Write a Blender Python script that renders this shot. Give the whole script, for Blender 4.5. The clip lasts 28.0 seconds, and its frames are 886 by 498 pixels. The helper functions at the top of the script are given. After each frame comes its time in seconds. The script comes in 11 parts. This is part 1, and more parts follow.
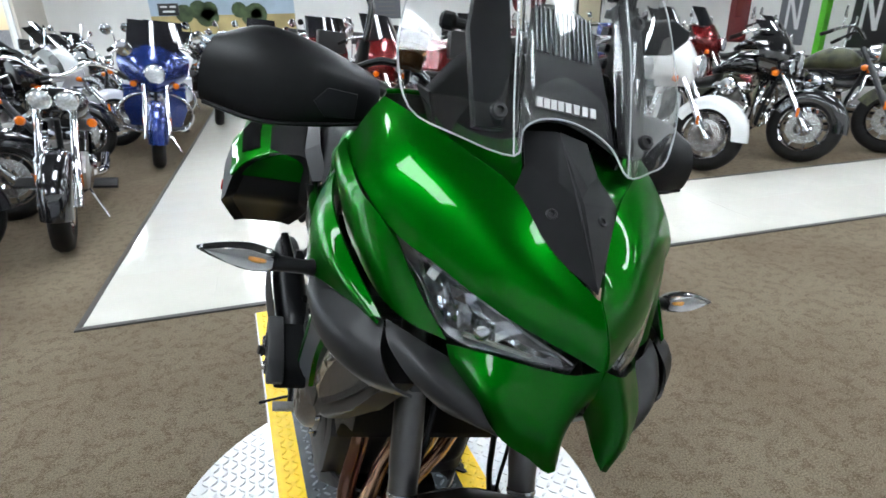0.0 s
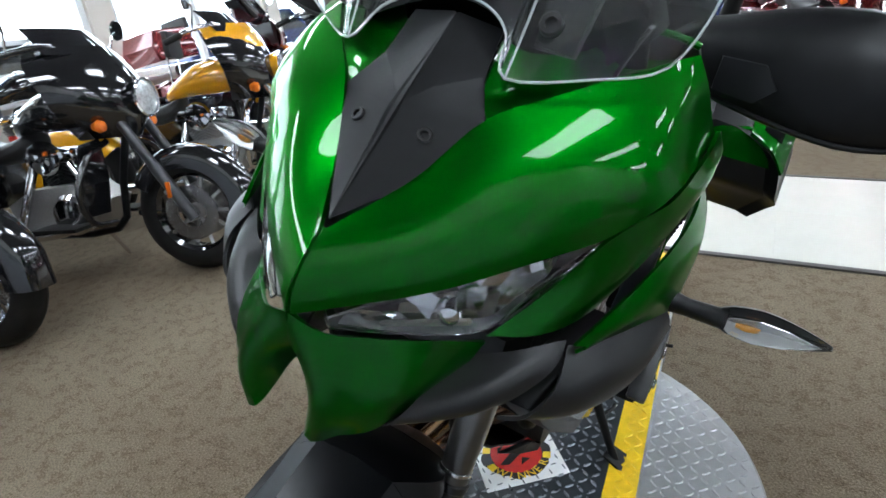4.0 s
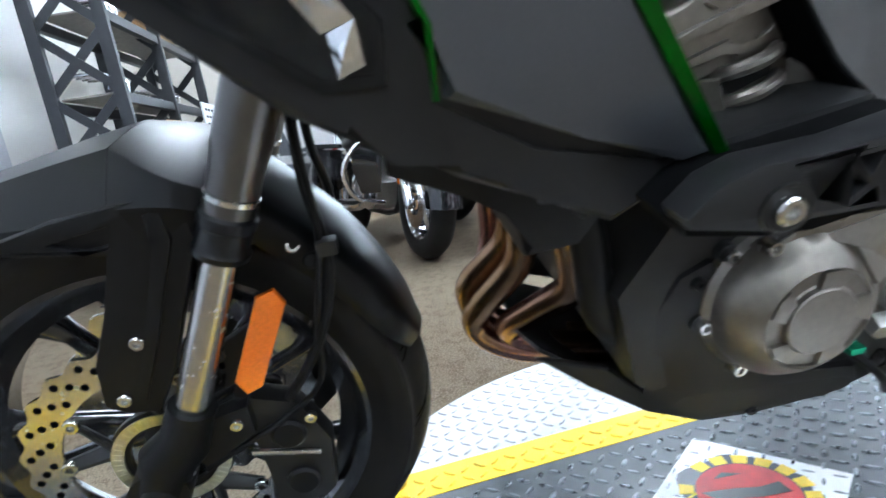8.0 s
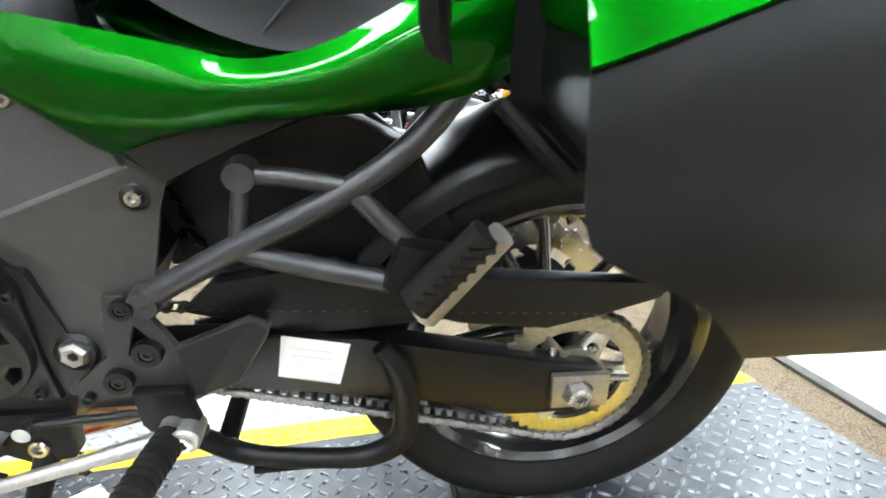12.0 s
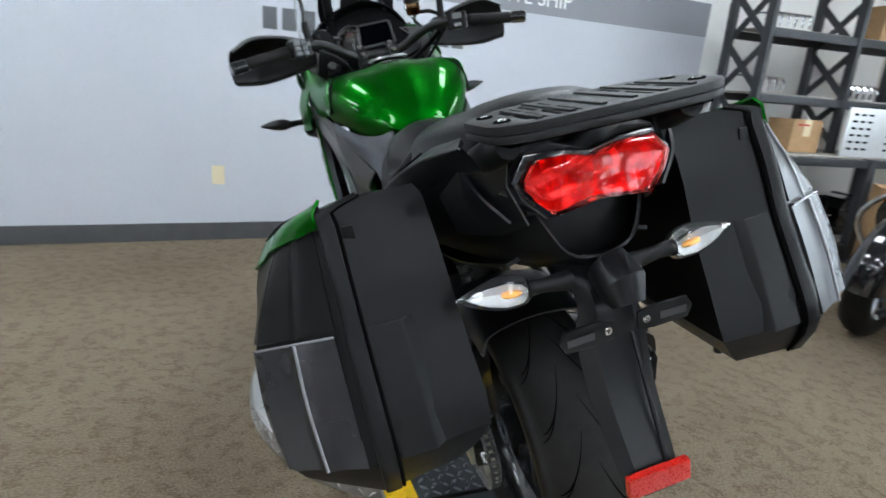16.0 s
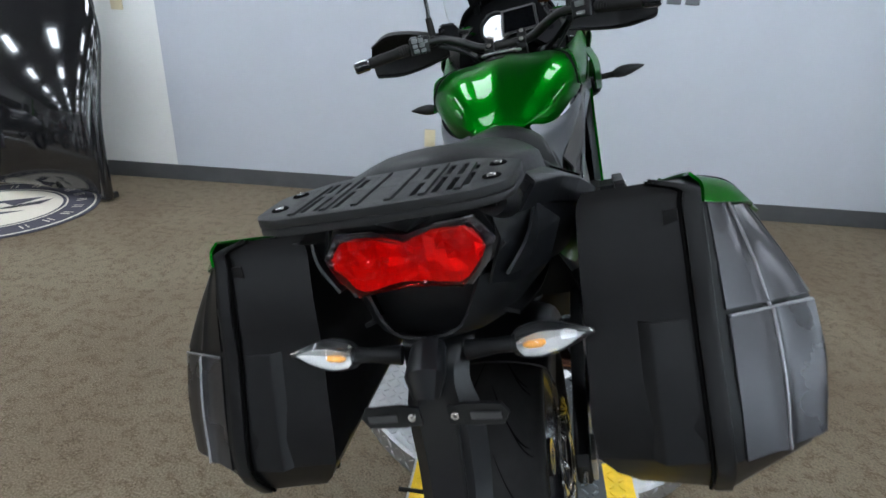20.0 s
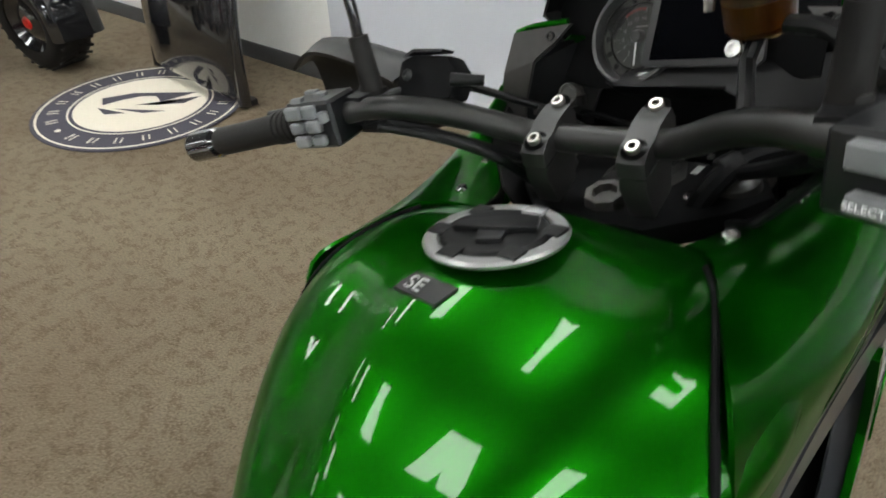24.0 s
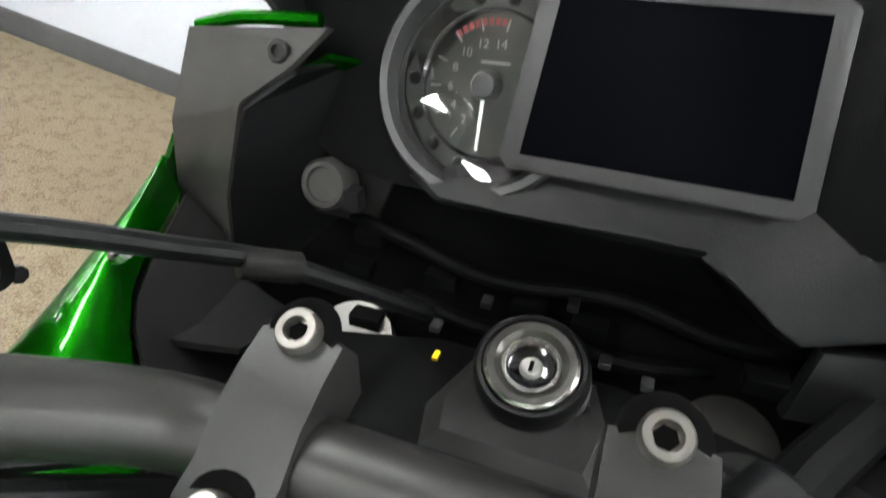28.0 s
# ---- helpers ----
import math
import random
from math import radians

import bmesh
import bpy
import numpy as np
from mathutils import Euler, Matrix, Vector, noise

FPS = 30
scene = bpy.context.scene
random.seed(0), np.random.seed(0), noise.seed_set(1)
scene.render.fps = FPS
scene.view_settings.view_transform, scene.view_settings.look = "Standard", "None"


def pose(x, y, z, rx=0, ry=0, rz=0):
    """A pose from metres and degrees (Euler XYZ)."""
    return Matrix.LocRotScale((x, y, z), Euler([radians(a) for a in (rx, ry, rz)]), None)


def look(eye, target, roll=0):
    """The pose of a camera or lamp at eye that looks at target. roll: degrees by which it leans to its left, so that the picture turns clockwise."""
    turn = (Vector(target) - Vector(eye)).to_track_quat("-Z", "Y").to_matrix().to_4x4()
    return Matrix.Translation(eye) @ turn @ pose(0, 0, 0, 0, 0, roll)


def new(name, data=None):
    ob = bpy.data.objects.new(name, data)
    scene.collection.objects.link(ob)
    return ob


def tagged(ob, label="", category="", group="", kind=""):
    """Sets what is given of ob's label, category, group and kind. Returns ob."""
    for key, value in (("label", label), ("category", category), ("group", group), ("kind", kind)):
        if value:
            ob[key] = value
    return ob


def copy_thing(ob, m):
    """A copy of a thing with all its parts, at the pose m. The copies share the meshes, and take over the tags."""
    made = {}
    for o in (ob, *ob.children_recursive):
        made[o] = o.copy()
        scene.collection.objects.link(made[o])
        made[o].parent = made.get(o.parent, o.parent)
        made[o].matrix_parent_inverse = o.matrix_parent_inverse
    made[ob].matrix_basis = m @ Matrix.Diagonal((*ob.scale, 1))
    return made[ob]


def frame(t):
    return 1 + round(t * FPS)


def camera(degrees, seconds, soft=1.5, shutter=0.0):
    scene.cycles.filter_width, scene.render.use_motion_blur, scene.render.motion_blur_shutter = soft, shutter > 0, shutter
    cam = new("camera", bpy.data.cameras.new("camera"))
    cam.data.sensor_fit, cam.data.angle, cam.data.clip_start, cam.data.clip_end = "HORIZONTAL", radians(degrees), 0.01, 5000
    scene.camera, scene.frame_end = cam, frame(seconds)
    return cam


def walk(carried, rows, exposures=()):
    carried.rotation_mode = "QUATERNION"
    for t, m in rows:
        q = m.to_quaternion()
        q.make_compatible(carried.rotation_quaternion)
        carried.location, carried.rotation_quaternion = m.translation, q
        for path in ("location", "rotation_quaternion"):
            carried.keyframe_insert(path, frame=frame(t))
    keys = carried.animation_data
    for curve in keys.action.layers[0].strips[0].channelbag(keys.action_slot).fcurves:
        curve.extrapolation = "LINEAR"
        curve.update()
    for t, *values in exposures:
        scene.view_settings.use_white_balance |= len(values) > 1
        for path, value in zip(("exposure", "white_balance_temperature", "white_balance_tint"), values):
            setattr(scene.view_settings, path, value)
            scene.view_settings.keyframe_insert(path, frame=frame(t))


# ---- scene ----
EXPO = ((0, 0.12, 6250, 10), (2.5, 0.15, 5850, 10), (5, 0.02, 6200, 10), (6, 0.5, 6100, 10), (7, 0.82, 5750, 10), (8, 0.85, 5750, 10), (9, 1.45, 6450, 10), (11, 1.9, 6450, 10), (12, 1.6, 6400, 10), (12.5, 1.5, 6350, 10), (14.5, 0.12, 5800, 10), (16, 0.08, 6200, 10), (18, -0.08, 6450, 10), (20, -0.2, 6100, 10), (22, -0.14, 6650, 10), (24, 0.0, 7000, 10), (26, 0.42, 6900, 10), (27, 0.68, 6925, 10), (28, 1.12, 6950, 10))
# camera and its walk: seconds, eye, target, roll
cam = camera(76.21, 28.0, soft=1.6, shutter=0.3)
PATH = [
    (0, (0.058, 1.263, 1.390), (-0.430, -0.520, 0.628), -1.45),
    (0.5, (0.009, 1.236, 1.419), (-0.355, -0.572, 0.647), -1.43),
    (1, (-0.121, 1.171, 1.401), (-0.312, -0.641, 0.577), -2.36),
    (1.5, (-0.240, 1.113, 1.405), (-0.125, -0.701, 0.572), -3.15),
    (2, (-0.326, 1.180, 1.415), (0.094, -0.592, 0.587), -4.08),
    (2.5, (-0.383, 1.242, 1.398), (0.175, -0.485, 0.558), -5.23),
    (4.5, (-0.689, 1.033, 1.230), (0.443, -0.405, 0.423), -6.51),
    (5, (-0.799, 0.977, 1.194), (0.524, -0.301, 0.409), -6.35),
    (5.5, (-0.822, 0.884, 1.064), (0.688, -0.136, 0.240), -5.68),
    (6, (-0.734, 0.804, 0.898), (0.945, 0.089, 0.079), -6.55),
    (6.5, (-0.668, 0.742, 0.759), (1.145, 0.384, 0.000), -8.39),
    (7, (-0.667, 0.700, 0.657), (1.225, 0.564, 0.028), -9.82),
    (7.5, (-0.701, 0.598, 0.636), (1.237, 0.501, 0.158), -10.16),
    (8, (-0.759, 0.470, 0.665), (1.192, 0.279, 0.269), -9.97),
    (8.5, (-0.805, 0.337, 0.691), (1.144, 0.081, 0.321), -7.58),
    (9, (-0.799, 0.225, 0.664), (1.153, -0.022, 0.304), -5.22),
    (9.5, (-0.790, 0.100, 0.673), (1.166, -0.100, 0.306), -5.50),
    (10, (-0.809, -0.020, 0.664), (1.137, -0.264, 0.272), -6.10),
    (10.5, (-0.845, -0.161, 0.657), (1.101, -0.372, 0.248), -6.44),
    (11, (-0.864, -0.282, 0.666), (1.079, -0.527, 0.264), -3.64),
    (11.5, (-0.865, -0.406, 0.649), (1.077, -0.627, 0.226), -4.07),
    (12, (-0.872, -0.529, 0.690), (1.070, -0.699, 0.242), -2.89),
    (12.5, (-0.947, -0.636, 0.783), (0.998, -0.711, 0.323), -1.91),
    (14.5, (-1.042, -1.247, 1.067), (0.557, -0.206, 0.466), 5.47),
    (15, (-0.934, -1.445, 1.068), (0.420, -0.082, 0.510), 7.96),
    (15.5, (-0.772, -1.589, 1.058), (0.219, 0.040, 0.454), 8.55),
    (16, (-0.618, -1.743, 1.081), (-0.048, 0.093, 0.530), 4.42),
    (16.5, (-0.501, -1.880, 1.089), (-0.354, 0.054, 0.604), 3.47),
    (17, (-0.308, -1.904, 1.099), (-0.389, -0.017, 0.441), 4.38),
    (17.5, (-0.191, -1.999, 1.115), (-0.320, -0.113, 0.463), 4.06),
    (18, (-0.088, -2.177, 1.147), (-0.254, -0.292, 0.498), 3.86),
    (18.5, (-0.060, -2.229, 1.169), (-0.250, -0.351, 0.506), 3.54),
    (19, (-0.057, -2.157, 1.188), (-0.278, -0.294, 0.493), 3.31),
    (19.5, (-0.078, -1.927, 1.240), (-0.341, -0.090, 0.495), 3.05),
    (20, (-0.073, -1.721, 1.270), (-0.432, 0.084, 0.487), 2.33),
    (20.5, (0.001, -1.523, 1.313), (-0.519, 0.205, 0.450), -0.72),
    (21, (0.002, -1.340, 1.341), (-0.736, 0.234, 0.352), -4.92),
    (21.5, (0.035, -1.148, 1.389), (-0.937, 0.239, 0.324), -9.13),
    (23.5, (0.006, -0.403, 1.419), (-1.119, 0.662, 0.154), -8.51),
    (24, (-0.063, -0.226, 1.437), (-1.091, 0.947, 0.185), -0.02),
    (24.5, (-0.078, -0.119, 1.447), (-0.977, 1.165, 0.204), 10.80),
    (25, (-0.149, -0.048, 1.439), (-0.888, 1.455, 0.346), 20.28),
    (25.5, (-0.218, -0.006, 1.410), (-0.713, 1.649, 0.401), 24.06),
    (26, (-0.268, 0.067, 1.374), (-0.706, 1.733, 0.358), 25.25),
    (26.5, (-0.289, 0.112, 1.350), (-0.716, 1.759, 0.299), 22.86),
    (27, (-0.296, 0.146, 1.342), (-0.606, 1.827, 0.304), 20.74),
    (27.5, (-0.300, 0.166, 1.334), (-0.581, 1.868, 0.322), 20.27),
    (28, (-0.291, 0.170, 1.321), (-0.539, 1.728, 0.091), 19.08),
]
walk(cam, [(t, look(eye, target, roll)) for t, eye, target, roll in PATH], exposures=EXPO)

# ---- world and light ----
world = bpy.data.worlds.new("world")
scene.world = world
world.use_nodes = True
wn = world.node_tree
sky = wn.nodes.new("ShaderNodeTexSky")
sky.sky_type, sky.sun_disc = "NISHITA", False
sky.sun_elevation, sky.sun_rotation = radians(48), radians(150)
bg = wn.nodes["Background"]
bg.inputs["Strength"].default_value = 0.13
wn.links.new(sky.outputs[0], bg.inputs["Color"])

sun = new("sun", bpy.data.lights.new("sun", "SUN"))
sun.data.energy, sun.data.angle, sun.data.color = 3.0, radians(0.6), (1.0, 0.95, 0.86)
sun.matrix_world = look((14, -8, 18), (6, -2, 0))

LEAN = 14.79
PLAT = 0.087


# ---- materials ----
def rgb(c):
    return (*c, 1.0)


def mat(name, color, rough=0.5, metal=0.0, coat=0.0, spec=0.5, vary=0.12, scale=30.0, bump=0.0, bscale=200.0, second=None, sscale=3.0, mix=(0.45, 0.6), flake=0.0):
    """Principled surface with variation at two scales, object coordinates in metres."""
    m = bpy.data.materials.new(name)
    m.use_nodes = True
    nt = m.node_tree
    n, l = nt.nodes, nt.links
    b = n["Principled BSDF"]
    b.inputs["Metallic"].default_value = metal
    b.inputs["Roughness"].default_value = rough
    b.inputs["Coat Weight"].default_value = coat
    b.inputs["Coat Roughness"].default_value = 0.03
    b.inputs["Specular IOR Level"].default_value = spec
    tc = n.new("ShaderNodeTexCoord")
    no = n.new("ShaderNodeTexNoise")
    no.inputs["Scale"].default_value, no.inputs["Detail"].default_value = scale, 6
    l.new(tc.outputs["Object"], no.inputs["Vector"])
    ramp = n.new("ShaderNodeValToRGB")
    e = ramp.color_ramp.elements
    lo, hi = [max(0, c * (1 - vary)) for c in color], [min(1, c * (1 + vary)) for c in color]
    e[0].position, e[0].color = 0.3, rgb(lo)
    e[1].position, e[1].color = 0.7, rgb(hi)
    l.new(no.outputs["Fac"], ramp.inputs["Fac"])
    out = ramp.outputs["Color"]
    if second:
        n2 = n.new("ShaderNodeTexNoise")
        n2.inputs["Scale"].default_value, n2.inputs["Detail"].default_value = sscale, 8
        l.new(tc.outputs["Object"], n2.inputs["Vector"])
        r2 = n.new("ShaderNodeMapRange")
        r2.inputs["From Min"].default_value, r2.inputs["From Max"].default_value = mix
        l.new(n2.outputs["Fac"], r2.inputs["Value"])
        mx = n.new("ShaderNodeMix")
        mx.data_type = "RGBA"
        l.new(r2.outputs["Result"], mx.inputs["Factor"])
        l.new(out, mx.inputs["A"])
        mx.inputs["B"].default_value = rgb(second)
        out = mx.outputs["Result"]
    l.new(out, b.inputs["Base Color"])
    if rough > 0.06:
        rr = n.new("ShaderNodeMapRange")
        rr.inputs["To Min"].default_value, rr.inputs["To Max"].default_value = rough * 0.85, min(1, rough * 1.15)
        l.new(no.outputs["Fac"], rr.inputs["Value"])
        l.new(rr.outputs["Result"], b.inputs["Roughness"])
    if bump > 0:
        nb = n.new("ShaderNodeTexNoise")
        nb.inputs["Scale"].default_value, nb.inputs["Detail"].default_value = bscale, 4
        l.new(tc.outputs["Object"], nb.inputs["Vector"])
        bp = n.new("ShaderNodeBump")
        bp.inputs["Strength"].default_value, bp.inputs["Distance"].default_value = bump, 0.001
        l.new(nb.outputs["Fac"], bp.inputs["Height"])
        l.new(bp.outputs["Normal"], b.inputs["Normal"])
    if flake > 0:
        vo = n.new("ShaderNodeTexVoronoi")
        vo.inputs["Scale"].default_value = 2500
        l.new(tc.outputs["Object"], vo.inputs["Vector"])
        bp = n.new("ShaderNodeBump")
        bp.inputs["Strength"].default_value, bp.inputs["Distance"].default_value = flake, 0.0002
        l.new(vo.outputs["Distance"], bp.inputs["Height"])
        l.new(bp.outputs["Normal"], b.inputs["Normal"])
    return m


def glass(name, color=(1, 1, 1), rough=0.02, ior=1.45):
    m = bpy.data.materials.new(name)
    m.use_nodes = True
    b = m.node_tree.nodes["Principled BSDF"]
    b.inputs["Base Color"].default_value = rgb(color)
    b.inputs["Roughness"].default_value, b.inputs["IOR"].default_value = rough, ior
    b.inputs["Transmission Weight"].default_value = 1.0
    return m


def glow(name, color, power):
    m = bpy.data.materials.new(name)
    m.use_nodes = True
    b = m.node_tree.nodes["Principled BSDF"]
    b.inputs["Base Color"].default_value = rgb(color)
    b.inputs["Emission Color"].default_value = rgb(color)
    b.inputs["Emission Strength"].default_value = power
    return m


GREEN = mat("candy_green_paint", (0.0006, 0.088, 0.0014), rough=0.37, metal=0.9, coat=0.75, spec=0.2, vary=0.04, scale=400)
GREEN.node_tree.nodes["Principled BSDF"].inputs["Specular Tint"].default_value = (0.05, 0.7, 0.08, 1.0)
GREEN.node_tree.nodes["Principled BSDF"].inputs["Coat IOR"].default_value = 1.32
TITAN = mat("satin_grey_paint", (0.060, 0.064, 0.072), rough=0.34, metal=0.5, coat=0.35, vary=0.04, scale=300)
BLACK = mat("black_textured_plastic", (0.0045, 0.0047, 0.0052), rough=0.42, vary=0.2, scale=60, bump=0.2, bscale=900, spec=0.22)
SATIN = mat("satin_black_plastic", (0.0052, 0.0056, 0.0066), rough=0.34, spec=0.36, vary=0.15, scale=40, bump=0.08, bscale=700)
MATTB = mat("matt_black_guard_plastic", (0.0036, 0.0039, 0.0046), rough=0.32, spec=0.24, vary=0.05, scale=12, bump=0.015, bscale=900)
DGREY = mat("dark_grey_plastic", (0.0125, 0.0124, 0.0128), rough=0.42, spec=0.28, vary=0.08, scale=30, bump=0.06, bscale=900)
FRAME = mat("dark_grey_frame_paint", (0.034, 0.033, 0.032), rough=0.4, metal=0.3, vary=0.1, scale=80, bump=0.06, bscale=500)
COVER = mat("grey_cover_plastic", (0.050, 0.048, 0.046), rough=0.42, metal=0.2, vary=0.1, scale=80, bump=0.08, bscale=700)
TUBE = mat("grey_metal_tube_paint", (0.05, 0.05, 0.052), rough=0.36, metal=0.5, vary=0.1, scale=90)
RUBBER = mat("tyre_rubber", (0.0085, 0.0080, 0.0080), rough=0.58, spec=0.20, vary=0.25, scale=45, bump=0.3, bscale=500, second=(0.0125, 0.0115, 0.0105), sscale=9)
GLOSSB = mat("gloss_black_paint", (0.008, 0.008, 0.009), rough=0.12, coat=1.0, vary=0.15, scale=30)
CHROME = mat("chrome", (0.75, 0.75, 0.77), rough=0.08, metal=1.0, vary=0.03)
STEEL = mat("brushed_steel", (0.50, 0.49, 0.475), rough=0.26, metal=1.0, vary=0.04, scale=120)
ALU = mat("cast_aluminium", (0.42, 0.41, 0.39), rough=0.4, metal=0.9, vary=0.12, scale=140, bump=0.15, bscale=600)
BRONZE = mat("engine_bronze_paint", (0.185, 0.168, 0.145), rough=0.36, metal=0.75, vary=0.1, scale=120, bump=0.08, bscale=500)
ENGB = mat("engine_black_paint", (0.012, 0.012, 0.0118), rough=0.45, metal=0.2, vary=0.2, scale=80, bump=0.2, bscale=400)
HEAT = mat("heat_tinted_steel", (0.36, 0.23, 0.12), rough=0.24, metal=1.0, vary=0.25, scale=14, second=(0.25, 0.13, 0.12), sscale=7, mix=(0.4, 0.62))
GOLD = mat("gold_chain_steel", (0.56, 0.54, 0.44), rough=0.3, metal=1.0, vary=0.15, scale=200)
SEATM = mat("black_seat_vinyl", (0.0075, 0.0075, 0.008), rough=0.42, spec=0.22, vary=0.12, scale=30, bump=0.2, bscale=1200)
AMBER = mat("amber_reflector", (0.75, 0.16, 0.01), rough=0.15, coat=0.6, vary=0.12, scale=500)
REDL = mat("red_reflector", (0.42, 0.012, 0.008), rough=0.28, spec=0.35, vary=0.2, scale=400)
REDGLASS = glass("red_lens_plastic", (1.0, 0.10, 0.08), 0.02, 1.42)
AMBERGL = glass("amber_bulb_plastic", (1.0, 0.45, 0.05), 0.05, 1.4)
FOGCOV = glass("thin_lamp_cover", (0.97, 0.98, 0.98), 0.02, 1.12)
CLEAR = glass("clear_lens_plastic", (0.97, 0.98, 0.98), 0.01, 1.35)
TINT = glass("brown_reservoir_plastic", (0.30, 0.18, 0.08), 0.12, 1.3)
PLATEL = mat("worn_plate_lozenge", (0.20, 0.215, 0.235), rough=0.28, metal=0.7, vary=0.2, scale=60)
# blacker than BLACK: the shade of deep inner places is put into the colour
HOOD = mat("shade_black_inner_plastic", (0.003, 0.0031, 0.0034), rough=0.6, spec=0.07, vary=0.2, scale=60, bump=0.2, bscale=900)
YELLOW = mat("yellow_tape_paint", (0.86, 0.56, 0.006), rough=0.45, vary=0.1, scale=40, second=(0.55, 0.36, 0.02), sscale=9, mix=(0.62, 0.8))
PLATED = mat("black_diamond_plate", (0.045, 0.052, 0.058), rough=0.34, metal=0.35, vary=0.2, scale=20, second=(0.09, 0.095, 0.10), sscale=5, mix=(0.5, 0.75))
PLATEA = mat("aluminium_diamond_plate", (0.52, 0.52, 0.53), rough=0.38, metal=0.95, vary=0.1, scale=40, second=(0.46, 0.46, 0.46), sscale=4)
WALLG = mat("grey_wall_paint", (0.50, 0.52, 0.57), rough=0.75, vary=0.02, scale=2, bump=0.12, bscale=350)
WALLW = mat("white_wall_paint", (0.80, 0.80, 0.78), rough=0.75, vary=0.02, scale=2, bump=0.12, bscale=350)
WALLB = mat("beige_wall_paint", (0.62, 0.58, 0.52), rough=0.8, vary=0.03, scale=2, bump=0.12, bscale=350)
BANDG = mat("dark_grey_wall_band", (0.25, 0.26, 0.285), rough=0.7, vary=0.03, scale=3)
BASEB = mat("charcoal_vinyl_baseboard", (0.075, 0.077, 0.08), rough=0.5, vary=0.1, scale=10)
LETW = mat("white_letter_vinyl", (0.82, 0.82, 0.82), rough=0.5, vary=0.02)
LETB = mat("dark_letter_vinyl", (0.10, 0.105, 0.115), rough=0.5, vary=0.05)
IVORY = mat("ivory_plastic", (0.70, 0.62, 0.42), rough=0.4, vary=0.03)
TILE = mat("polished_cream_tile", (0.62, 0.60, 0.54), rough=0.08, vary=0.04, scale=4, second=(0.62, 0.59, 0.53), sscale=1.2)
CARD = mat("brown_cardboard", (0.42, 0.26, 0.13), rough=0.8, vary=0.1, scale=30)
RACKM = mat("dark_grey_steel_rack", (0.036, 0.038, 0.042), rough=0.45, metal=0.3, vary=0.1, scale=20)
WHITE = mat("white_gloss_paint", (0.78, 0.78, 0.78), rough=0.15, coat=0.8, vary=0.02)
SILVER = mat("silver_metal_paint", (0.62, 0.62, 0.62), rough=0.25, metal=0.6, vary=0.05)


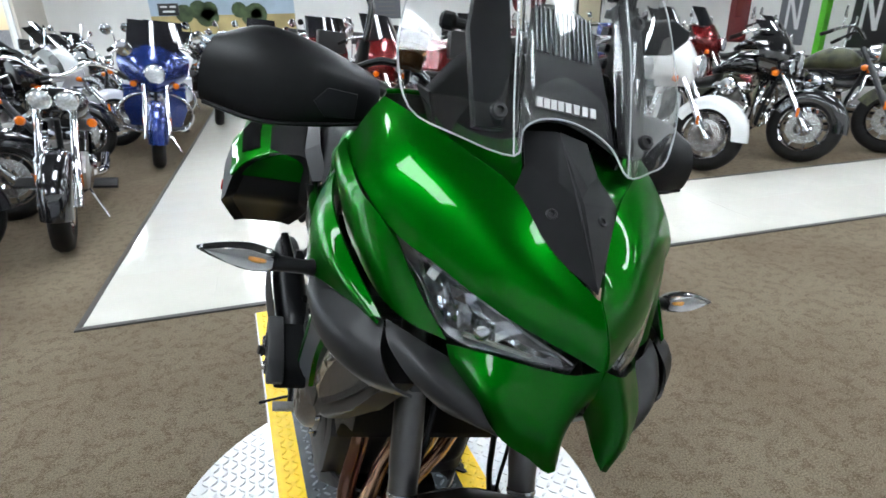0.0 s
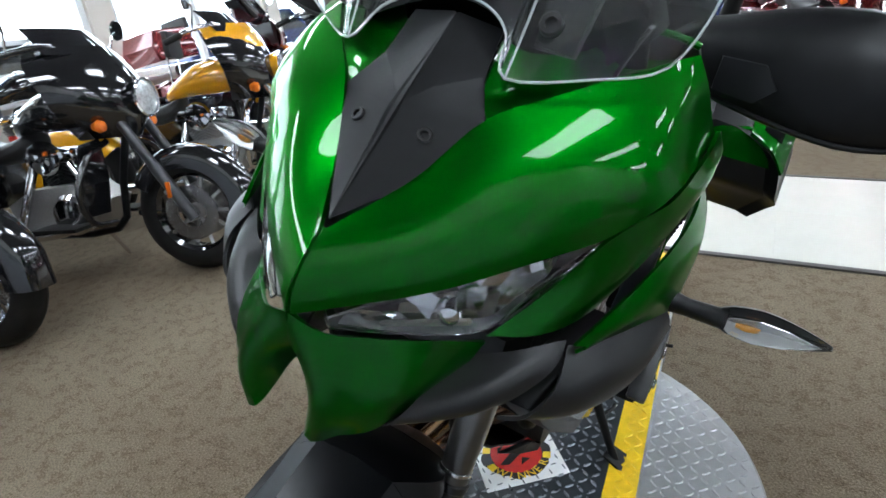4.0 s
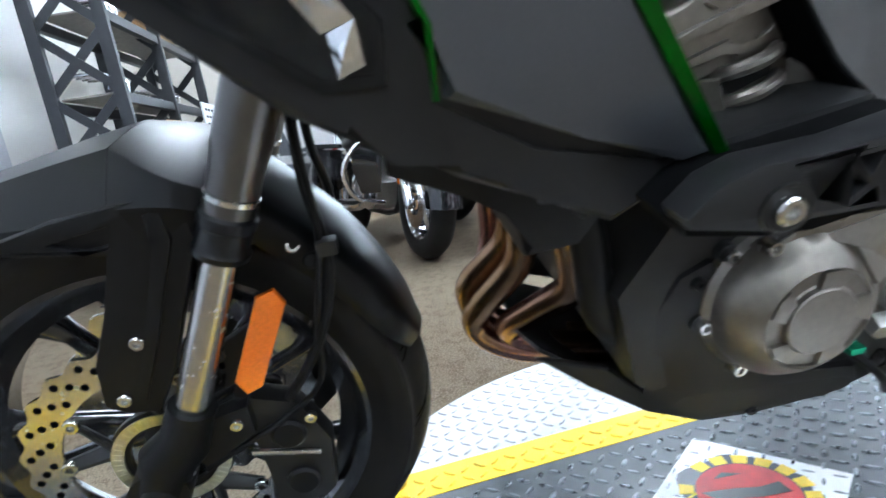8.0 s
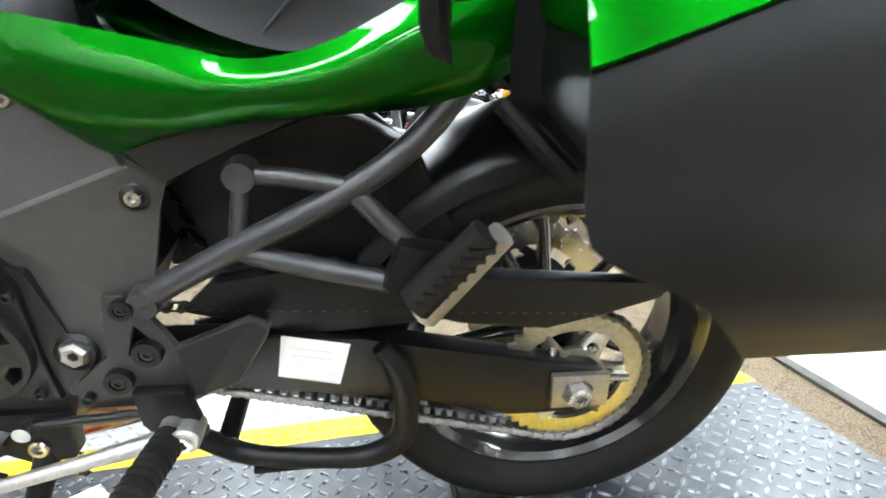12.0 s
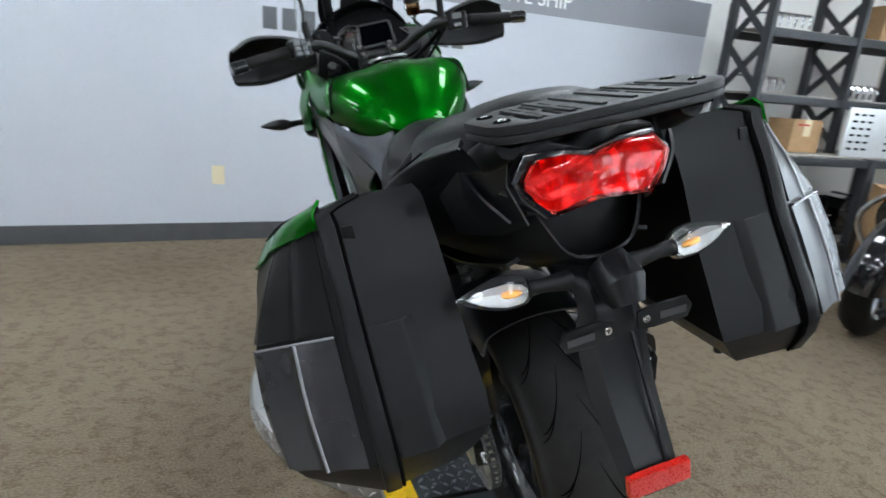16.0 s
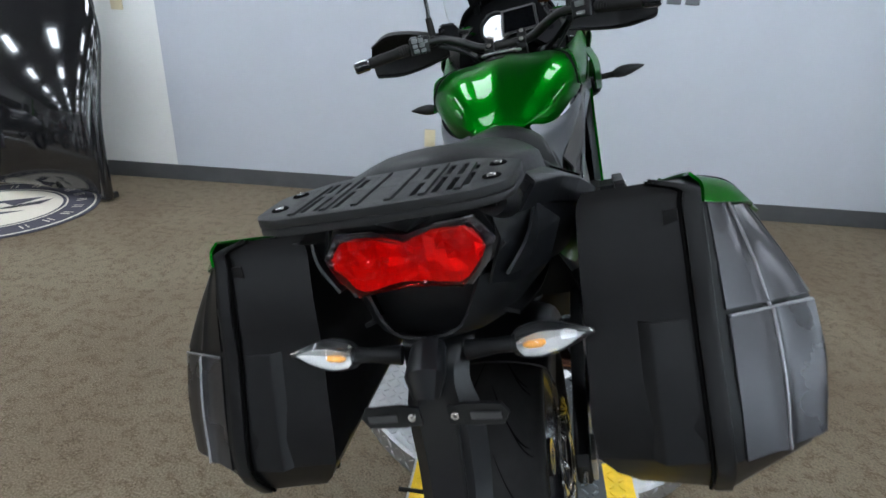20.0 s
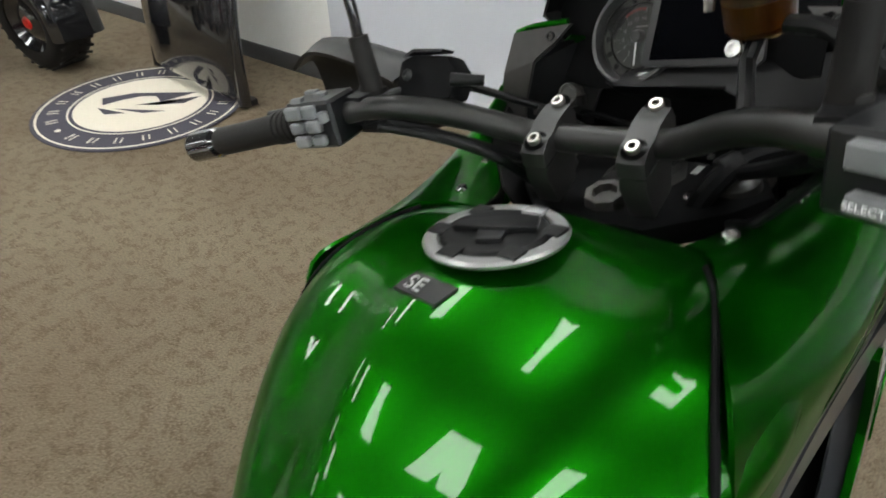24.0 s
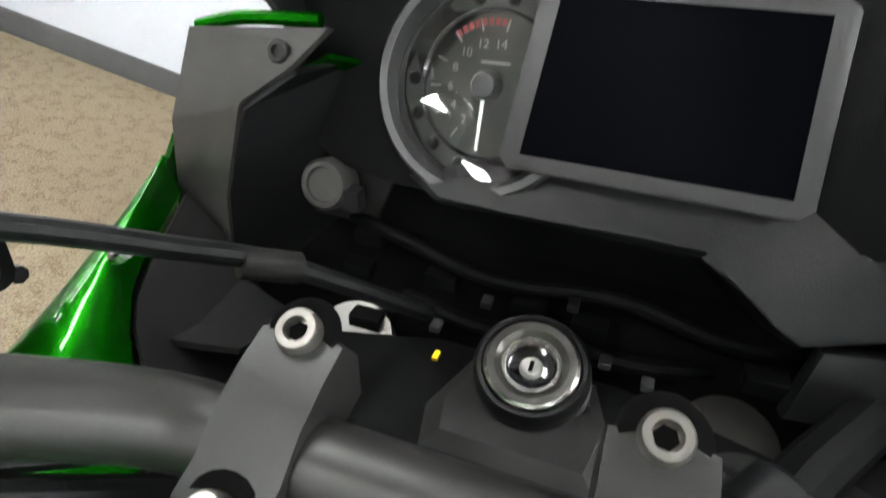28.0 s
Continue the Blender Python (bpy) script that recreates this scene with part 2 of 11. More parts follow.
def carpet():
    m = bpy.data.materials.new("speckled_loop_carpet")
    m.use_nodes = True
    nt = m.node_tree
    n, l = nt.nodes, nt.links
    b = n["Principled BSDF"]
    b.inputs["Roughness"].default_value = 0.95
    b.inputs["Specular IOR Level"].default_value = 0.15
    tc = n.new("ShaderNodeTexCoord")
    mp = n.new("ShaderNodeMapping")
    mp.inputs["Scale"].default_value = (1.0, 2.2, 1.0)
    mp.inputs["Rotation"].default_value = (0, 0, 0.1)
    l.new(tc.outputs["Object"], mp.inputs["Vector"])
    fine = n.new("ShaderNodeTexNoise")
    fine.inputs["Scale"].default_value, fine.inputs["Detail"].default_value = 170, 3
    l.new(tc.outputs["Object"], fine.inputs["Vector"])
    warp = n.new("ShaderNodeTexNoise")
    warp.inputs["Scale"].default_value, warp.inputs["Detail"].default_value = 26, 4
    l.new(mp.outputs["Vector"], warp.inputs["Vector"])
    shift = n.new("ShaderNodeMix")
    shift.data_type, shift.blend_type = "RGBA", "LINEAR_LIGHT"
    shift.inputs["Factor"].default_value = 0.035
    l.new(mp.outputs["Vector"], shift.inputs["A"])
    l.new(warp.outputs["Color"], shift.inputs["B"])
    cell = n.new("ShaderNodeTexVoronoi")
    cell.feature = "DISTANCE_TO_EDGE"
    cell.inputs["Scale"].default_value = 42
    l.new(shift.outputs["Result"], cell.inputs["Vector"])
    gate = n.new("ShaderNodeTexNoise")
    gate.inputs["Scale"].default_value, gate.inputs["Detail"].default_value = 19, 3
    l.new(tc.outputs["Object"], gate.inputs["Vector"])
    gr_ = n.new("ShaderNodeMapRange")
    gr_.inputs["From Min"].default_value, gr_.inputs["From Max"].default_value = 0.45, 0.62
    gr_.inputs["To Min"].default_value, gr_.inputs["To Max"].default_value = 0.0, 0.5
    l.new(gate.outputs["Fac"], gr_.inputs["Value"])
    fleck = n.new("ShaderNodeMath")
    fleck.operation = "ADD"
    l.new(cell.outputs["Distance"], fleck.inputs[0])
    l.new(gr_.outputs["Result"], fleck.inputs[1])
    stain = n.new("ShaderNodeTexNoise")
    stain.inputs["Scale"].default_value, stain.inputs["Detail"].default_value = 0.9, 5
    l.new(tc.outputs["Object"], stain.inputs["Vector"])
    r1 = n.new("ShaderNodeValToRGB")
    e = r1.color_ramp.elements
    e[0].position, e[0].color = 0.33, (0.116, 0.090, 0.060, 1)
    e[1].position, e[1].color = 0.66, (0.232, 0.192, 0.137, 1)
    l.new(fine.outputs["Fac"], r1.inputs["Fac"])
    r2 = n.new("ShaderNodeValToRGB")
    e = r2.color_ramp.elements
    e[0].position, e[0].color = 0.03, (0.60, 0.55, 0.50, 1)
    e[1].position, e[1].color = 0.15, (1, 1, 1, 1)
    l.new(fleck.outputs["Value"], r2.inputs["Fac"])
    r3 = n.new("ShaderNodeValToRGB")
    e = r3.color_ramp.elements
    e[0].position, e[0].color = 0.3, (0.74, 0.69, 0.66, 1)
    e[1].position, e[1].color = 0.6, (1, 1, 1, 1)
    l.new(stain.outputs["Fac"], r3.inputs["Fac"])
    m1 = n.new("ShaderNodeMix")
    m1.data_type, m1.blend_type = "RGBA", "MULTIPLY"
    m1.inputs["Factor"].default_value = 0.85
    l.new(r1.outputs["Color"], m1.inputs["A"])
    l.new(r2.outputs["Color"], m1.inputs["B"])
    m2 = n.new("ShaderNodeMix")
    m2.data_type, m2.blend_type = "RGBA", "MULTIPLY"
    m2.inputs["Factor"].default_value = 1.0
    l.new(m1.outputs["Result"], m2.inputs["A"])
    l.new(r3.outputs["Color"], m2.inputs["B"])
    l.new(m2.outputs["Result"], b.inputs["Base Color"])
    bp = n.new("ShaderNodeBump")
    bp.inputs["Strength"].default_value, bp.inputs["Distance"].default_value = 0.7, 0.004
    l.new(fine.outputs["Fac"], bp.inputs["Height"])
    l.new(bp.outputs["Normal"], b.inputs["Normal"])
    return m


CARPET = carpet()


# ---- mesh helpers ----
def V(*a):
    return Vector(a)


def finish(bm, name, material, angle=35, smooth=True):
    bmesh.ops.recalc_face_normals(bm, faces=bm.faces)
    me = bpy.data.meshes.new(name)
    bm.to_mesh(me)
    bm.free()
    if smooth:
        me.shade_smooth()
        me.set_sharp_from_angle(angle=radians(angle))
    me.materials.append(material)
    return me


def part(name, bm, material, parent=None, label="", angle=35, smooth=True):
    """One mesh object out of a bmesh (or of a mesh that is already made), under its thing."""
    me = bm if isinstance(bm, bpy.types.Mesh) else finish(bm, name, material, angle, smooth)
    ob = new(name, me)
    if parent is not None:
        ob.parent = parent
    if label:
        ob["label"] = label
    return ob


def thing(name, label, category, m=None, group="", kind=""):
    ob = new(name)
    ob.empty_display_size = 0.1
    if m is not None:
        ob.matrix_world = m
    return tagged(ob, label, category, group, kind)


def box(lo, hi, bevel=0.0, bm=None, seg=2):
    bm = bm or bmesh.new()
    vs = [bm.verts.new((x, y, z)) for x in (lo[0], hi[0]) for y in (lo[1], hi[1]) for z in (lo[2], hi[2])]
    fs = [bm.faces.new([vs[i] for i in q]) for q in ((0, 1, 3, 2), (4, 6, 7, 5), (0, 4, 5, 1), (2, 3, 7, 6), (0, 2, 6, 4), (1, 5, 7, 3))]
    if bevel > 0:
        es = list({e for f in fs for e in f.edges})
        bmesh.ops.bevel(bm, geom=es, offset=bevel, segments=seg, profile=0.7, affect="EDGES")
    return bm


def catmull(pts, n=6, closed=False):
    pts = [Vector(p) for p in pts]
    if n <= 1:
        return pts
    out, k = [], len(pts)
    for i in range(k if closed else k - 1):
        if closed:
            p0, p1, p2, p3 = pts[i - 1], pts[i], pts[(i + 1) % k], pts[(i + 2) % k]
        else:
            p1, p2 = pts[i], pts[i + 1]
            p0 = pts[i - 1] if i else p1 * 2 - p2
            p3 = pts[i + 2] if i + 2 < k else p2 * 2 - p1
        for j in range(n):
            t = j / n
            out.append(0.5 * (2 * p1 + (p2 - p0) * t + (2 * p0 - 5 * p1 + 4 * p2 - p3) * t * t + (3 * p1 - p0 - 3 * p2 + p3) * t ** 3))
    if not closed:
        out.append(pts[-1])
    return out


def tube(path, r, sides=12, bm=None, smooth=0, closed=False, flat=1.0):
    """A round bar along a path; r is one radius or one for each point. flat squeezes it along its second axis."""
    bm = bm or bmesh.new()
    if smooth:
        rs = [r] * len(path) if not isinstance(r, (list, tuple)) else list(r)
        pp = catmull([(*p, ) for p in path], smooth, closed)
        if isinstance(r, (list, tuple)):
            seg = len(path) - (0 if closed else 1)
            r = [rs[min(int(i / smooth), seg)] + (rs[(min(int(i / smooth) + 1, len(rs) - 1))] - rs[min(int(i / smooth), seg)]) * ((i / smooth) % 1) for i in range(len(pp))]
        path = pp
    path = [Vector(p) for p in path]
    rings, up = [], None
    for i, p in enumerate(path):
        a = path[i - 1] if i or closed else p
        b = path[(i + 1) % len(path)] if i + 1 < len(path) or closed else p
        d = (b - a).normalized()
        if up is None:
            up = d.orthogonal().normalized()
        up = (up - d * up.dot(d)).normalized()
        side = d.cross(up)
        rad = r[i] if isinstance(r, (list, tuple)) else r
        rings.append([bm.verts.new(p + (up * math.cos(2 * math.pi * k / sides) + side * flat * math.sin(2 * math.pi * k / sides)) * rad) for k in range(sides)])
    for i in range(len(rings) - (0 if closed else 1)):
        a, b = rings[i], rings[(i + 1) % len(rings)]
        for k in range(sides):
            bm.faces.new((a[k], a[(k + 1) % sides], b[(k + 1) % sides], b[k]))
    if not closed:
        bm.faces.new(rings[0][::-1])
        bm.faces.new(rings[-1])
    return bm


def cyl(a, b, r, r2=None, sides=20, bm=None, bevel=0.0):
    a, b = Vector(a), Vector(b)
    r2 = r if r2 is None else r2
    if bevel:
        d = (b - a).normalized() * bevel
        return tube([a, a + d, b - d, b], [r - bevel, r, r2, r2 - bevel], sides, bm)
    return tube([a, b], [r, r2], sides, bm)


def lathe(profile, center, axis, sides=32, bm=None, closed=False, start=0.0, turn=1.0):
    """A profile of (radius, height along the axis) turned about the axis."""
    bm = bm or bmesh.new()
    axis = Vector(axis).normalized()
    u = axis.orthogonal().normalized()
    w = axis.cross(u)
    c = Vector(center)
    rings = []
    steps = sides if turn >= 1 else sides + 1
    for k in range(steps):
        an = 2 * math.pi * (start + turn * k / sides)
        d = u * math.cos(an) + w * math.sin(an)
        rings.append([bm.verts.new(c + d * r + axis * h) for r, h in profile])
    m = len(profile)
    for k in range(sides):
        a, b = rings[k], rings[(k + 1) % steps]
        for i in range(m if closed else m - 1):
            j = (i + 1) % m
            q = [a[i], a[j], b[j], b[i]]
            if profile[i][0] < 1e-6:
                q = [a[i], a[j], b[j]]
            elif profile[j][0] < 1e-6:
                q = [a[i], a[j], b[i]]
            bm.faces.new(q)
    bmesh.ops.remove_doubles(bm, verts=bm.verts, dist=1e-6)
    return bm


def prism(outline, d, bevel=0.0, bm=None, seg=2):
    """A flat outline of points pushed along the vector d, with rounded rims."""
    bm = bm or bmesh.new()
    d = Vector(d)
    a = [bm.verts.new(Vector(p)) for p in outline]
    b = [bm.verts.new(Vector(p) + d) for p in outline]
    k = len(a)
    fs = [bm.faces.new(a[::-1]), bm.faces.new(b)]
    for i in range(k):
        fs.append(bm.faces.new((a[i], a[(i + 1) % k], b[(i + 1) % k], b[i])))
    if bevel > 0:
        es = list(fs[0].edges) + list(fs[1].edges)
        bmesh.ops.bevel(bm, geom=es, offset=bevel, segments=seg, profile=0.7, affect="EDGES")
    return bm


def yz(pts, x):
    return [(x, y, z) for y, z in pts]


def patch(grid, thick=0.003, n=4, nu=None, bm=None, mirror=False, flip=False):
    """A curved panel through a grid of points, with thickness (towards minus its normal)."""
    bm = bm or bmesh.new()
    nu = n if nu is None else nu
    rows = [catmull(r, n) for r in grid]
    cols = [catmull([r[j] for r in rows], nu) for j in range(len(rows[0]))]
    rows = [[c[i] for c in cols] for i in range(len(cols[0]))]
    if mirror:
        rows = [[Vector((-p.x, p.y, p.z)) for p in r] for r in rows]
    h, w = len(rows), len(rows[0])
    nor = [[Vector() for _ in r] for r in rows]
    for i in range(h):
        for j in range(w):
            du = rows[i][min(j + 1, w - 1)] - rows[i][max(j - 1, 0)]
            dv = rows[min(i + 1, h - 1)][j] - rows[max(i - 1, 0)][j]
            v = du.cross(dv)
            nor[i][j] = v.normalized() if v.length > 1e-12 else Vector((0, 0, 1))
    s = -1 if (flip ^ mirror) else 1
    top = [[bm.verts.new(p) for p in r] for r in rows]
    bot = [[bm.verts.new(rows[i][j] - nor[i][j] * thick * s) for j in range(w)] for i in range(h)]
    for i in range(h - 1):
        for j in range(w - 1):
            bm.faces.new((top[i][j], top[i][j + 1], top[i + 1][j + 1], top[i + 1][j]))
            bm.faces.new((bot[i][j], bot[i + 1][j], bot[i + 1][j + 1], bot[i][j + 1]))
    for j in range(w - 1):
        bm.faces.new((top[0][j], bot[0][j], bot[0][j + 1], top[0][j + 1]))
        bm.faces.new((top[-1][j], top[-1][j + 1], bot[-1][j + 1], bot[-1][j]))
    for i in range(h - 1):
        bm.faces.new((top[i][0], top[i + 1][0], bot[i + 1][0], bot[i][0]))
        bm.faces.new((top[i][-1], bot[i][-1], bot[i + 1][-1], top[i + 1][-1]))
    bmesh.ops.remove_doubles(bm, verts=bm.verts, dist=1e-5)
    return bm


def loft(rings, n=1, cap=True, bm=None, around=1):
    """A closed skin over cross sections that have the same number of points."""
    bm = bm or bmesh.new()
    if around > 1:
        rings = [catmull(r, around, True) for r in rings]
    if n > 1:
        cols = [catmull([r[j] for r in rings], n) for j in range(len(rings[0]))]
        rings = [[c[i] for c in cols] for i in range(len(cols[0]))]
    vs = [[bm.verts.new(Vector(p)) for p in r] for r in rings]
    k = len(vs[0])
    for i in range(len(vs) - 1):
        for j in range(k):
            bm.faces.new((vs[i][j], vs[i][(j + 1) % k], vs[i + 1][(j + 1) % k], vs[i + 1][j]))
    if cap:
        bm.faces.new(vs[0][::-1])
        bm.faces.new(vs[-1])
    return bm


def bolt(c, d, r=0.008, h=0.005, bm=None):
    """A socket head bolt: head with a sunk hexagon."""
    c, d = Vector(c), Vector(d).normalized()
    return lathe([(0, -0.001), (r, -0.001), (r, h * 0.7), (r * 0.85, h), (r * 0.5, h), (r * 0.45, h * 0.35), (0, h * 0.35)], c, d, 12, bm)


def text_mesh(word, size, depth, material, name="lettering"):
    cu = bpy.data.curves.new(name, "FONT")
    cu.body, cu.size, cu.extrude = word, size, depth
    cu.align_x = "LEFT"
    ob = bpy.data.objects.new(name, cu)
    me = bpy.data.meshes.new_from_object(ob)
    bpy.data.objects.remove(ob)
    bpy.data.curves.remove(cu)
    me.materials.clear()
    me.materials.append(material)
    return me

# ---- the show room ----
WY, WS = 2.23, 0.1          # the grey wall runs along y = WY + WS * x
WANG = math.atan(WS)
WROT = math.degrees(WANG)


def on_wall(x, z, out=0.0):
    """A point of the grey wall at x, out metres into the room."""
    return Vector((x + out * math.sin(WANG), WY + WS * x - out * math.cos(WANG), z))


def wall_pose(x, z, out=0.0):
    """Local x along the wall, local y up the wall, local z out of it."""
    p = on_wall(x, z, out)
    return Matrix.Translation(p) @ pose(0, 0, 0, 0, 0, WROT) @ pose(0, 0, 0, 90, 0, 0)


def slab(x0, x1, z0, z1, t0, t1, bevel=0.0, bm=None):
    """A board on the grey wall from t0 to t1 metres in front of it."""
    m = wall_pose(0, 0)
    c = math.cos(WANG)
    b = box((x0 / c, z0, t0), (x1 / c, z1, t1), bevel)
    bmesh.ops.transform(b, matrix=m, verts=b.verts)
    return b


floor = new("floor", finish(box((-14, -16, -0.15), (9, 6, 0.0)), "floor", CARPET, smooth=False))
tagged(floor, "speckled tan loop pile carpet floor, worn and stained", "floor", kind="structure")
wn_ob = part("wall_north", slab(-13, 5.3, 0, 3.4, -0.15, 0.0), WALLW)
tagged(wn_ob, "white painted show room wall", "wall", kind="structure")
gp = part("grey_paint_field", slab(-2.86, 2.86, 0.115, 1.64, 0.0, 0.004), WALLG, wn_ob, "light blue-grey paint field")
gp2 = part("wall_band", slab(-2.86, 2.86, 1.64, 1.90, 0.0, 0.006), BANDG, wn_ob, "dark grey painted lettering band")
bb = part("baseboard_north", slab(-13, 2.9, 0.0, 0.115, 0.0, 0.012, 0.004), BASEB)
tagged(bb, "charcoal vinyl baseboard along the wall", "baseboard", kind="structure")
for word, x in (("WE FINANCE", -2.05), ("WE BUY USED", -0.50), ("WE SHIP", 0.95)):
    me = text_mesh(word, 0.155, 0.002, LETW)
    o = part("lettering", me, LETW, wn_ob, "white vinyl lettering")
    o.matrix_world = wall_pose(x, 1.70, 0.009)
    o.scale = (0.97, 1.0, 1.0)
for k, x in enumerate((-0.68, -0.565, -0.45, -0.335, -0.22, -0.105, 0.01, 0.125, 0.24, 0.36, 0.47, 0.58)):
    if k in (3, 7):
        part("lettering_bar", slab(x + 0.02, x + 0.075, 1.40, 1.42, 0.004, 0.007), LETB, wn_ob)
    else:
        part("lettering_bar", slab(x, x + 0.085, 1.345, 1.475, 0.004, 0.007), LETB, wn_ob)
for x, z, w, h, label, cat in ((-0.965, 0.43, 0.075, 0.12, "ivory wall outlet with two sockets", "outlet"), (-3.13, 1.24, 0.085, 0.12, "ivory light switch plate on the white wall", "switch"), (-3.36, 1.27, 0.085, 0.12, "ivory outlet plate on the white wall", "outlet")):
    o = thing("wall_outlet" if cat == "outlet" else "light_switch", label, cat)
    part("plate", slab(x - w / 2, x + w / 2, z - h / 2, z + h / 2, 0.005, 0.012, 0.003), IVORY, o)
    for dz in (-0.022, 0.022):
        part("socket", slab(x - 0.015, x + 0.015, z + dz - 0.012, z + dz + 0.012, 0.011, 0.0135, 0.001), IVORY, o)
o = thing("thermostat", "small white thermostat with a dark display", "thermostat")
part("body", slab(-2.93, -2.82, 1.29, 1.43, 0.005, 0.03, 0.006), WHITE, o)
part("display", slab(-2.905, -2.845, 1.36, 1.405, 0.0305, 0.032), LETB, o)

CEILM = mat("dark_grey_ceiling_paint", (0.16, 0.165, 0.17), rough=0.9, vary=0.08, scale=1.5)
# east wall with windows, seen behind the rows of motorcycles
EX = 5.2
WIN = [(-0.1, 0.55), (-2.35, -0.35), (-4.6, -2.6), (-6.85, -4.85), (-9.1, -7.1), (-11.35, -9.35), (-13.6, -11.6)]
WZ0, WZ1 = 0.74, 2.85
bm = bmesh.new()
edges = [2.9] + [v for a, b in WIN for v in (b, a)] + [-15.5]
for i in range(0, len(edges), 2):
    box((EX, edges[i + 1], 0), (EX + 0.2, edges[i], 3.4), bm=bm)
for a, b in WIN:
    box((EX, a, 0), (EX + 0.2, b, WZ0), bm=bm)
    box((EX, a, WZ1), (EX + 0.2, b, 3.4), bm=bm)
we = part("wall_east", bm, WALLB, smooth=False)
tagged(we, "beige painted wall with tall shop windows", "wall", kind="structure")
PANE = glass("window_glass", (0.95, 0.98, 0.98), 0.0, 1.05)
for k, (a, b) in enumerate(WIN):
    w = thing("window_%d" % (k + 1), "tall shop window with white metal frame", "window", kind="structure")
    bm = bmesh.new()
    for y0, y1, z0, z1 in ((a, a + 0.06, WZ0, WZ1), (b - 0.06, b, WZ0, WZ1), (a + 0.06, b - 0.06, WZ0, WZ0 + 0.06), (a + 0.06, b - 0.06, WZ1 - 0.06, WZ1)):
        box((EX + 0.05, y0, z0), (EX + 0.13, y1, z1), 0.004, bm=bm)
    if b - a > 1:
        box((EX + 0.05, (a + b) / 2 - 0.03, WZ0 + 0.06), (EX + 0.13, (a + b) / 2 + 0.03, WZ1 - 0.06), 0.004, bm=bm)
    part("window_frame", bm, WHITE, w)
    part("window_sill", box((EX - 0.06, a - 0.05, WZ0 - 0.04), (EX + 0.049, b + 0.05, WZ0 - 0.002), 0.006), WHITE, w)
    p = part("pane", box((EX + 0.085, a + 0.061, WZ0 + 0.061), (EX + 0.092, b - 0.061, WZ1 - 0.061)), PANE, w)
    p.visible_shadow = False
ws = part("wall_south", box((-13.8, -15.6, 0), (5.2, -15.4, 3.4)), WALLW, smooth=False)
tagged(ws, "far white show room wall", "wall", kind="structure")
ww = part("wall_west", box((-12.2, -15.4, 0), (-12.0, 1.2, 3.4)), WALLW, smooth=False)
tagged(ww, "far white side wall", "wall", kind="structure")
ce = part("ceiling", box((-14, -16, 3.4), (6, 3.2, 3.5)), CEILM, smooth=False)
tagged(ce, "dark grey painted ceiling", "ceiling", kind="structure")

# polished tile walkway that turns a corner behind the motorcycle
tl = thing("tile_walkway", "polished cream tile walkway with a dark edge strip", "walkway", kind="structure")
bm0 = box((-0.2992, -0.2992, 0.001), (0.2992, 0.2992, 0.008), 0.0006, seg=1)
tile_me = finish(bm0, "tile", TILE, smooth=False)
for i in range(20):
    for j in range(2):
        o = part("tile", tile_me, TILE, tl)
        o.location = (0.84 - i * 0.6, -1.88 - j * 0.6, 0.0)
for i in range(2):
    for j in range(16):
        o = part("tile", tile_me, TILE, tl)
        o.location = (0.84 - i * 0.6, -3.08 - j * 0.6, 0.0)
EDGE = mat("dark_edge_strip", (0.05, 0.045, 0.04), rough=0.5)
bm = box((-11, -1.578, 0), (1.17, -1.545, 0.010), 0.002)
box((1.14, -12.7, 0), (1.17, -1.5785, 0.010), 0.002, bm=bm)
box((-11, -2.815, 0), (-0.07, -2.785, 0.010), 0.002, bm=bm)
part("edge_strip", bm, EDGE, tl)
bm = box((-11, -2.78, 0.0002), (1.135, -1.58, 0.0074))
box((-0.06, -12.6, 0.0002), (1.135, -2.781, 0.0074), bm=bm)
part("grout_bed", bm, mat("cream_grout", (0.50, 0.48, 0.43), rough=0.4, vary=0.05, scale=8), tl, smooth=False)

# ceiling lamps: long rectangular panels
LAMP = glow("lamp_diffuser", (0.905, 0.965, 1.0), 23.5)
lamp0 = None
for i, x in enumerate((-8.15, -5.15, -2.15, 0.85, 3.85)):
    for j, y in enumerate((0.9, -1.8, -4.5, -7.2, -9.9, -12.6)):
        if lamp0 is None:
            lamp0 = thing("ceiling_light", "white rectangular ceiling light panel", "ceiling light", group="ceiling lights")
            f = bmesh.new()
            for a, b in (((-0.30, -0.60), (0.30, -0.58)), ((-0.30, 0.58), (0.30, 0.60)), ((-0.30, -0.58), (-0.28, 0.58)), ((0.28, -0.58), (0.30, 0.58))):
                box((*a, -0.03), (*b, 0.0), bm=f)
            part("frame", f, WHITE, lamp0)
            part("diffuser", box((-0.28, -0.58, -0.02), (0.28, 0.58, -0.008)), LAMP, lamp0)
            lamp0.location = (x, y, 3.4)
        else:
            copy_thing(lamp0, pose(x, y, 3.4))

# the ground outside the windows
gr = part("ground", box((5.4, -400, -0.3), (400, 300, -0.16)), mat("outside_asphalt", (0.16, 0.16, 0.16), rough=0.9, vary=0.2, scale=3), smooth=False)
tagged(gr, "grey asphalt car park outside the windows", "ground", kind="structure")

# ---- turntable with the diamond plate ramp ----
PC = Vector((-0.085, 0.05, 0))
tt = thing("turntable", "round aluminium diamond plate turntable on the carpet", "turntable")
part("disc", lathe([(0, 0.0), (0.60, 0.0), (0.612, 0.006), (0.615, 0.07), (0.608, 0.078), (0, 0.078)], PC, (0, 0, 1), 96), PLATEA, tt)


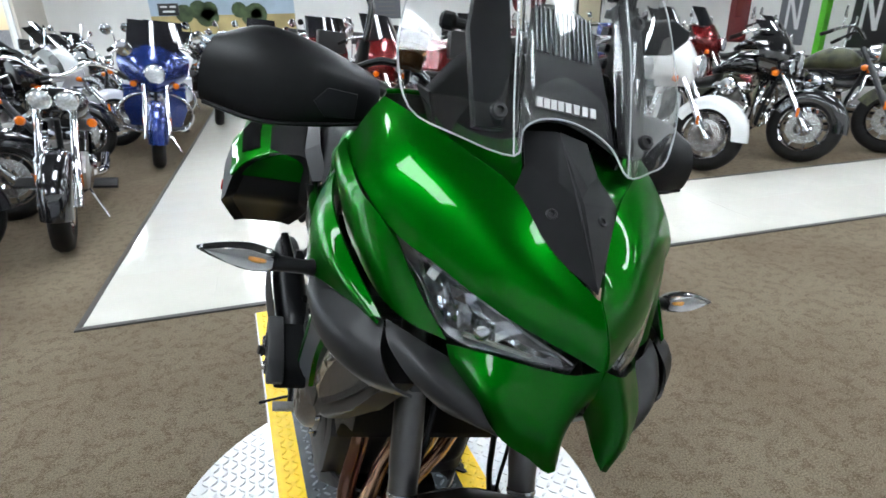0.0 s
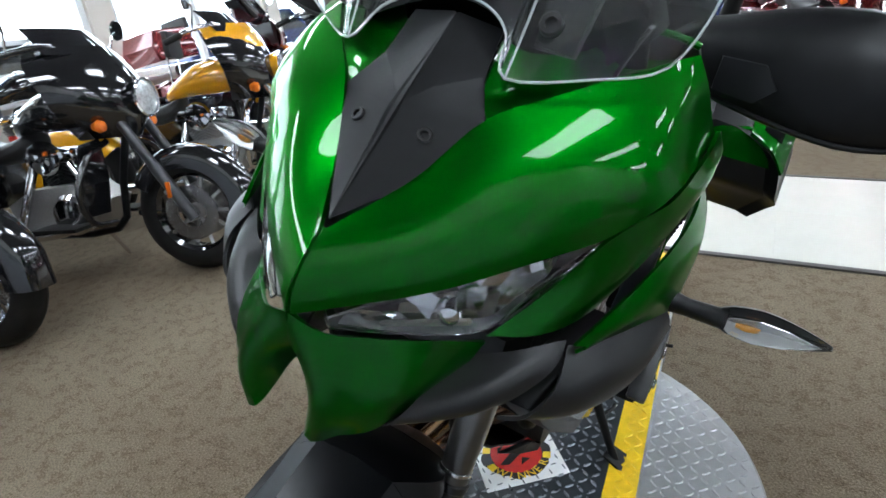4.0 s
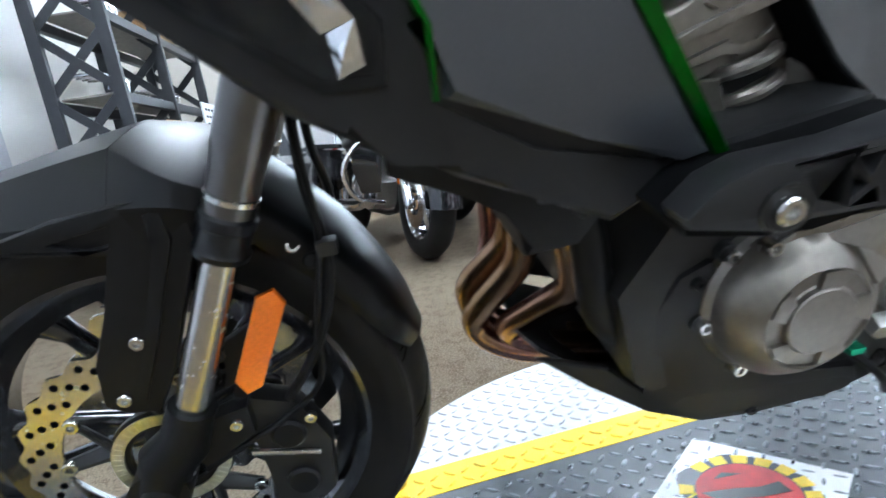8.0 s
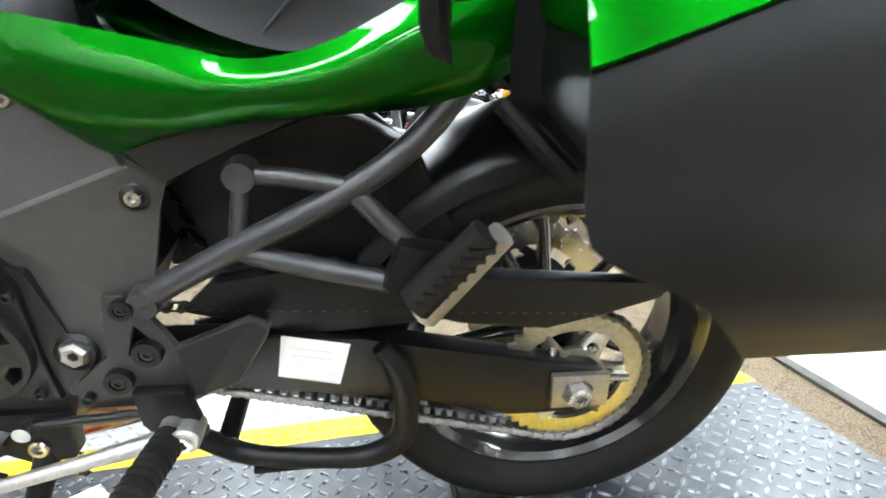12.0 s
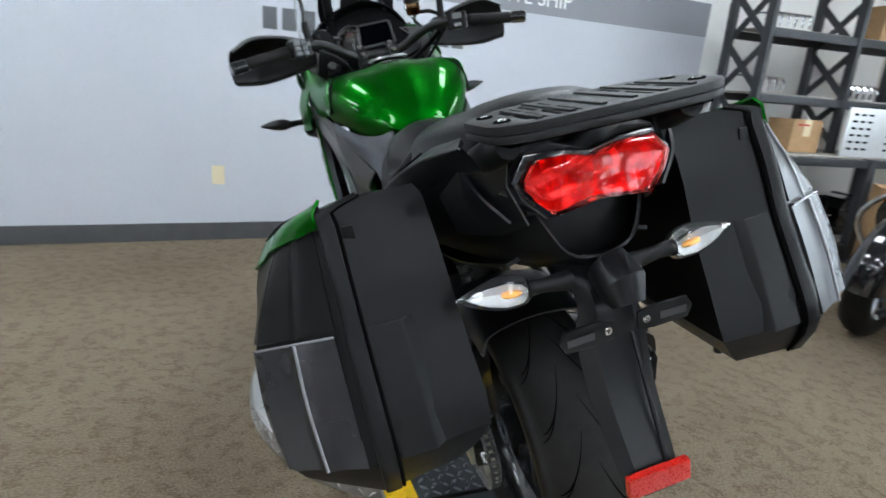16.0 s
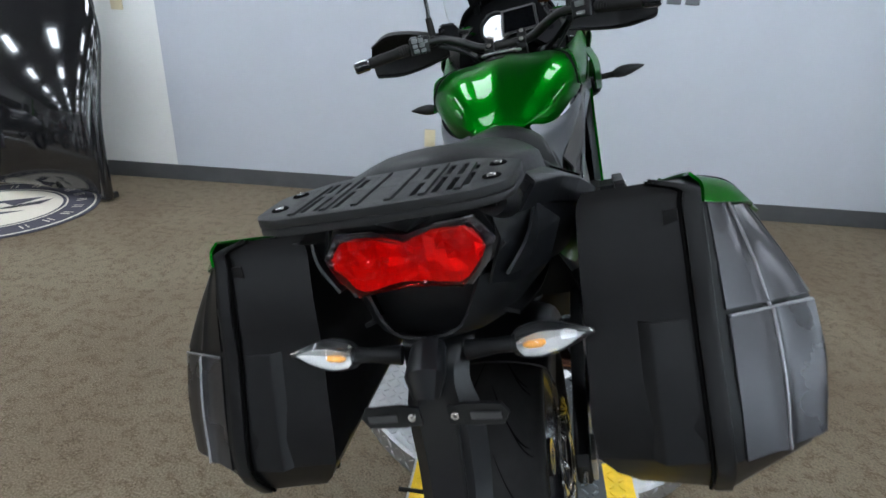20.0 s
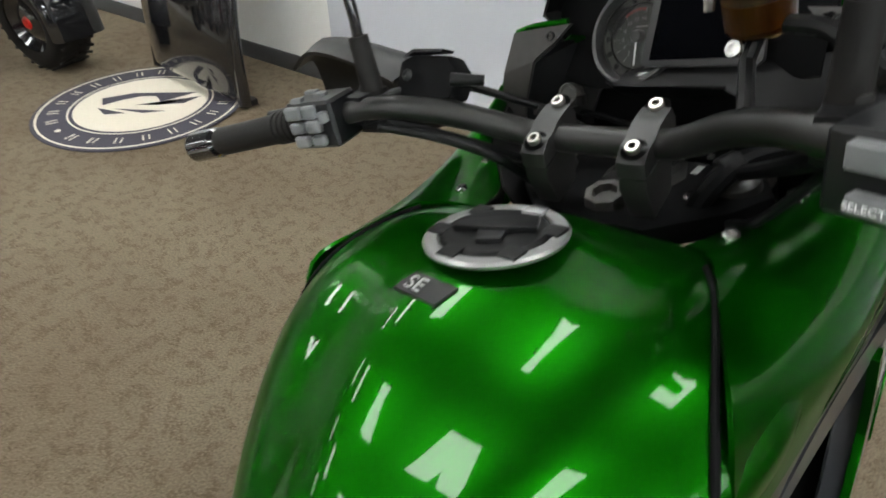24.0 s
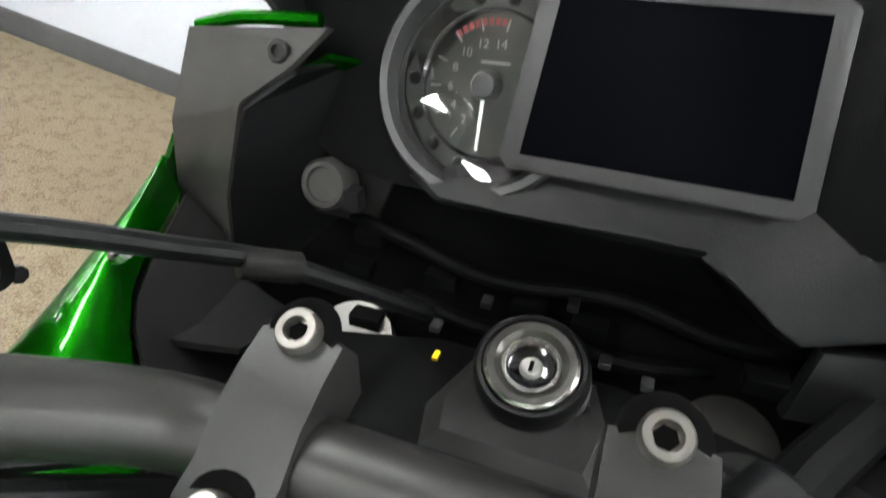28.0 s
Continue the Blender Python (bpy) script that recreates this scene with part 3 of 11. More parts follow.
def lozenge(length=0.0275, width=0.0100, h=0.0027):
    b = bmesh.new()
    pts = [(length / 2, 0), (length * 0.25, width * 0.42), (-length * 0.25, width * 0.42), (-length / 2, 0), (-length * 0.25, -width * 0.42), (length * 0.25, -width * 0.42)]
    low = [b.verts.new((x, y, 0)) for x, y in pts]
    top = [b.verts.new((x * 0.66, y * 0.45, h)) for x, y in pts]
    for i in range(6):
        b.faces.new((low[i], low[(i + 1) % 6], top[(i + 1) % 6], top[i]))
    b.faces.new(top)
    return b


def lozenges(inside, x0, x1, y0, y1, z, pitch=0.0278, turn=0.0):
    """Many raised lozenges in one mesh, turned alternately; inside tells which places are covered."""
    src = lozenge()
    src.verts.index_update()
    vs = np.array([v.co[:] for v in src.verts])
    fs = [[v.index for v in f.verts] for f in src.faces]
    src.free()
    verts, faces = [], []
    nx, ny = int((x1 - x0) / pitch) + 1, int((y1 - y0) / pitch) + 1
    for i in range(nx):
        for j in range(ny):
            x, y = x0 + i * pitch, y0 + j * pitch
            if not inside(x, y):
                continue
            a = radians(45 if (i + j) % 2 else -45) + turn
            c, s = math.cos(a), math.sin(a)
            base = len(verts)
            for vx, vy, vz in vs:
                verts.append((x + c * vx - s * vy, y + s * vx + c * vy, z + vz))
            faces.extend([[base + k for k in f] for f in fs])
    me = bpy.data.meshes.new("lozenges")
    me.from_pydata(verts, [], faces)
    return me


STY = 0.075                      # the ramp's slant across the room
RAMP = Matrix.Translation((-0.10, 0, 0)) @ pose(0, 0, 0, 0, 0, math.degrees(math.atan(STY)))
RI = RAMP.inverted()


def in_disc(x, y):
    if (x - PC.x) ** 2 + (y - PC.y) ** 2 > 0.598 ** 2:
        return False
    q = RI @ Vector((x, y, 0))
    return abs(q.x) > 0.31


me = lozenges(in_disc, PC.x - 0.6, PC.x + 0.6, PC.y - 0.6, PC.y + 0.6, 0.078)
me.materials.append(PLATEA)
tagged(part("raised_lozenge_relief", me, PLATEA, tt), kind="stuff")
# lozenges on the rim of the disc
src = lozenge(0.03, 0.010)
src.verts.index_update()
vs = [v.co.copy() for v in src.verts]
fs = [[v.index for v in f.verts] for f in src.faces]
src.free()
verts, faces = [], []
for k in range(116):
    for j in range(2):
        an = 2 * math.pi * (k + 0.5 * j) / 116
        m = Matrix.Translation(PC) @ Matrix.Rotation(an, 4, "Z") @ Matrix.Translation((0.6145, 0, 0.022 + 0.03 * j)) @ Matrix.Rotation(radians(90), 4, "Y") @ Matrix.Rotation(radians(45 if (k + j) % 2 else -45), 4, "Z")
        base = len(verts)
        verts.extend([(m @ v)[:] for v in vs])
        faces.extend([[base + q for q in f] for f in fs])
me = bpy.data.meshes.new("rim_lozenge_relief")
me.from_pydata(verts, [], faces)
me.materials.append(PLATEA)
tagged(part("rim_lozenge_relief", me, PLATEA, tt), kind="stuff")

rp = thing("ramp", "black diamond plate ramp with yellow edge stripes", "ramp", m=RAMP)
HALF = 0.30
for y0, y1, lab in ((-1.33, -0.605, "rear flap"), (-0.60, 0.685, "middle plate"), (0.69, 1.60, "front flap")):
    part("plate", box((-HALF, y0, 0.0785 if lab == "middle plate" else 0.012), (HALF, y1, PLAT - 0.0018), 0.002, seg=1), PLATED, rp, "black diamond plate")
    me = lozenges(lambda x, y: abs(x) < HALF - 0.09, -HALF + 0.02, HALF - 0.02, y0 + 0.02, y1 - 0.015, PLAT - 0.0018)
    me.materials.append(PLATEL)
    tagged(part("raised_lozenge_relief", me, PLATEL, rp), kind="stuff")
    for s in (-1, 1):
        xa, xb = sorted((s * (HALF - 0.078), s * HALF))
        part("yellow_stripe", box((xa, y0, PLAT - 0.0016), (xb, y1, PLAT - 0.0006)), YELLOW, rp, "yellow painted edge stripe", smooth=False)
        me = lozenges(lambda x, y: True, xa + 0.018, xb - 0.012, y0 + 0.02, y1 - 0.015, PLAT - 0.0007)
        me.materials.append(YELLOW)
        tagged(part("yellow_lozenge_relief", me, YELLOW, rp), kind="stuff")
        # upturned bright side rail with lozenges
        part("side_rail", box((s * HALF + (0 if s > 0 else -0.006), y0, 0.0785 if lab == "middle plate" else 0.012), (s * HALF + (0.006 if s > 0 else 0), y1, PLAT - 0.0005)), PLATEA, rp, "bright aluminium side rail")
for y in (-0.6025, 0.6875):
    part("hinge_rod", cyl((-HALF - 0.03, y, PLAT), (HALF + 0.03, y, PLAT), 0.006, sides=10), BLACK, rp, "black hinge rod")

# ---- the green sport touring motorcycle, in its own frame: x right, y forward, z up ----
BIKE = pose(0, 0, 0.102, 0, -LEAN, 0)
bk = thing("sport_touring_motorcycle", "green and black sport touring motorcycle leaning on its side stand", "motorcycle", m=BIKE)


def mx(pts, s):
    """Left-hand points, taken over to the right for s = 1."""
    return [(-p[0] * s, p[1], p[2]) for p in pts]


def sided(pts, s):
    return pts if s < 0 else [(-p[0], p[1], p[2]) for p in pts]


def plate(name, outline, x0, x1, material, bevel=0.006, parent=None, label="", s=-1, seg=2):
    """A plate with a (y, z) outline between two x."""
    o = yz(outline, x0)
    d = (x1 - x0, 0, 0)
    if s > 0:
        o = [(-p[0], p[1], p[2]) for p in o]
        d = (-d[0], 0, 0)
    return part(name, prism(o, d, bevel, seg=seg), material, parent or bk, label)


def facet(name, pts, faces, material, thick=0.004, bevel=0.002, parent=None, label="", s=-1, angle=28):
    """A panel of flat facets with thickness and broken edges."""
    bm = bmesh.new()
    vs = [bm.verts.new(p) for p in sided(pts, s)]
    for f in faces:
        bm.faces.new([vs[i] for i in f])
    bmesh.ops.recalc_face_normals(bm, faces=bm.faces)
    c = sum((v.co for v in vs), Vector()) / len(vs)
    inner = Vector((0, 0.2, 0.7))
    up = sum(((f.calc_center_median() - inner).dot(f.normal) * f.calc_area() for f in bm.faces))
    if up < 0:
        bmesh.ops.reverse_faces(bm, faces=bm.faces)
    if bevel > 0:
        es = [e for e in bm.edges if len(e.link_faces) == 2]
        bmesh.ops.bevel(bm, geom=es, offset=bevel, segments=2, profile=0.5, affect="EDGES")
    bmesh.ops.solidify(bm, geom=bm.faces[:], thickness=thick)
    return part(name, bm, material, parent or bk, label, angle=angle)


def skin(name, grid, material, thick=0.003, n=5, parent=None, label="", s=-1, nu=None, angle=40):
    """A smooth panel through a few control points."""
    return part(name, patch([sided(r, s) for r in grid], thick, n, nu, flip=s > 0), material, parent or bk, label, angle)


def cutplate(name, outer, holes, x0, x1, material, bevel=0.0015, parent=None, label="", s=-1):
    """A plate with a (y, z) outline and holes through it, between two x."""
    bm = bmesh.new()
    es = []
    for lp in [outer] + list(holes):
        vs = [bm.verts.new((x0 if s < 0 else -x0, y, z)) for y, z in lp]
        es += [bm.edges.new((vs[i], vs[(i + 1) % len(vs)])) for i in range(len(vs))]
    bmesh.ops.triangle_fill(bm, use_beauty=True, use_dissolve=False, edges=es)
    bmesh.ops.dissolve_limit(bm, angle_limit=0.01, verts=bm.verts[:], edges=bm.edges[:])
    ext = bmesh.ops.extrude_face_region(bm, geom=bm.faces[:], use_keep_orig=True)
    d = x1 - x0 if s < 0 else x0 - x1
    bmesh.ops.translate(bm, verts=[v for v in ext["geom"] if isinstance(v, bmesh.types.BMVert)], vec=(d, 0, 0))
    bmesh.ops.recalc_face_normals(bm, faces=bm.faces[:])
    if bevel > 0:
        sharp = [e for e in bm.edges if len(e.link_faces) == 2 and e.calc_face_angle() > 1.2 and abs(e.verts[0].co.x - e.verts[1].co.x) < 1e-5]
        bmesh.ops.bevel(bm, geom=sharp, offset=bevel, segments=2, profile=0.6, affect="EDGES")
    return part(name, bm, material, parent or bk, label)


def ring_yz(c, r, k=24, a0=0.0):
    return [(c[0] + r * math.cos(a0 + 2 * math.pi * i / k), c[1] + r * math.sin(a0 + 2 * math.pi * i / k)) for i in range(k)]


def arc_yz(c, r, a0, a1, k):
    return [(c[0] + r * math.cos(radians(a0 + (a1 - a0) * i / k)), c[1] + r * math.sin(radians(a0 + (a1 - a0) * i / k))) for i in range(k + 1)]


def bolts(name, pts, d, parent=None, r=0.008, h=0.005, material=None):
    for p in pts:
        part(name, bolt(p, d, r, h), material or STEEL, parent or bk, "bright socket bolt" if material is None else "")


# ---- wheels ----
GROOVE = mat("tread_groove", (0.0025, 0.0025, 0.0025), rough=0.9, spec=0.0)
RIMB = mat("gloss_black_rim_paint", (0.010, 0.010, 0.011), rough=0.2, coat=0.7, vary=0.1)
# near-black that stands in for shade inside holes, gaps and recesses
HOLE = mat("recess_shade_black", (0.002, 0.002, 0.002), rough=0.9, spec=0.03)


def ring_plate(c, r0, r1, x0, x1, waves=0, amp=0.0, k=160, bm=None):
    """A disc with a hole and a wavy rim, between two x."""
    bm = bm or bmesh.new()
    loops = []
    for r, wv in ((r0, 0), (r1, waves)):
        for x in (x0, x1):
            lp = []
            for i in range(k):
                a = 2 * math.pi * i / k
                rr = r + (amp * math.cos(a * wv) if wv else 0)
                lp.append(bm.verts.new((x, c[1] + rr * math.cos(a), c[2] + rr * math.sin(a))))
            loops.append(lp)
    ia, ib, oa, ob = loops
    for i in range(k):
        j = (i + 1) % k
        for p, q in ((ia, oa), (ib, ob), (ia, ib), (oa, ob)):
            bm.faces.new((p[i], p[j], q[j], q[i]))
    return bm


def wheel(name, c, R, w, rim_r, spokes, sipes, label):
    c = Vector(c)
    wh = new(name)
    wh.parent = bk
    wh["label"] = label
    h = w / 2
    prof = [(rim_r - 0.006, -h * 0.72), (rim_r + 0.012, -h * 0.86), (rim_r + (R - rim_r) * 0.38, -h * 0.99), (rim_r + (R - rim_r) * 0.62, -h * 0.97), (R - 0.030, -h * 0.80), (R - 0.013, -h * 0.52), (R - 0.003, -h * 0.24), (R, 0)]
    prof = prof + [(r, -x) for r, x in prof[-2::-1]]
    pp = [(p.x, p.y) for p in catmull([(r, x, 0) for r, x in prof], 3)]
    part("tyre", lathe(pp, c, (1, 0, 0), 96), RUBBER, wh, "black road tyre with curved grooves", angle=60)
    crown_pts = [q for q in pp if abs(q[1]) < h * 0.9 and q[0] > R - 0.05]
    # curved tread grooves on the tyre's crown
    verts, faces = [], []

    def crown(u, a, lift=0.0009):
        # u from -1 to 1 across the tread
        x = u * h * 0.8
        r = float(np.interp(x, [q[1] for q in crown_pts], [q[0] for q in crown_pts])) + lift
        return (c.x + x, c.y + r * math.cos(a), c.z + r * math.sin(a))
    for i in range(sipes):
        for s in (-1, 1):
            a0 = 2 * math.pi * (i + (0.5 if s > 0 else 0)) / sipes
            for (u0, u1, sweep, shift, wd) in ((0.10, 0.92, 0.34, 0, 0.0060), (0.42, 0.98, 0.20, 0.5, 0.0046)):
                base = len(verts)
                n = 9
                for k in range(n):
                    f = k / (n - 1)
                    u = s * (u0 + (u1 - u0) * f)
                    a = a0 + shift * 2 * math.pi / sipes + sweep * (1 - (1 - f) ** 1.7)
                    wdt = wd * (math.sin(math.pi * min(1, f * 0.9 + 0.08)) ** 0.6) / R
                    verts.append(crown(u, a - wdt / 2))
                    verts.append(crown(u, a + wdt / 2))
                for k in range(n - 1):
                    q = base + 2 * k
                    faces.append((q, q + 1, q + 3, q + 2))
    me = bpy.data.meshes.new("tread_relief")
    me.from_pydata(verts, [], faces)
    me.materials.append(GROOVE)
    tagged(part("tread_relief", me, GROOVE, wh), kind="stuff")
    # rim with a drop centre
    rp_ = [(rim_r + 0.004, -h * 0.78), (rim_r - 0.004, -h * 0.80), (rim_r - 0.014, -h * 0.70), (rim_r - 0.018, -h * 0.45), (rim_r - 0.036, -h * 0.25), (rim_r - 0.036, h * 0.25), (rim_r - 0.018, h * 0.45), (rim_r - 0.014, h * 0.70), (rim_r - 0.004, h * 0.80), (rim_r + 0.004, h * 0.78)]
    part("rim", lathe(rp_, c, (1, 0, 0), 80, closed=True), RIMB, wh, "gloss black cast rim")
    hub = lathe([(0.012, -h * 0.75), (0.038, -h * 0.75), (0.042, -h * 0.3), (0.034, 0), (0.042, h * 0.3), (0.038, h * 0.75), (0.012, h * 0.75)], c, (1, 0, 0), 28)
    part("hub", hub, RIMB, wh)
    sm = tube([(0, 0.034, 0), (0, 0.09, 0.004), (0, rim_r - 0.06, 0.006), (0, rim_r - 0.028, 0)], [0.017, 0.0125, 0.012, 0.020], 10, flat=0.75)
    sm = finish(sm, "spoke", RIMB, 50)
    for k in range(spokes):
        o = part("spoke", sm, RIMB, wh)
        o.matrix_local = Matrix.Translation(c) @ Matrix.Rotation(2 * math.pi * (k + (0.16 if k % 2 else -0.16)) / spokes + 0.3, 4, "X")
    # yellow inspection dot and valve
    part("valve", cyl(c + V(h * 0.2, 0.05, -rim_r + 0.05), c + V(h * 0.35, 0.045, -rim_r + 0.085), 0.004, sides=8), STEEL, wh)
    return wh


FA, RA = Vector((0, 0.751, 0.289)), Vector((0, -0.749, 0.289))
fw = wheel("front_wheel", FA, 0.304, 0.120, 0.222, 10, 17, "front wheel with black ten-spoke rim")
rw = wheel("rear_wheel", RA, 0.314, 0.180, 0.222, 10, 17, "wide rear wheel with black rim")


def brake_disc(parent, c, x, r, holes, waves):
    t = 0.0025 if x > 0 else -0.0025
    d = part("brake_disc", ring_plate((0, c.y, c.z), r - 0.042, r - 0.003, x - t, x + t, waves, 0.0035), STEEL, bk, "drilled wave-edged steel brake disc")
    xs = x + (abs(t) + 0.0004) * (1 if x > 0 else -1)
    hm = bmesh.new()
    cyl((xs, 0, 0), (xs + (0.0004 if x > 0 else -0.0004), 0, 0), 0.0042, sides=8, bm=hm)
    hm = finish(hm, "drill_hole", HOLE, smooth=False)
    for k in range(holes):
        for j, rr in enumerate((r - 0.011, r - 0.021, r - 0.031)):
            a = 2 * math.pi * (k + j * 0.33) / holes
            o = part("drill_hole", hm, HOLE, d)
            o.location = (0, c.y + rr * math.cos(a), c.z + rr * math.sin(a))
    car = ring_plate((0, c.y, c.z), 0.045, 0.066, x - t * 1.4, x + t * 1.4, 0, 0, 48)
    for k in range(5):
        a = 2 * math.pi * k / 5 + 0.4
        p0, p1 = V(x, c.y + 0.06 * math.cos(a), c.z + 0.06 * math.sin(a)), V(x, c.y + (r - 0.045) * math.cos(a + 0.28), c.z + (r - 0.045) * math.sin(a + 0.28))
        part("carrier_arm", tube([p0, p1], [0.011, 0.008], 8, flat=0.5), ENGB, d)
        part("carrier_arm", tube([p0, V(x, c.y + (r - 0.045) * math.cos(a - 0.28), c.z + (r - 0.045) * math.sin(a - 0.28))], [0.011, 0.008], 8, flat=0.5), ENGB, d)
    part("disc_carrier", car, ENGB, d, "black disc carrier")
    for k in range(5):
        for q in (0.28, -0.28):
            a = 2 * math.pi * k / 5 + 0.4 + q
            part("disc_button", bolt((x + t, c.y + (r - 0.047) * math.cos(a), c.z + (r - 0.047) * math.sin(a)), (t, 0, 0), 0.009, 0.005), STEEL, d)
    return d


for s in (-1, 1):
    brake_disc(fw, FA, 0.062 * s, 0.155, 26, 26)
brake_disc(rw, RA, 0.098, 0.125, 20, 20)
tone = ring_plate((0, FA.y, FA.z), 0.050, 0.063, -0.0715, -0.0690, k=96)
for k in range(48):
    a = 2 * math.pi * k / 48
    p = V(-0.0717, FA.y + 0.0565 * math.cos(a), FA.z + 0.0565 * math.sin(a))
    dv = V(0, math.cos(a), math.sin(a)) * 0.004
    tube([p - dv, p + dv], 0.0011, 4, tone)
part("sensor_ring", tone, GOLD, fw, "toothed brass sensor ring")
part("axle", cyl((-0.12, FA.y, FA.z), (0.12, FA.y, FA.z), 0.011), STEEL, fw)

# ---- fork ----
FD = V(0, -0.432, 0.902).normalized()              # up the fork
FP = V(0, 0.690, 0.385)
FORKM = mat("grey_anodised_tube", (0.125, 0.120, 0.115), rough=0.30, metal=0.9, vary=0.06, scale=60)
for s in (-1, 1):
    fk = new("fork_leg")
    fk.parent = bk
    fk["label"] = "upside-down fork leg with steel slider"
    X = V(0.105 * s, 0, 0)
    lo = FP + X - FD * 0.09
    part("slider", cyl(lo, FP + X + FD * 0.20, 0.0172, sides=24), STEEL, fk, "polished steel slider")
    part("outer_tube", tube([FP + X + FD * 0.185, FP + X + FD * 0.25, FP + X + FD * 0.27, FP + X + FD * 0.70], [0.0232, 0.0232, 0.0250, 0.0250], 28), FORKM, fk, "grey anodised outer tube")
    part("tube_band", lathe([(0.0236, 0.0), (0.0246, 0.001), (0.0246, 0.006), (0.0236, 0.007)], FP + X + FD * 0.222, FD, 28), STEEL, fk, "bright band on the outer tube")
    ring = lathe([(0.0175, 0), (0.0250, 0.0), (0.0262, 0.006), (0.0240, 0.010), (0.0240, 0.028), (0.0260, 0.030), (0.0260, 0.040), (0.0235, 0.043)], FP + X + FD * 0.168, FD, 28)
    part("dust_seal", ring, SATIN, fk)
    # axle clamp casting
    a = FA + X
    foot = tube([FP + X - FD * 0.005, FP + X - FD * 0.05, a + FD * 0.035, a - FD * 0.02], [0.024, 0.027, 0.030, 0.026], 16)
    cyl(a + V(-0.02, 0, 0), a + V(0.02, 0, 0), 0.031, bm=foot)
    part("axle_clamp", foot, BLACK, fk)
    part("axle_nut", lathe([(0, 0.006), (0.008, 0.006), (0.009, 0.012), (0.016, 0.012), (0.017, 0.0)], a + V(0.021 * s, 0, 0), (s, 0, 0), 16), ENGB, fk)
    # bracket that carries the front mudguard
    cutplate("guard_bracket", [(0.815, 0.577), (0.746, 0.592), (0.660, 0.600), (0.638, 0.606), (0.634, 0.555), (0.660, 0.499), (0.692, 0.430), (0.722, 0.382), (0.752, 0.386), (0.770, 0.400), (0.762, 0.446), (0.735, 0.497), (0.710, 0.556), (0.735, 0.561), (0.775, 0.566)], [[(0.752, 0.573), (0.700, 0.580), (0.706, 0.564), (0.726, 0.562)]], -0.086, -0.106, BLACK, 0.0035, fk, "black textured mudguard bracket", s)
    part("bracket_rib", prism(sided([(-0.105, 0.668, 0.586), (-0.105, 0.654, 0.590), (-0.105, 0.652, 0.560), (-0.105, 0.690, 0.478), (-0.105, 0.728, 0.400), (-0.105, 0.738, 0.402), (-0.105, 0.702, 0.480), (-0.105, 0.668, 0.556)], s), (0.005 * s, 0, 0), 0.002), BLACK, fk)
    bolts("bolt", [(0.105 * s, 0.716, 0.464), (0.105 * s, 0.749, 0.404)], (s, 0, 0), fk, 0.0075)
    rf = [(-0.099, 0.583, 0.491), (-0.099, 0.575, 0.474), (-0.099, 0.620, 0.386), (-0.099, 0.637, 0.380), (-0.099, 0.645, 0.398), (-0.099, 0.601, 0.486)]
    part("reflector", prism(sided(rf, s), (0.008 * s, 0, 0), 0.003), AMBER, fk, "orange side reflector")
    part("reflector_bracket", prism(sided([(-0.096, 0.645, 0.44), (-0.096, 0.60, 0.46), (-0.096, 0.61, 0.40), (-0.096, 0.66, 0.385)], s), (0.01 * -s, 0, 0), 0.002), BLACK, fk)
    # caliper behind the leg
    cal = new("brake_caliper")
    cal.parent = bk
    cal["label"] = "black four-piston radial brake caliper"
    cb = prism(sided([(-0.098, 0.655, 0.375), (-0.098, 0.595, 0.350), (-0.098, 0.570, 0.290), (-0.098, 0.580, 0.220), (-0.098, 0.615, 0.190), (-0.098, 0.655, 0.205), (-0.098, 0.640, 0.260), (-0.098, 0.648, 0.320)], s), (0.030 * -s, 0, 0), 0.006)
    part("body", cb, ENGB, cal)
    for zz in (0.245, 0.315):
        part("piston_cap", cyl((0.097 * s, 0.612, zz), (0.106 * s, 0.612, zz), 0.019, sides=18, bevel=0.003), BLACK, cal)
    part("pad_pin", cyl((0.1 * s, 0.585, 0.28), (0.1 * s, 0.655, 0.30), 0.004, sides=8), STEEL, cal)
    part("mount_lug", prism(sided([(-0.112, 0.72, 0.355), (-0.112, 0.64, 0.37), (-0.112, 0.64, 0.335), (-0.112, 0.70, 0.30)], s), (0.022 * -s, 0, 0), 0.004), BLACK, cal)
    for p in ((0.113 * s, 0.655, 0.352), (0.099 * s, 0.585, 0.330), (0.099 * s, 0.600, 0.205)):
        part("bolt", bolt(p, (s, 0, 0), 0.007), STEEL, cal)
    hose = tube([(0.10 * s, 0.60, 0.36), (0.100 * s, 0.556, 0.42), (0.095 * s, 0.528, 0.50), (0.07 * s, 0.535, 0.58), (0.06 * s, 0.53, 0.66), (0.05 * s, 0.50, 0.76)], 0.0055, 8, smooth=5)
    part("brake_hose", hose, BLACK, cal)
part("abs_cable", tube([(-0.112, 0.70, 0.30), (-0.100, 0.575, 0.36), (-0.100, 0.553, 0.44), (-0.098, 0.530, 0.54), (-0.09, 0.53, 0.66), (-0.05, 0.5, 0.75)], 0.0035, 8, smooth=5), BLACK, bk)
part("hose_clip", box((-0.108, 0.515, 0.515), (-0.092, 0.535, 0.530), 0.003), ENGB, bk)
tc_ = prism([(-0.145, 0.50, 0.80), (-0.13, 0.44, 0.80), (0.13, 0.44, 0.80), (0.145, 0.50, 0.80), (0.12, 0.545, 0.80), (-0.12, 0.545, 0.80)], (0, 0.02, -0.045), 0.008)
part("lower_triple_clamp", tc_, ENGB, bk)

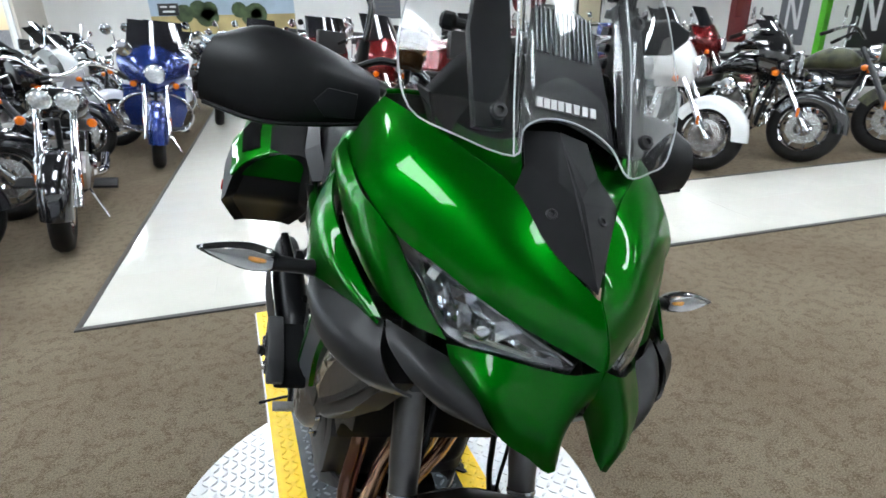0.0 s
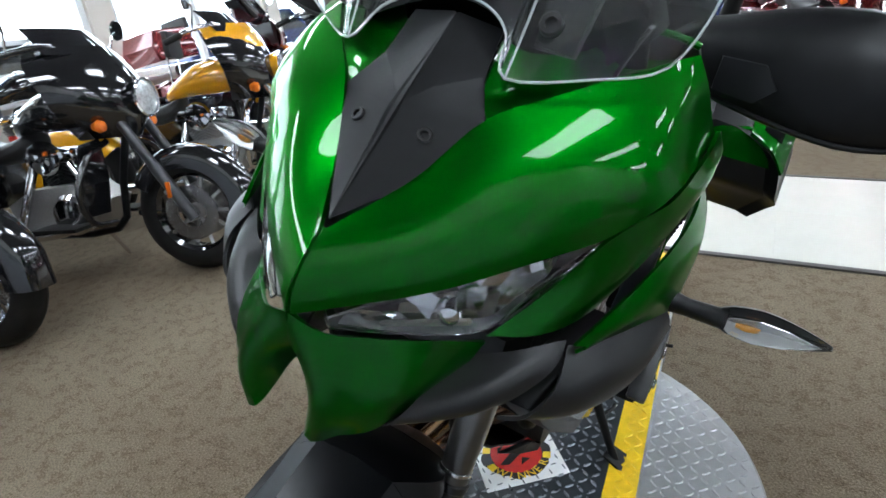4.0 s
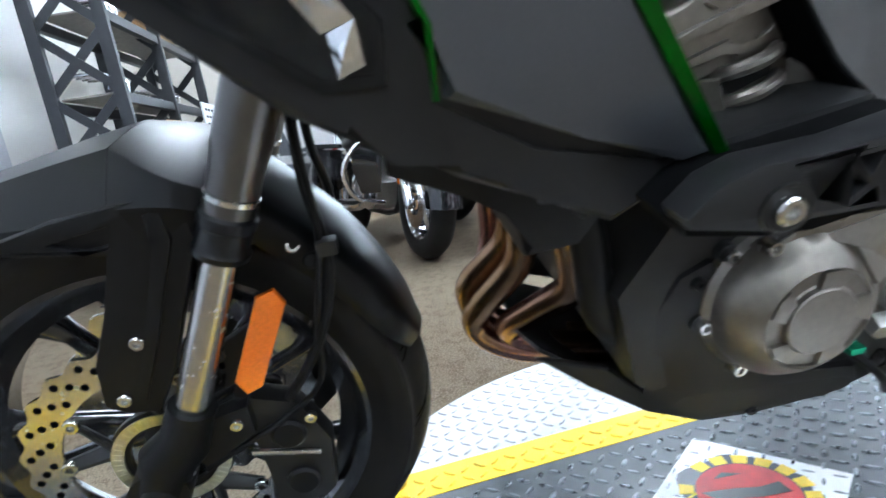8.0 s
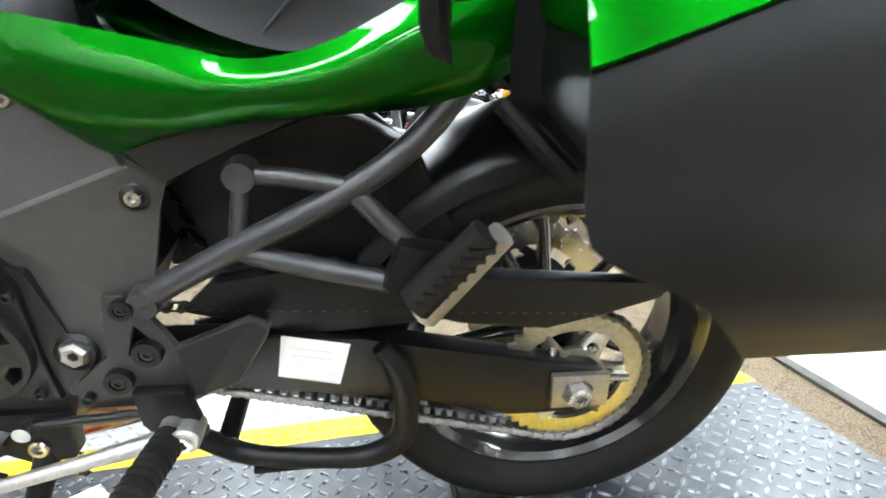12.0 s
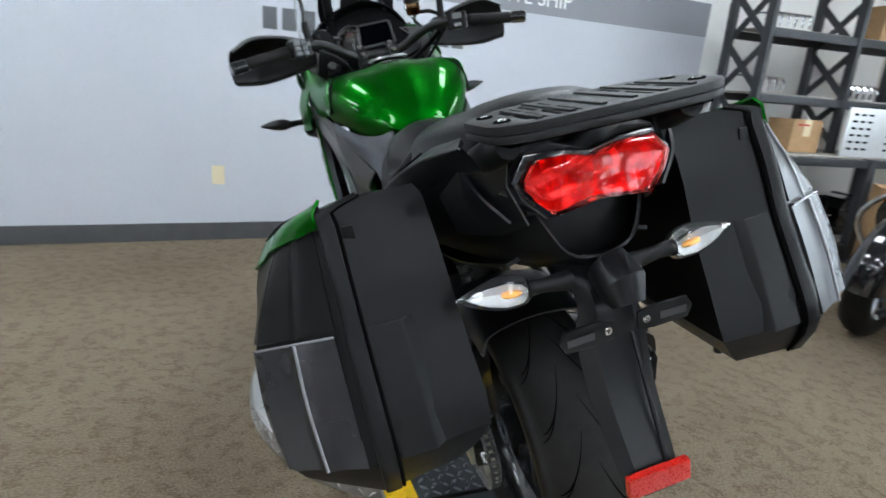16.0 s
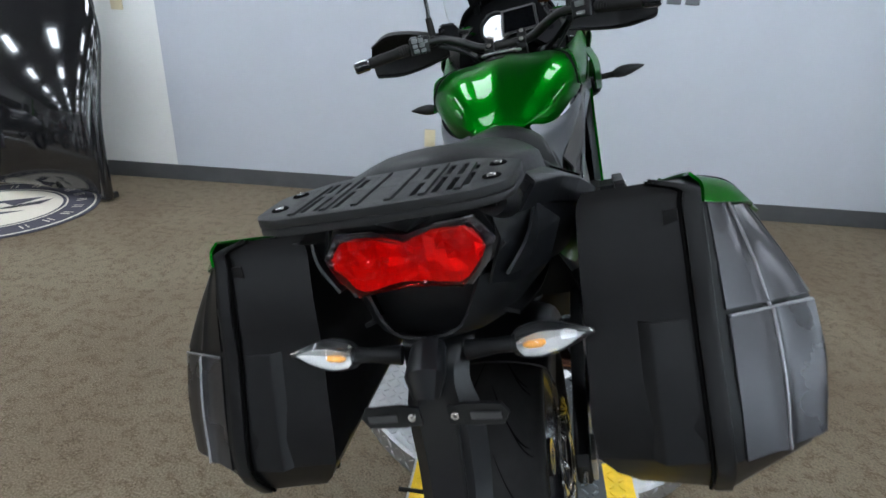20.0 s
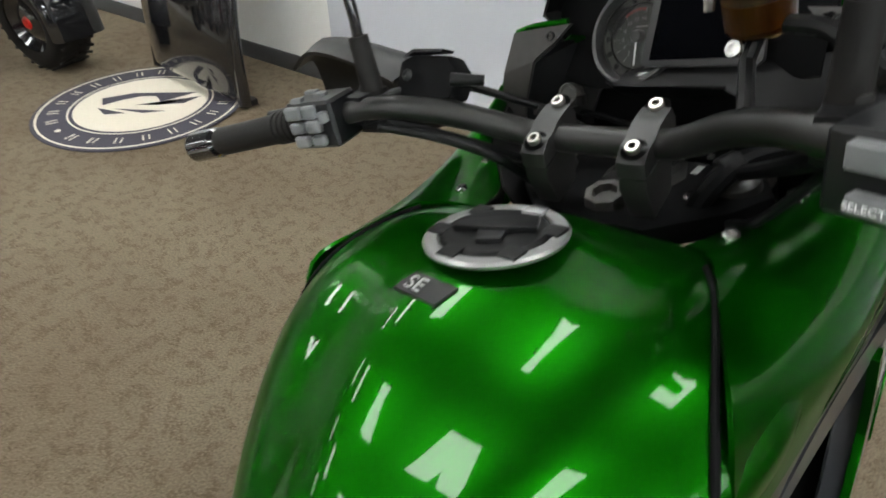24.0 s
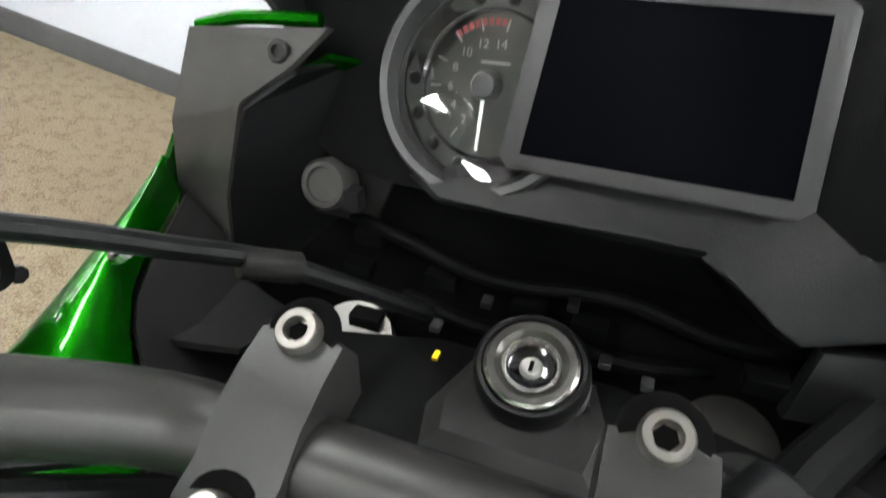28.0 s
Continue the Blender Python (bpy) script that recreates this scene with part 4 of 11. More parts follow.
# ---- front mudguard ----
# each row from the lower edge over the side crease and the shoulder to the middle
MG = [[(-0.020, 0.893, 0.576), (-0.016, 0.897, 0.581), (-0.010, 0.902, 0.584), (0, 0.906, 0.585)],
      [(-0.062, 0.872, 0.577), (-0.056, 0.868, 0.590), (-0.034, 0.865, 0.603), (0, 0.862, 0.608)],
      [(-0.086, 0.815, 0.572), (-0.084, 0.810, 0.586), (-0.048, 0.806, 0.615), (0, 0.803, 0.620)],
      [(-0.093, 0.765, 0.562), (-0.094, 0.755, 0.586), (-0.054, 0.750, 0.625), (0, 0.748, 0.629)],
      [(-0.098, 0.705, 0.553), (-0.101, 0.695, 0.593), (-0.058, 0.694, 0.633), (0, 0.692, 0.636)],
      [(-0.098, 0.655, 0.545), (-0.106, 0.640, 0.588), (-0.103, 0.638, 0.606), (0, 0.645, 0.622)],
      [(-0.076, 0.592, 0.530), (-0.080, 0.585, 0.550), (-0.070, 0.580, 0.568), (0, 0.590, 0.590)],
      [(-0.070, 0.535, 0.462), (-0.072, 0.528, 0.472), (-0.060, 0.516, 0.495), (0, 0.518, 0.518)],
      [(-0.064, 0.492, 0.392), (-0.064, 0.484, 0.400), (-0.052, 0.472, 0.416), (0, 0.468, 0.430)],
      [(-0.030, 0.468, 0.346), (-0.030, 0.462, 0.352), (-0.024, 0.454, 0.358), (0, 0.449, 0.362)]]
rows = []
for r in MG[:5]:
    rows.append(r + [(-x, y, z) for x, y, z in r[-2::-1]])
mg = part("front_mudguard", patch(rows, 0.004, 1, 4), MATTB, bk, "satin black front mudguard", 22)
rows = [r + [(-x, y, z) for x, y, z in r[-2::-1]] for r in MG[4:7]]
part("mudguard_deck", patch(rows, 0.004, 1, 4), MATTB, mg, "satin black deck behind the peak", 22)
rows = [r + [(-x, y, z) for x, y, z in r[-2::-1]] for r in MG[6:]]
part("mudguard_tail", patch([catmull(r, 3) for r in rows], 0.004, 1, 4), MATTB, mg, "satin black rear half of the mudguard", 40)
for s in (-1, 1):
    part("mudguard_bolt", bolt((0.076 * s, 0.560, 0.520), (s * 0.9, -0.3, 0.3), 0.008), STEEL, mg)
    part("mudguard_boss", cyl((0.066 * s, 0.545, 0.500), (0.082 * s, 0.545, 0.502), 0.009, sides=14, bevel=0.002), BLACK, mg)

# ---- engine ----
en = new("engine")
en.parent = bk
en["label"] = "bronze and black four-cylinder engine"
crank = prism(yz([(0.25, 0.33), (0.27, 0.44), (0.20, 0.53), (0.02, 0.56), (-0.16, 0.52), (-0.19, 0.40), (-0.14, 0.30), (0.02, 0.25), (0.18, 0.26)], -0.165), (0.33, 0, 0), 0.02)
part("crankcase", crank, ENGB, en, "black cast crankcase")
cylb = prism(yz([(0.253, 0.655), (0.147, 0.684), (0.132, 0.653), (0.090, 0.598), (0.095, 0.540), (0.175, 0.520), (0.225, 0.590)], -0.166), (0.332, 0, 0), 0.008)
part("cylinder_block", cylb, BRONZE, en, "bronze cylinder block")
hd = prism(yz([(0.256, 0.664), (0.245, 0.691), (0.214, 0.697), (0.199, 0.701), (0.172, 0.716), (0.160, 0.706), (0.145, 0.692)], -0.184), (0.368, 0, 0), 0.007, seg=3)
part("cam_cover", hd, BRONZE, en, "bronze cam cover")
part("cylinder_head", prism(yz([(0.253, 0.660), (0.146, 0.690), (0.130, 0.655), (0.226, 0.628)], -0.172), (0.344, 0, 0), 0.005), BRONZE, en)
for s in (-1, 1):
    part("cover_flange", prism(sided(yz([(0.259, 0.658), (0.259, 0.665), (0.200, 0.683), (0.143, 0.698), (0.142, 0.689), (0.198, 0.675)], -0.180), s), (0.010 * s, 0, 0), 0.0025), BRONZE, en, "raised flange of the cam cover")
    part("cover_ledge", prism(sided(yz([(0.234, 0.640), (0.234, 0.647), (0.186, 0.662), (0.176, 0.655), (0.160, 0.658), (0.150, 0.668), (0.150, 0.660), (0.160, 0.650), (0.178, 0.648), (0.188, 0.654)], -0.170), s), (0.008 * s, 0, 0), 0.002), BRONZE, en)
    part("cover_window", prism(sided(yz([(0.214, 0.692), (0.204, 0.686), (0.180, 0.695), (0.176, 0.709), (0.182, 0.709), (0.185, 0.699), (0.204, 0.692)], -0.182), s), (0.006 * s, 0, 0), 0.0015), BRONZE, en)
    for k, (ya, za, yb, zb) in enumerate(((0.190, 0.634, 0.141, 0.648), (0.184, 0.611, 0.137, 0.626), (0.178, 0.588, 0.130, 0.602), (0.172, 0.566, 0.124, 0.580))):
        rib = [(-0.166, ya, za), (-0.180, ya - 0.006, za + 0.004), (-0.187, (ya + yb) / 2, (za + zb) / 2 + 0.003), (-0.180, yb + 0.006, zb + 0.001), (-0.166, yb, zb)]
        part("water_jacket_rib", tube(sided(rib, s), 0.0062, 10, smooth=4), BRONZE, en, "polished bronze rib")
        part("rib_recess", prism(sided(yz([(ya - 0.004, za - 0.008), (yb + 0.004, zb - 0.008), (yb, zb - 0.018), (ya - 0.008, za - 0.018)], -0.1665), s), (0.004 * s, 0, 0), 0.001), ENGB, en)
    facet("jacket_web", [(-0.168, 0.223, 0.633), (-0.184, 0.196, 0.634), (-0.186, 0.178, 0.570), (-0.170, 0.200, 0.560)], [(0, 1, 2, 3)], BRONZE, 0.006, 0, en, s=s)
    facet("jacket_web", [(-0.170, 0.128, 0.655), (-0.182, 0.118, 0.640), (-0.180, 0.092, 0.590), (-0.168, 0.112, 0.575), (-0.168, 0.128, 0.610)], [(0, 1, 2, 3, 4)], BRONZE, 0.006, 0, en, s=s)
    for y, z in ((0.246, 0.668), (0.160, 0.697)):
        part("cover_bolt", bolt((0.190 * s, y, z), (s, 0, 0), 0.006), BRONZE, en)
part("ignition_coil", tube([(-0.10, 0.215, 0.71), (-0.10, 0.222, 0.755)], 0.014, 10), BLACK, en)
# round covers: alternator on the left, clutch on the right
for s in (-1, 1):
    c = V(0.155 * s, 0.103, 0.413) if s < 0 else V(0.155 * s, 0.075, 0.435)
    R = 0.074 if s < 0 else 0.092
    base = lathe([(R + 0.012, 0.0), (R + 0.012, 0.020), (R + 0.006, 0.026), (R + 0.004, 0.040), (R + 0.001, 0.046), (R - 0.010, 0.058), (R - 0.021, 0.066), (R - 0.0225, 0.0655), (R - 0.0235, 0.0625), (0.037, 0.0625), (0.0355, 0.064), (0.0345, 0.0685), (0.033, 0.0700), (0, 0.0705)], c, (s, 0, 0), 64)
    o = part("alternator_cover" if s < 0 else "clutch_cover", base, BRONZE, bk, "round bronze engine cover", 30)
    for k in range(5):
        a = 2 * math.pi * k / 5 + 0.55
        q = c + V(0.0620 * s, 0, 0)
        wedge = [q + V(0, math.cos(a + da), math.sin(a + da)) * r_ for da, r_ in ((-0.42, 0.034), (-0.30, R - 0.024), (0.05, R - 0.022), (0.30, R - 0.024), (0.16, 0.034))]
        part("raised_wedge", prism([tuple(b) for b in wedge], (0.0055 * s, 0, 0), 0.0015), BRONZE, o)
    for k in range(7):
        a = 2 * math.pi * k / 7 + 0.75
        p = c + V(0.020 * s, (R + 0.012) * math.cos(a), (R + 0.012) * math.sin(a))
        part("lug", cyl(p - V(0.02 * s, 0, 0), p, 0.010, sides=14), ENGB, o)
        part("flange_bolt", bolt(p, (s, 0, 0), 0.0075, 0.010), STEEL, o)
# starter drive cover that widens up and back from the round cover
bc = prism(yz([(0.150, 0.480), (0.110, 0.505), (0.055, 0.530), (0.024, 0.538), (-0.004, 0.532), (-0.014, 0.512), (-0.004, 0.460), (0.015, 0.410), (0.045, 0.385), (0.080, 0.430), (0.120, 0.470)], -0.198), (0.05, 0, 0), 0.009, seg=3)
part("starter_cover", bc, BRONZE, en, "bronze case cover behind the round cover")
facet("cover_wedge", [(-0.200, 0.100, 0.486), (-0.206, 0.045, 0.462), (-0.222, 0.052, 0.440), (-0.200, 0.012, 0.440), (-0.200, 0.020, 0.500), (-0.214, 0.072, 0.478)], [(0, 5, 1, 4), (1, 5, 2), (1, 2, 3), (1, 3, 4)], BRONZE, 0.010, 0.001, en)
part("cover_rim", tube([(-0.194, 0.150, 0.486), (-0.196, 0.095, 0.516), (-0.196, 0.045, 0.537), (-0.195, 0.010, 0.543), (-0.193, -0.012, 0.532), (-0.192, -0.018, 0.505)], 0.0065, 10, smooth=4), ENGB, en, "dark gasket flange")
bc = prism(yz([(0.082, 0.538), (0.040, 0.560), (0.010, 0.572), (-0.008, 0.564), (-0.012, 0.540), (0.010, 0.548), (0.050, 0.540), (0.090, 0.520)], -0.190), (0.05, 0, 0), 0.009, seg=3)
part("breather_case", bc, ALU, en, "bare cast aluminium housing above the cover")
bc = prism(yz([(0.028, 0.393), (0.012, 0.425), (-0.020, 0.430), (-0.034, 0.400), (-0.022, 0.372), (0.010, 0.360)], -0.192), (0.05, 0, 0), 0.010, seg=3)
part("oil_cover", bc, BRONZE, en)
part("oil_filler", lathe([(0, 0.020), (0.014, 0.020), (0.017, 0.016), (0.018, 0.004), (0.020, 0.0)], (-0.190, -0.004, 0.402), (-1, 0, 0), 20), ALU, en, "aluminium oil plug")
part("oil_plug", lathe([(0, 0.016), (0.012, 0.016), (0.014, 0.012), (0.014, 0.0)], (-0.192, 0.010, 0.374), (-1, 0.2, -0.4), 6), ALU, en)
bolts("flange_bolt", [(-0.200, 0.092, 0.512), (-0.200, 0.032, 0.532), (-0.196, -0.012, 0.492), (-0.196, -0.024, 0.385), (-0.196, 0.146, 0.488)], (-1, 0, 0), en, 0.0080, 0.013)
# sprocket cover: a plate with a round hub that has five notches
part("sprocket_plate", prism(yz([(-0.036, 0.490), (-0.062, 0.520), (-0.138, 0.536), (-0.152, 0.505), (-0.148, 0.413), (-0.152, 0.362), (-0.118, 0.366), (-0.086, 0.388), (-0.046, 0.396), (-0.034, 0.440)], -0.160), (-0.014, 0, 0), 0.005), SATIN, en, "black front sprocket cover")
HC = (-0.092, 0.436)
notches = []
for k in range(5):
    a = 2 * math.pi * k / 5 + 1.25
    notches.append([(HC[0] + r_ * math.cos(a + da), HC[1] + r_ * math.sin(a + da)) for r_, da in ((0.036, -0.20), (0.047, -0.30), (0.050, 0.0), (0.047, 0.30), (0.036, 0.20))])
cutplate("cover_hub", ring_yz(HC, 0.056, 40), [ring_yz(HC, 0.016, 24)] + notches, -0.172, -0.188, ENGB, 0.002, en, "notched round hub of the sprocket cover")
part("hub_dark", cyl((-0.1745, HC[0], HC[1]), (-0.1755, HC[0], HC[1]), 0.053, sides=32), HOLE, en)
part("cover_ledge", prism(yz([(-0.046, 0.500), (-0.140, 0.541), (-0.152, 0.524), (-0.148, 0.512), (-0.060, 0.490)], -0.172), (-0.020, 0, 0), 0.004), SATIN, en, "satin ledge above the hub")
part("speed_sensor", prism(yz([(-0.052, 0.515), (-0.058, 0.546), (-0.094, 0.552), (-0.100, 0.535)], -0.165), (-0.02, 0, 0), 0.004), ALU, en, "small aluminium sensor body")
part("sensor_cap", cyl((-0.170, -0.072, 0.556), (-0.186, -0.074, 0.560), 0.012, sides=16, bevel=0.002), ENGB, en)
part("frame_web", prism(yz([(-0.070, 0.585), (-0.120, 0.572), (-0.152, 0.530), (-0.156, 0.470), (-0.150, 0.360), (-0.156, 0.340), (-0.166, 0.345), (-0.166, 0.600), (-0.100, 0.610)], -0.135), (-0.012, 0, 0), 0.003), FRAME, en, "dark grey inner frame plate")
part("frame_stud", lathe([(0, 0.003), (0.006, 0.003), (0.007, 0.008), (0.011, 0.008), (0.012, 0)], (-0.147, -0.116, 0.549), (-1, 0, 0), 18), FRAME, en)
bolts("bolt", [(-0.176, -0.040, 0.478), (-0.176, -0.146, 0.500), (-0.176, -0.136, 0.376), (-0.176, -0.052, 0.405)], (-1, 0, 0), en, 0.0065, 0.006, ENGB)
for pts, r in (([(-0.150, 0.012, 0.600), (-0.170, -0.010, 0.560), (-0.172, -0.022, 0.500), (-0.165, -0.026, 0.440)], 0.0060), ([(-0.150, -0.010, 0.590), (-0.168, -0.024, 0.550), (-0.170, -0.030, 0.500), (-0.160, -0.036, 0.450)], 0.0050), ([(-0.152, -0.062, 0.590), (-0.172, -0.056, 0.560), (-0.178, -0.044, 0.520)], 0.0035), ([(-0.158, 0.020, 0.565), (-0.172, -0.020, 0.535), (-0.178, -0.050, 0.512)], 0.0030)):
    part("hose", tube(pts, r, 10, smooth=5), BLACK, en)
# loose hoses, wires and small fittings between engine and frame
random.seed(4)
for (a, b, c_, r, m_) in (((-0.15, 0.09, 0.60), (-0.17, 0.03, 0.56), (-0.16, -0.01, 0.50), 0.009, BLACK), ((-0.15, 0.06, 0.63), (-0.16, 0.00, 0.60), (-0.15, -0.03, 0.52), 0.006, BLACK), ((-0.14, 0.11, 0.62), (-0.15, 0.05, 0.66), (-0.14, -0.02, 0.63), 0.012, RUBBER), ((-0.17, 0.02, 0.33), (-0.185, -0.02, 0.29), (-0.17, -0.05, 0.25), 0.005, BLACK), ((-0.17, -0.01, 0.36), (-0.18, -0.05, 0.31), (-0.16, -0.09, 0.32), 0.004, BLACK), ((0.16, 0.09, 0.60), (0.17, 0.02, 0.57), (0.16, -0.05, 0.50), 0.010, BLACK)):
    part("hose", tube([a, b, c_], r, 10, smooth=6), m_, en)
for p in ((-0.172, 0.012, 0.585), (-0.172, -0.02, 0.53), (-0.176, -0.03, 0.30), (-0.172, -0.075, 0.315), (-0.165, 0.30, 0.545)):
    part("hose_clamp", lathe([(0.009, -0.006), (0.012, -0.006), (0.012, 0.006), (0.009, 0.006)], p, (0.3, 0.8, 0.5), 14, closed=True), ENGB, en)
part("connector", box((-0.185, 0.005, 0.325), (-0.172, 0.022, 0.333), 0.002), mat("green_connector_plastic", (0.01, 0.3, 0.15), rough=0.4), en, "small green connector")

# ---- exhaust ----
ex = new("exhaust")
ex.parent = bk
ex["label"] = "heat-tinted steel exhaust with black silencer"
for pts in ([(-0.115, 0.252, 0.60), (-0.114, 0.282, 0.555), (-0.110, 0.292, 0.50), (-0.100, 0.286, 0.46), (-0.085, 0.283, 0.414), (-0.040, 0.303, 0.368), (0.015, 0.332, 0.312), (0.032, 0.322, 0.284), (0.030, 0.28, 0.262), (0.02, 0.16, 0.236)],
            [(-0.045, 0.262, 0.60), (-0.045, 0.300, 0.56), (-0.042, 0.318, 0.49), (-0.010, 0.321, 0.415), (0.035, 0.360, 0.339), (0.055, 0.372, 0.300), (0.048, 0.350, 0.268), (0.03, 0.29, 0.25), (0.01, 0.16, 0.235)],
            [(0.045, 0.262, 0.60), (0.040, 0.300, 0.555), (0.030, 0.311, 0.475), (0.055, 0.321, 0.41), (0.085, 0.363, 0.351), (0.095, 0.370, 0.315), (0.085, 0.350, 0.272), (0.06, 0.29, 0.25), (0.03, 0.16, 0.235)],
            [(0.115, 0.252, 0.60), (0.115, 0.285, 0.56), (0.112, 0.318, 0.48), (0.118, 0.322, 0.40), (0.122, 0.335, 0.345), (0.115, 0.348, 0.300), (0.10, 0.33, 0.268), (0.07, 0.27, 0.25), (0.04, 0.16, 0.235)]):
    part("header_pipe", tube(pts, 0.0185, 18, smooth=7), HEAT, ex, "heat-tinted header pipe")
part("coolant_hose", tube([(-0.120, 0.290, 0.540), (-0.128, 0.280, 0.480), (-0.130, 0.272, 0.410), (-0.120, 0.245, 0.370)], 0.019, 14, smooth=4), BLACK, bk, "black coolant hose")
part("collector", tube([(0, 0.10, 0.228), (0, 0.0, 0.22), (0.02, -0.15, 0.225), (0.06, -0.28, 0.24), (0.14, -0.36, 0.27), (0.17, -0.43, 0.30)], [0.055, 0.06, 0.055, 0.034, 0.027, 0.027], 20, smooth=4, flat=0.7), HEAT, ex)
mrings = []
for f, sc_ in ((0.0, 0.55), (0.08, 0.82), (0.25, 1.0), (0.7, 1.05), (0.93, 1.0), (1.0, 0.9)):
    y, z, x = -0.40 - 0.43 * f, 0.285 + 0.125 * f, 0.185 + 0.035 * f
    mrings.append([(x + 0.052 * sc_ * cx, y - 0.06 * cz * 0.3, z + 0.080 * sc_ * cz) for cx, cz in ((0.2, 1.0), (0.75, 0.85), (1.0, 0.3), (1.0, -0.4), (0.7, -0.9), (0.0, -1.0), (-0.6, -0.8), (-0.85, -0.2), (-0.8, 0.5), (-0.4, 0.95))])
part("silencer", loft(mrings, 3, around=2), SATIN, ex, "satin black silencer body")
endc = V(0.220, -0.838, 0.410)
ec = lathe([(0.0, 0.0), (0.036, 0.0), (0.044, 0.006), (0.048, 0.0)], endc, (0, -1, 0.25), 8)
for v in ec.verts:
    v.co.z = endc.z + (v.co.z - endc.z) * 1.5
part("end_cap", ec, BLACK, ex)
for dz in (0.028, -0.030):
    q = endc + V(0.004, -0.004, dz)
    part("outlet", lathe([(0.014, -0.03), (0.018, -0.03), (0.020, 0.008), (0.023, 0.010), (0.024, 0.0), (0.022, -0.01)], q, (0, -1, 0.3), 24), GLOSSB, ex, "round tailpipe outlet")
    part("outlet_dark", cyl(q + V(0, 0.012, -0.002), q + V(0, 0.016, -0.003), 0.017, sides=20), HOLE, ex)
part("heat_shield", patch([[(0.262, -0.44, 0.35), (0.280, -0.60, 0.40), (0.285, -0.78, 0.455)], [(0.268, -0.44, 0.30), (0.290, -0.60, 0.345), (0.292, -0.78, 0.40)], [(0.255, -0.44, 0.25), (0.270, -0.60, 0.290), (0.275, -0.78, 0.345)]], 0.003, 4), BLACK, ex, "black heat shield")

plate("side_filler", [(-0.290, 0.600), (-0.360, 0.640), (-0.470, 0.655), (-0.560, 0.600), (-0.600, 0.505), (-0.500, 0.465), (-0.400, 0.492), (-0.320, 0.500)], -0.055, -0.100, BLACK, 0.006)
part("radiator_shroud", prism([(-0.170, 0.462, 0.660), (-0.170, 0.460, 0.600), (-0.170, 0.400, 0.572), (-0.170, 0.363, 0.556), (-0.170, 0.355, 0.507), (-0.170, 0.306, 0.509), (-0.170, 0.288, 0.530), (-0.170, 0.280, 0.620), (-0.170, 0.360, 0.720)], (0.34, 0, 0), 0.008), BLACK, bk, "black radiator shroud")
# ---- radiator ----
rd = part("radiator", box((-0.19, 0.318, 0.56), (0.19, 0.345, 0.80), 0.006), ENGB, bk, "black radiator core")
fin = finish(box((-0.17, 0.3455, -0.0012), (0.17, 0.349, 0.0012)), "fin", BLACK, smooth=False)
for k in range(28):
    o = part("fin", fin, BLACK, rd)
    o.location = (0, 0, 0.575 + k * 0.0078)

# ---- belly pan ----
for s in (-1, 1):
    bp_ = [(0.335, 0.345), (0.270, 0.348), (0.236, 0.312), (0.232, 0.360), (0.236, 0.404), (0.209, 0.453), (0.180, 0.467), (0.170, 0.440), (0.180, 0.400), (0.170, 0.360), (0.148, 0.334), (0.110, 0.322), (0.072, 0.330), (0.050, 0.305), (0.003, 0.303), (-0.018, 0.268), (-0.008, 0.251), (0.057, 0.246), (0.100, 0.243), (0.166, 0.254), (0.233, 0.290), (0.290, 0.322)]
    o = yz(bp_, -0.162)
    b = prism(sided(o, s), (0.012 * s, 0, 0), 0.003)
    for v in b.verts:        # draw the pan in towards the nose and the keel
        f = max(0.0, min(1, (v.co.y - 0.17) / 0.17))
        v.co.x *= 1 - 0.42 * f * f
        if v.co.z < 0.30:
            v.co.x *= 1 - (0.30 - v.co.z) * 2.0
    part("belly_pan", b, DGREY, bk, "dark grey plastic belly pan")
    bolts("bolt", [(0.172 * s, 0.193, 0.446), (0.152 * s, 0.000, 0.262), (0.158 * s, 0.108, 0.256)], (s, 0, 0), bk, 0.007, 0.005, BLACK)
part("belly_keel", patch([[(-0.085, 0.325, 0.338), (0, 0.335, 0.322), (0.085, 0.325, 0.338)], [(-0.125, 0.20, 0.270), (0, 0.20, 0.215), (0.125, 0.20, 0.270)], [(-0.135, 0.02, 0.248), (0, 0.02, 0.190), (0.135, 0.02, 0.248)]], 0.004, 4), DGREY, bk)

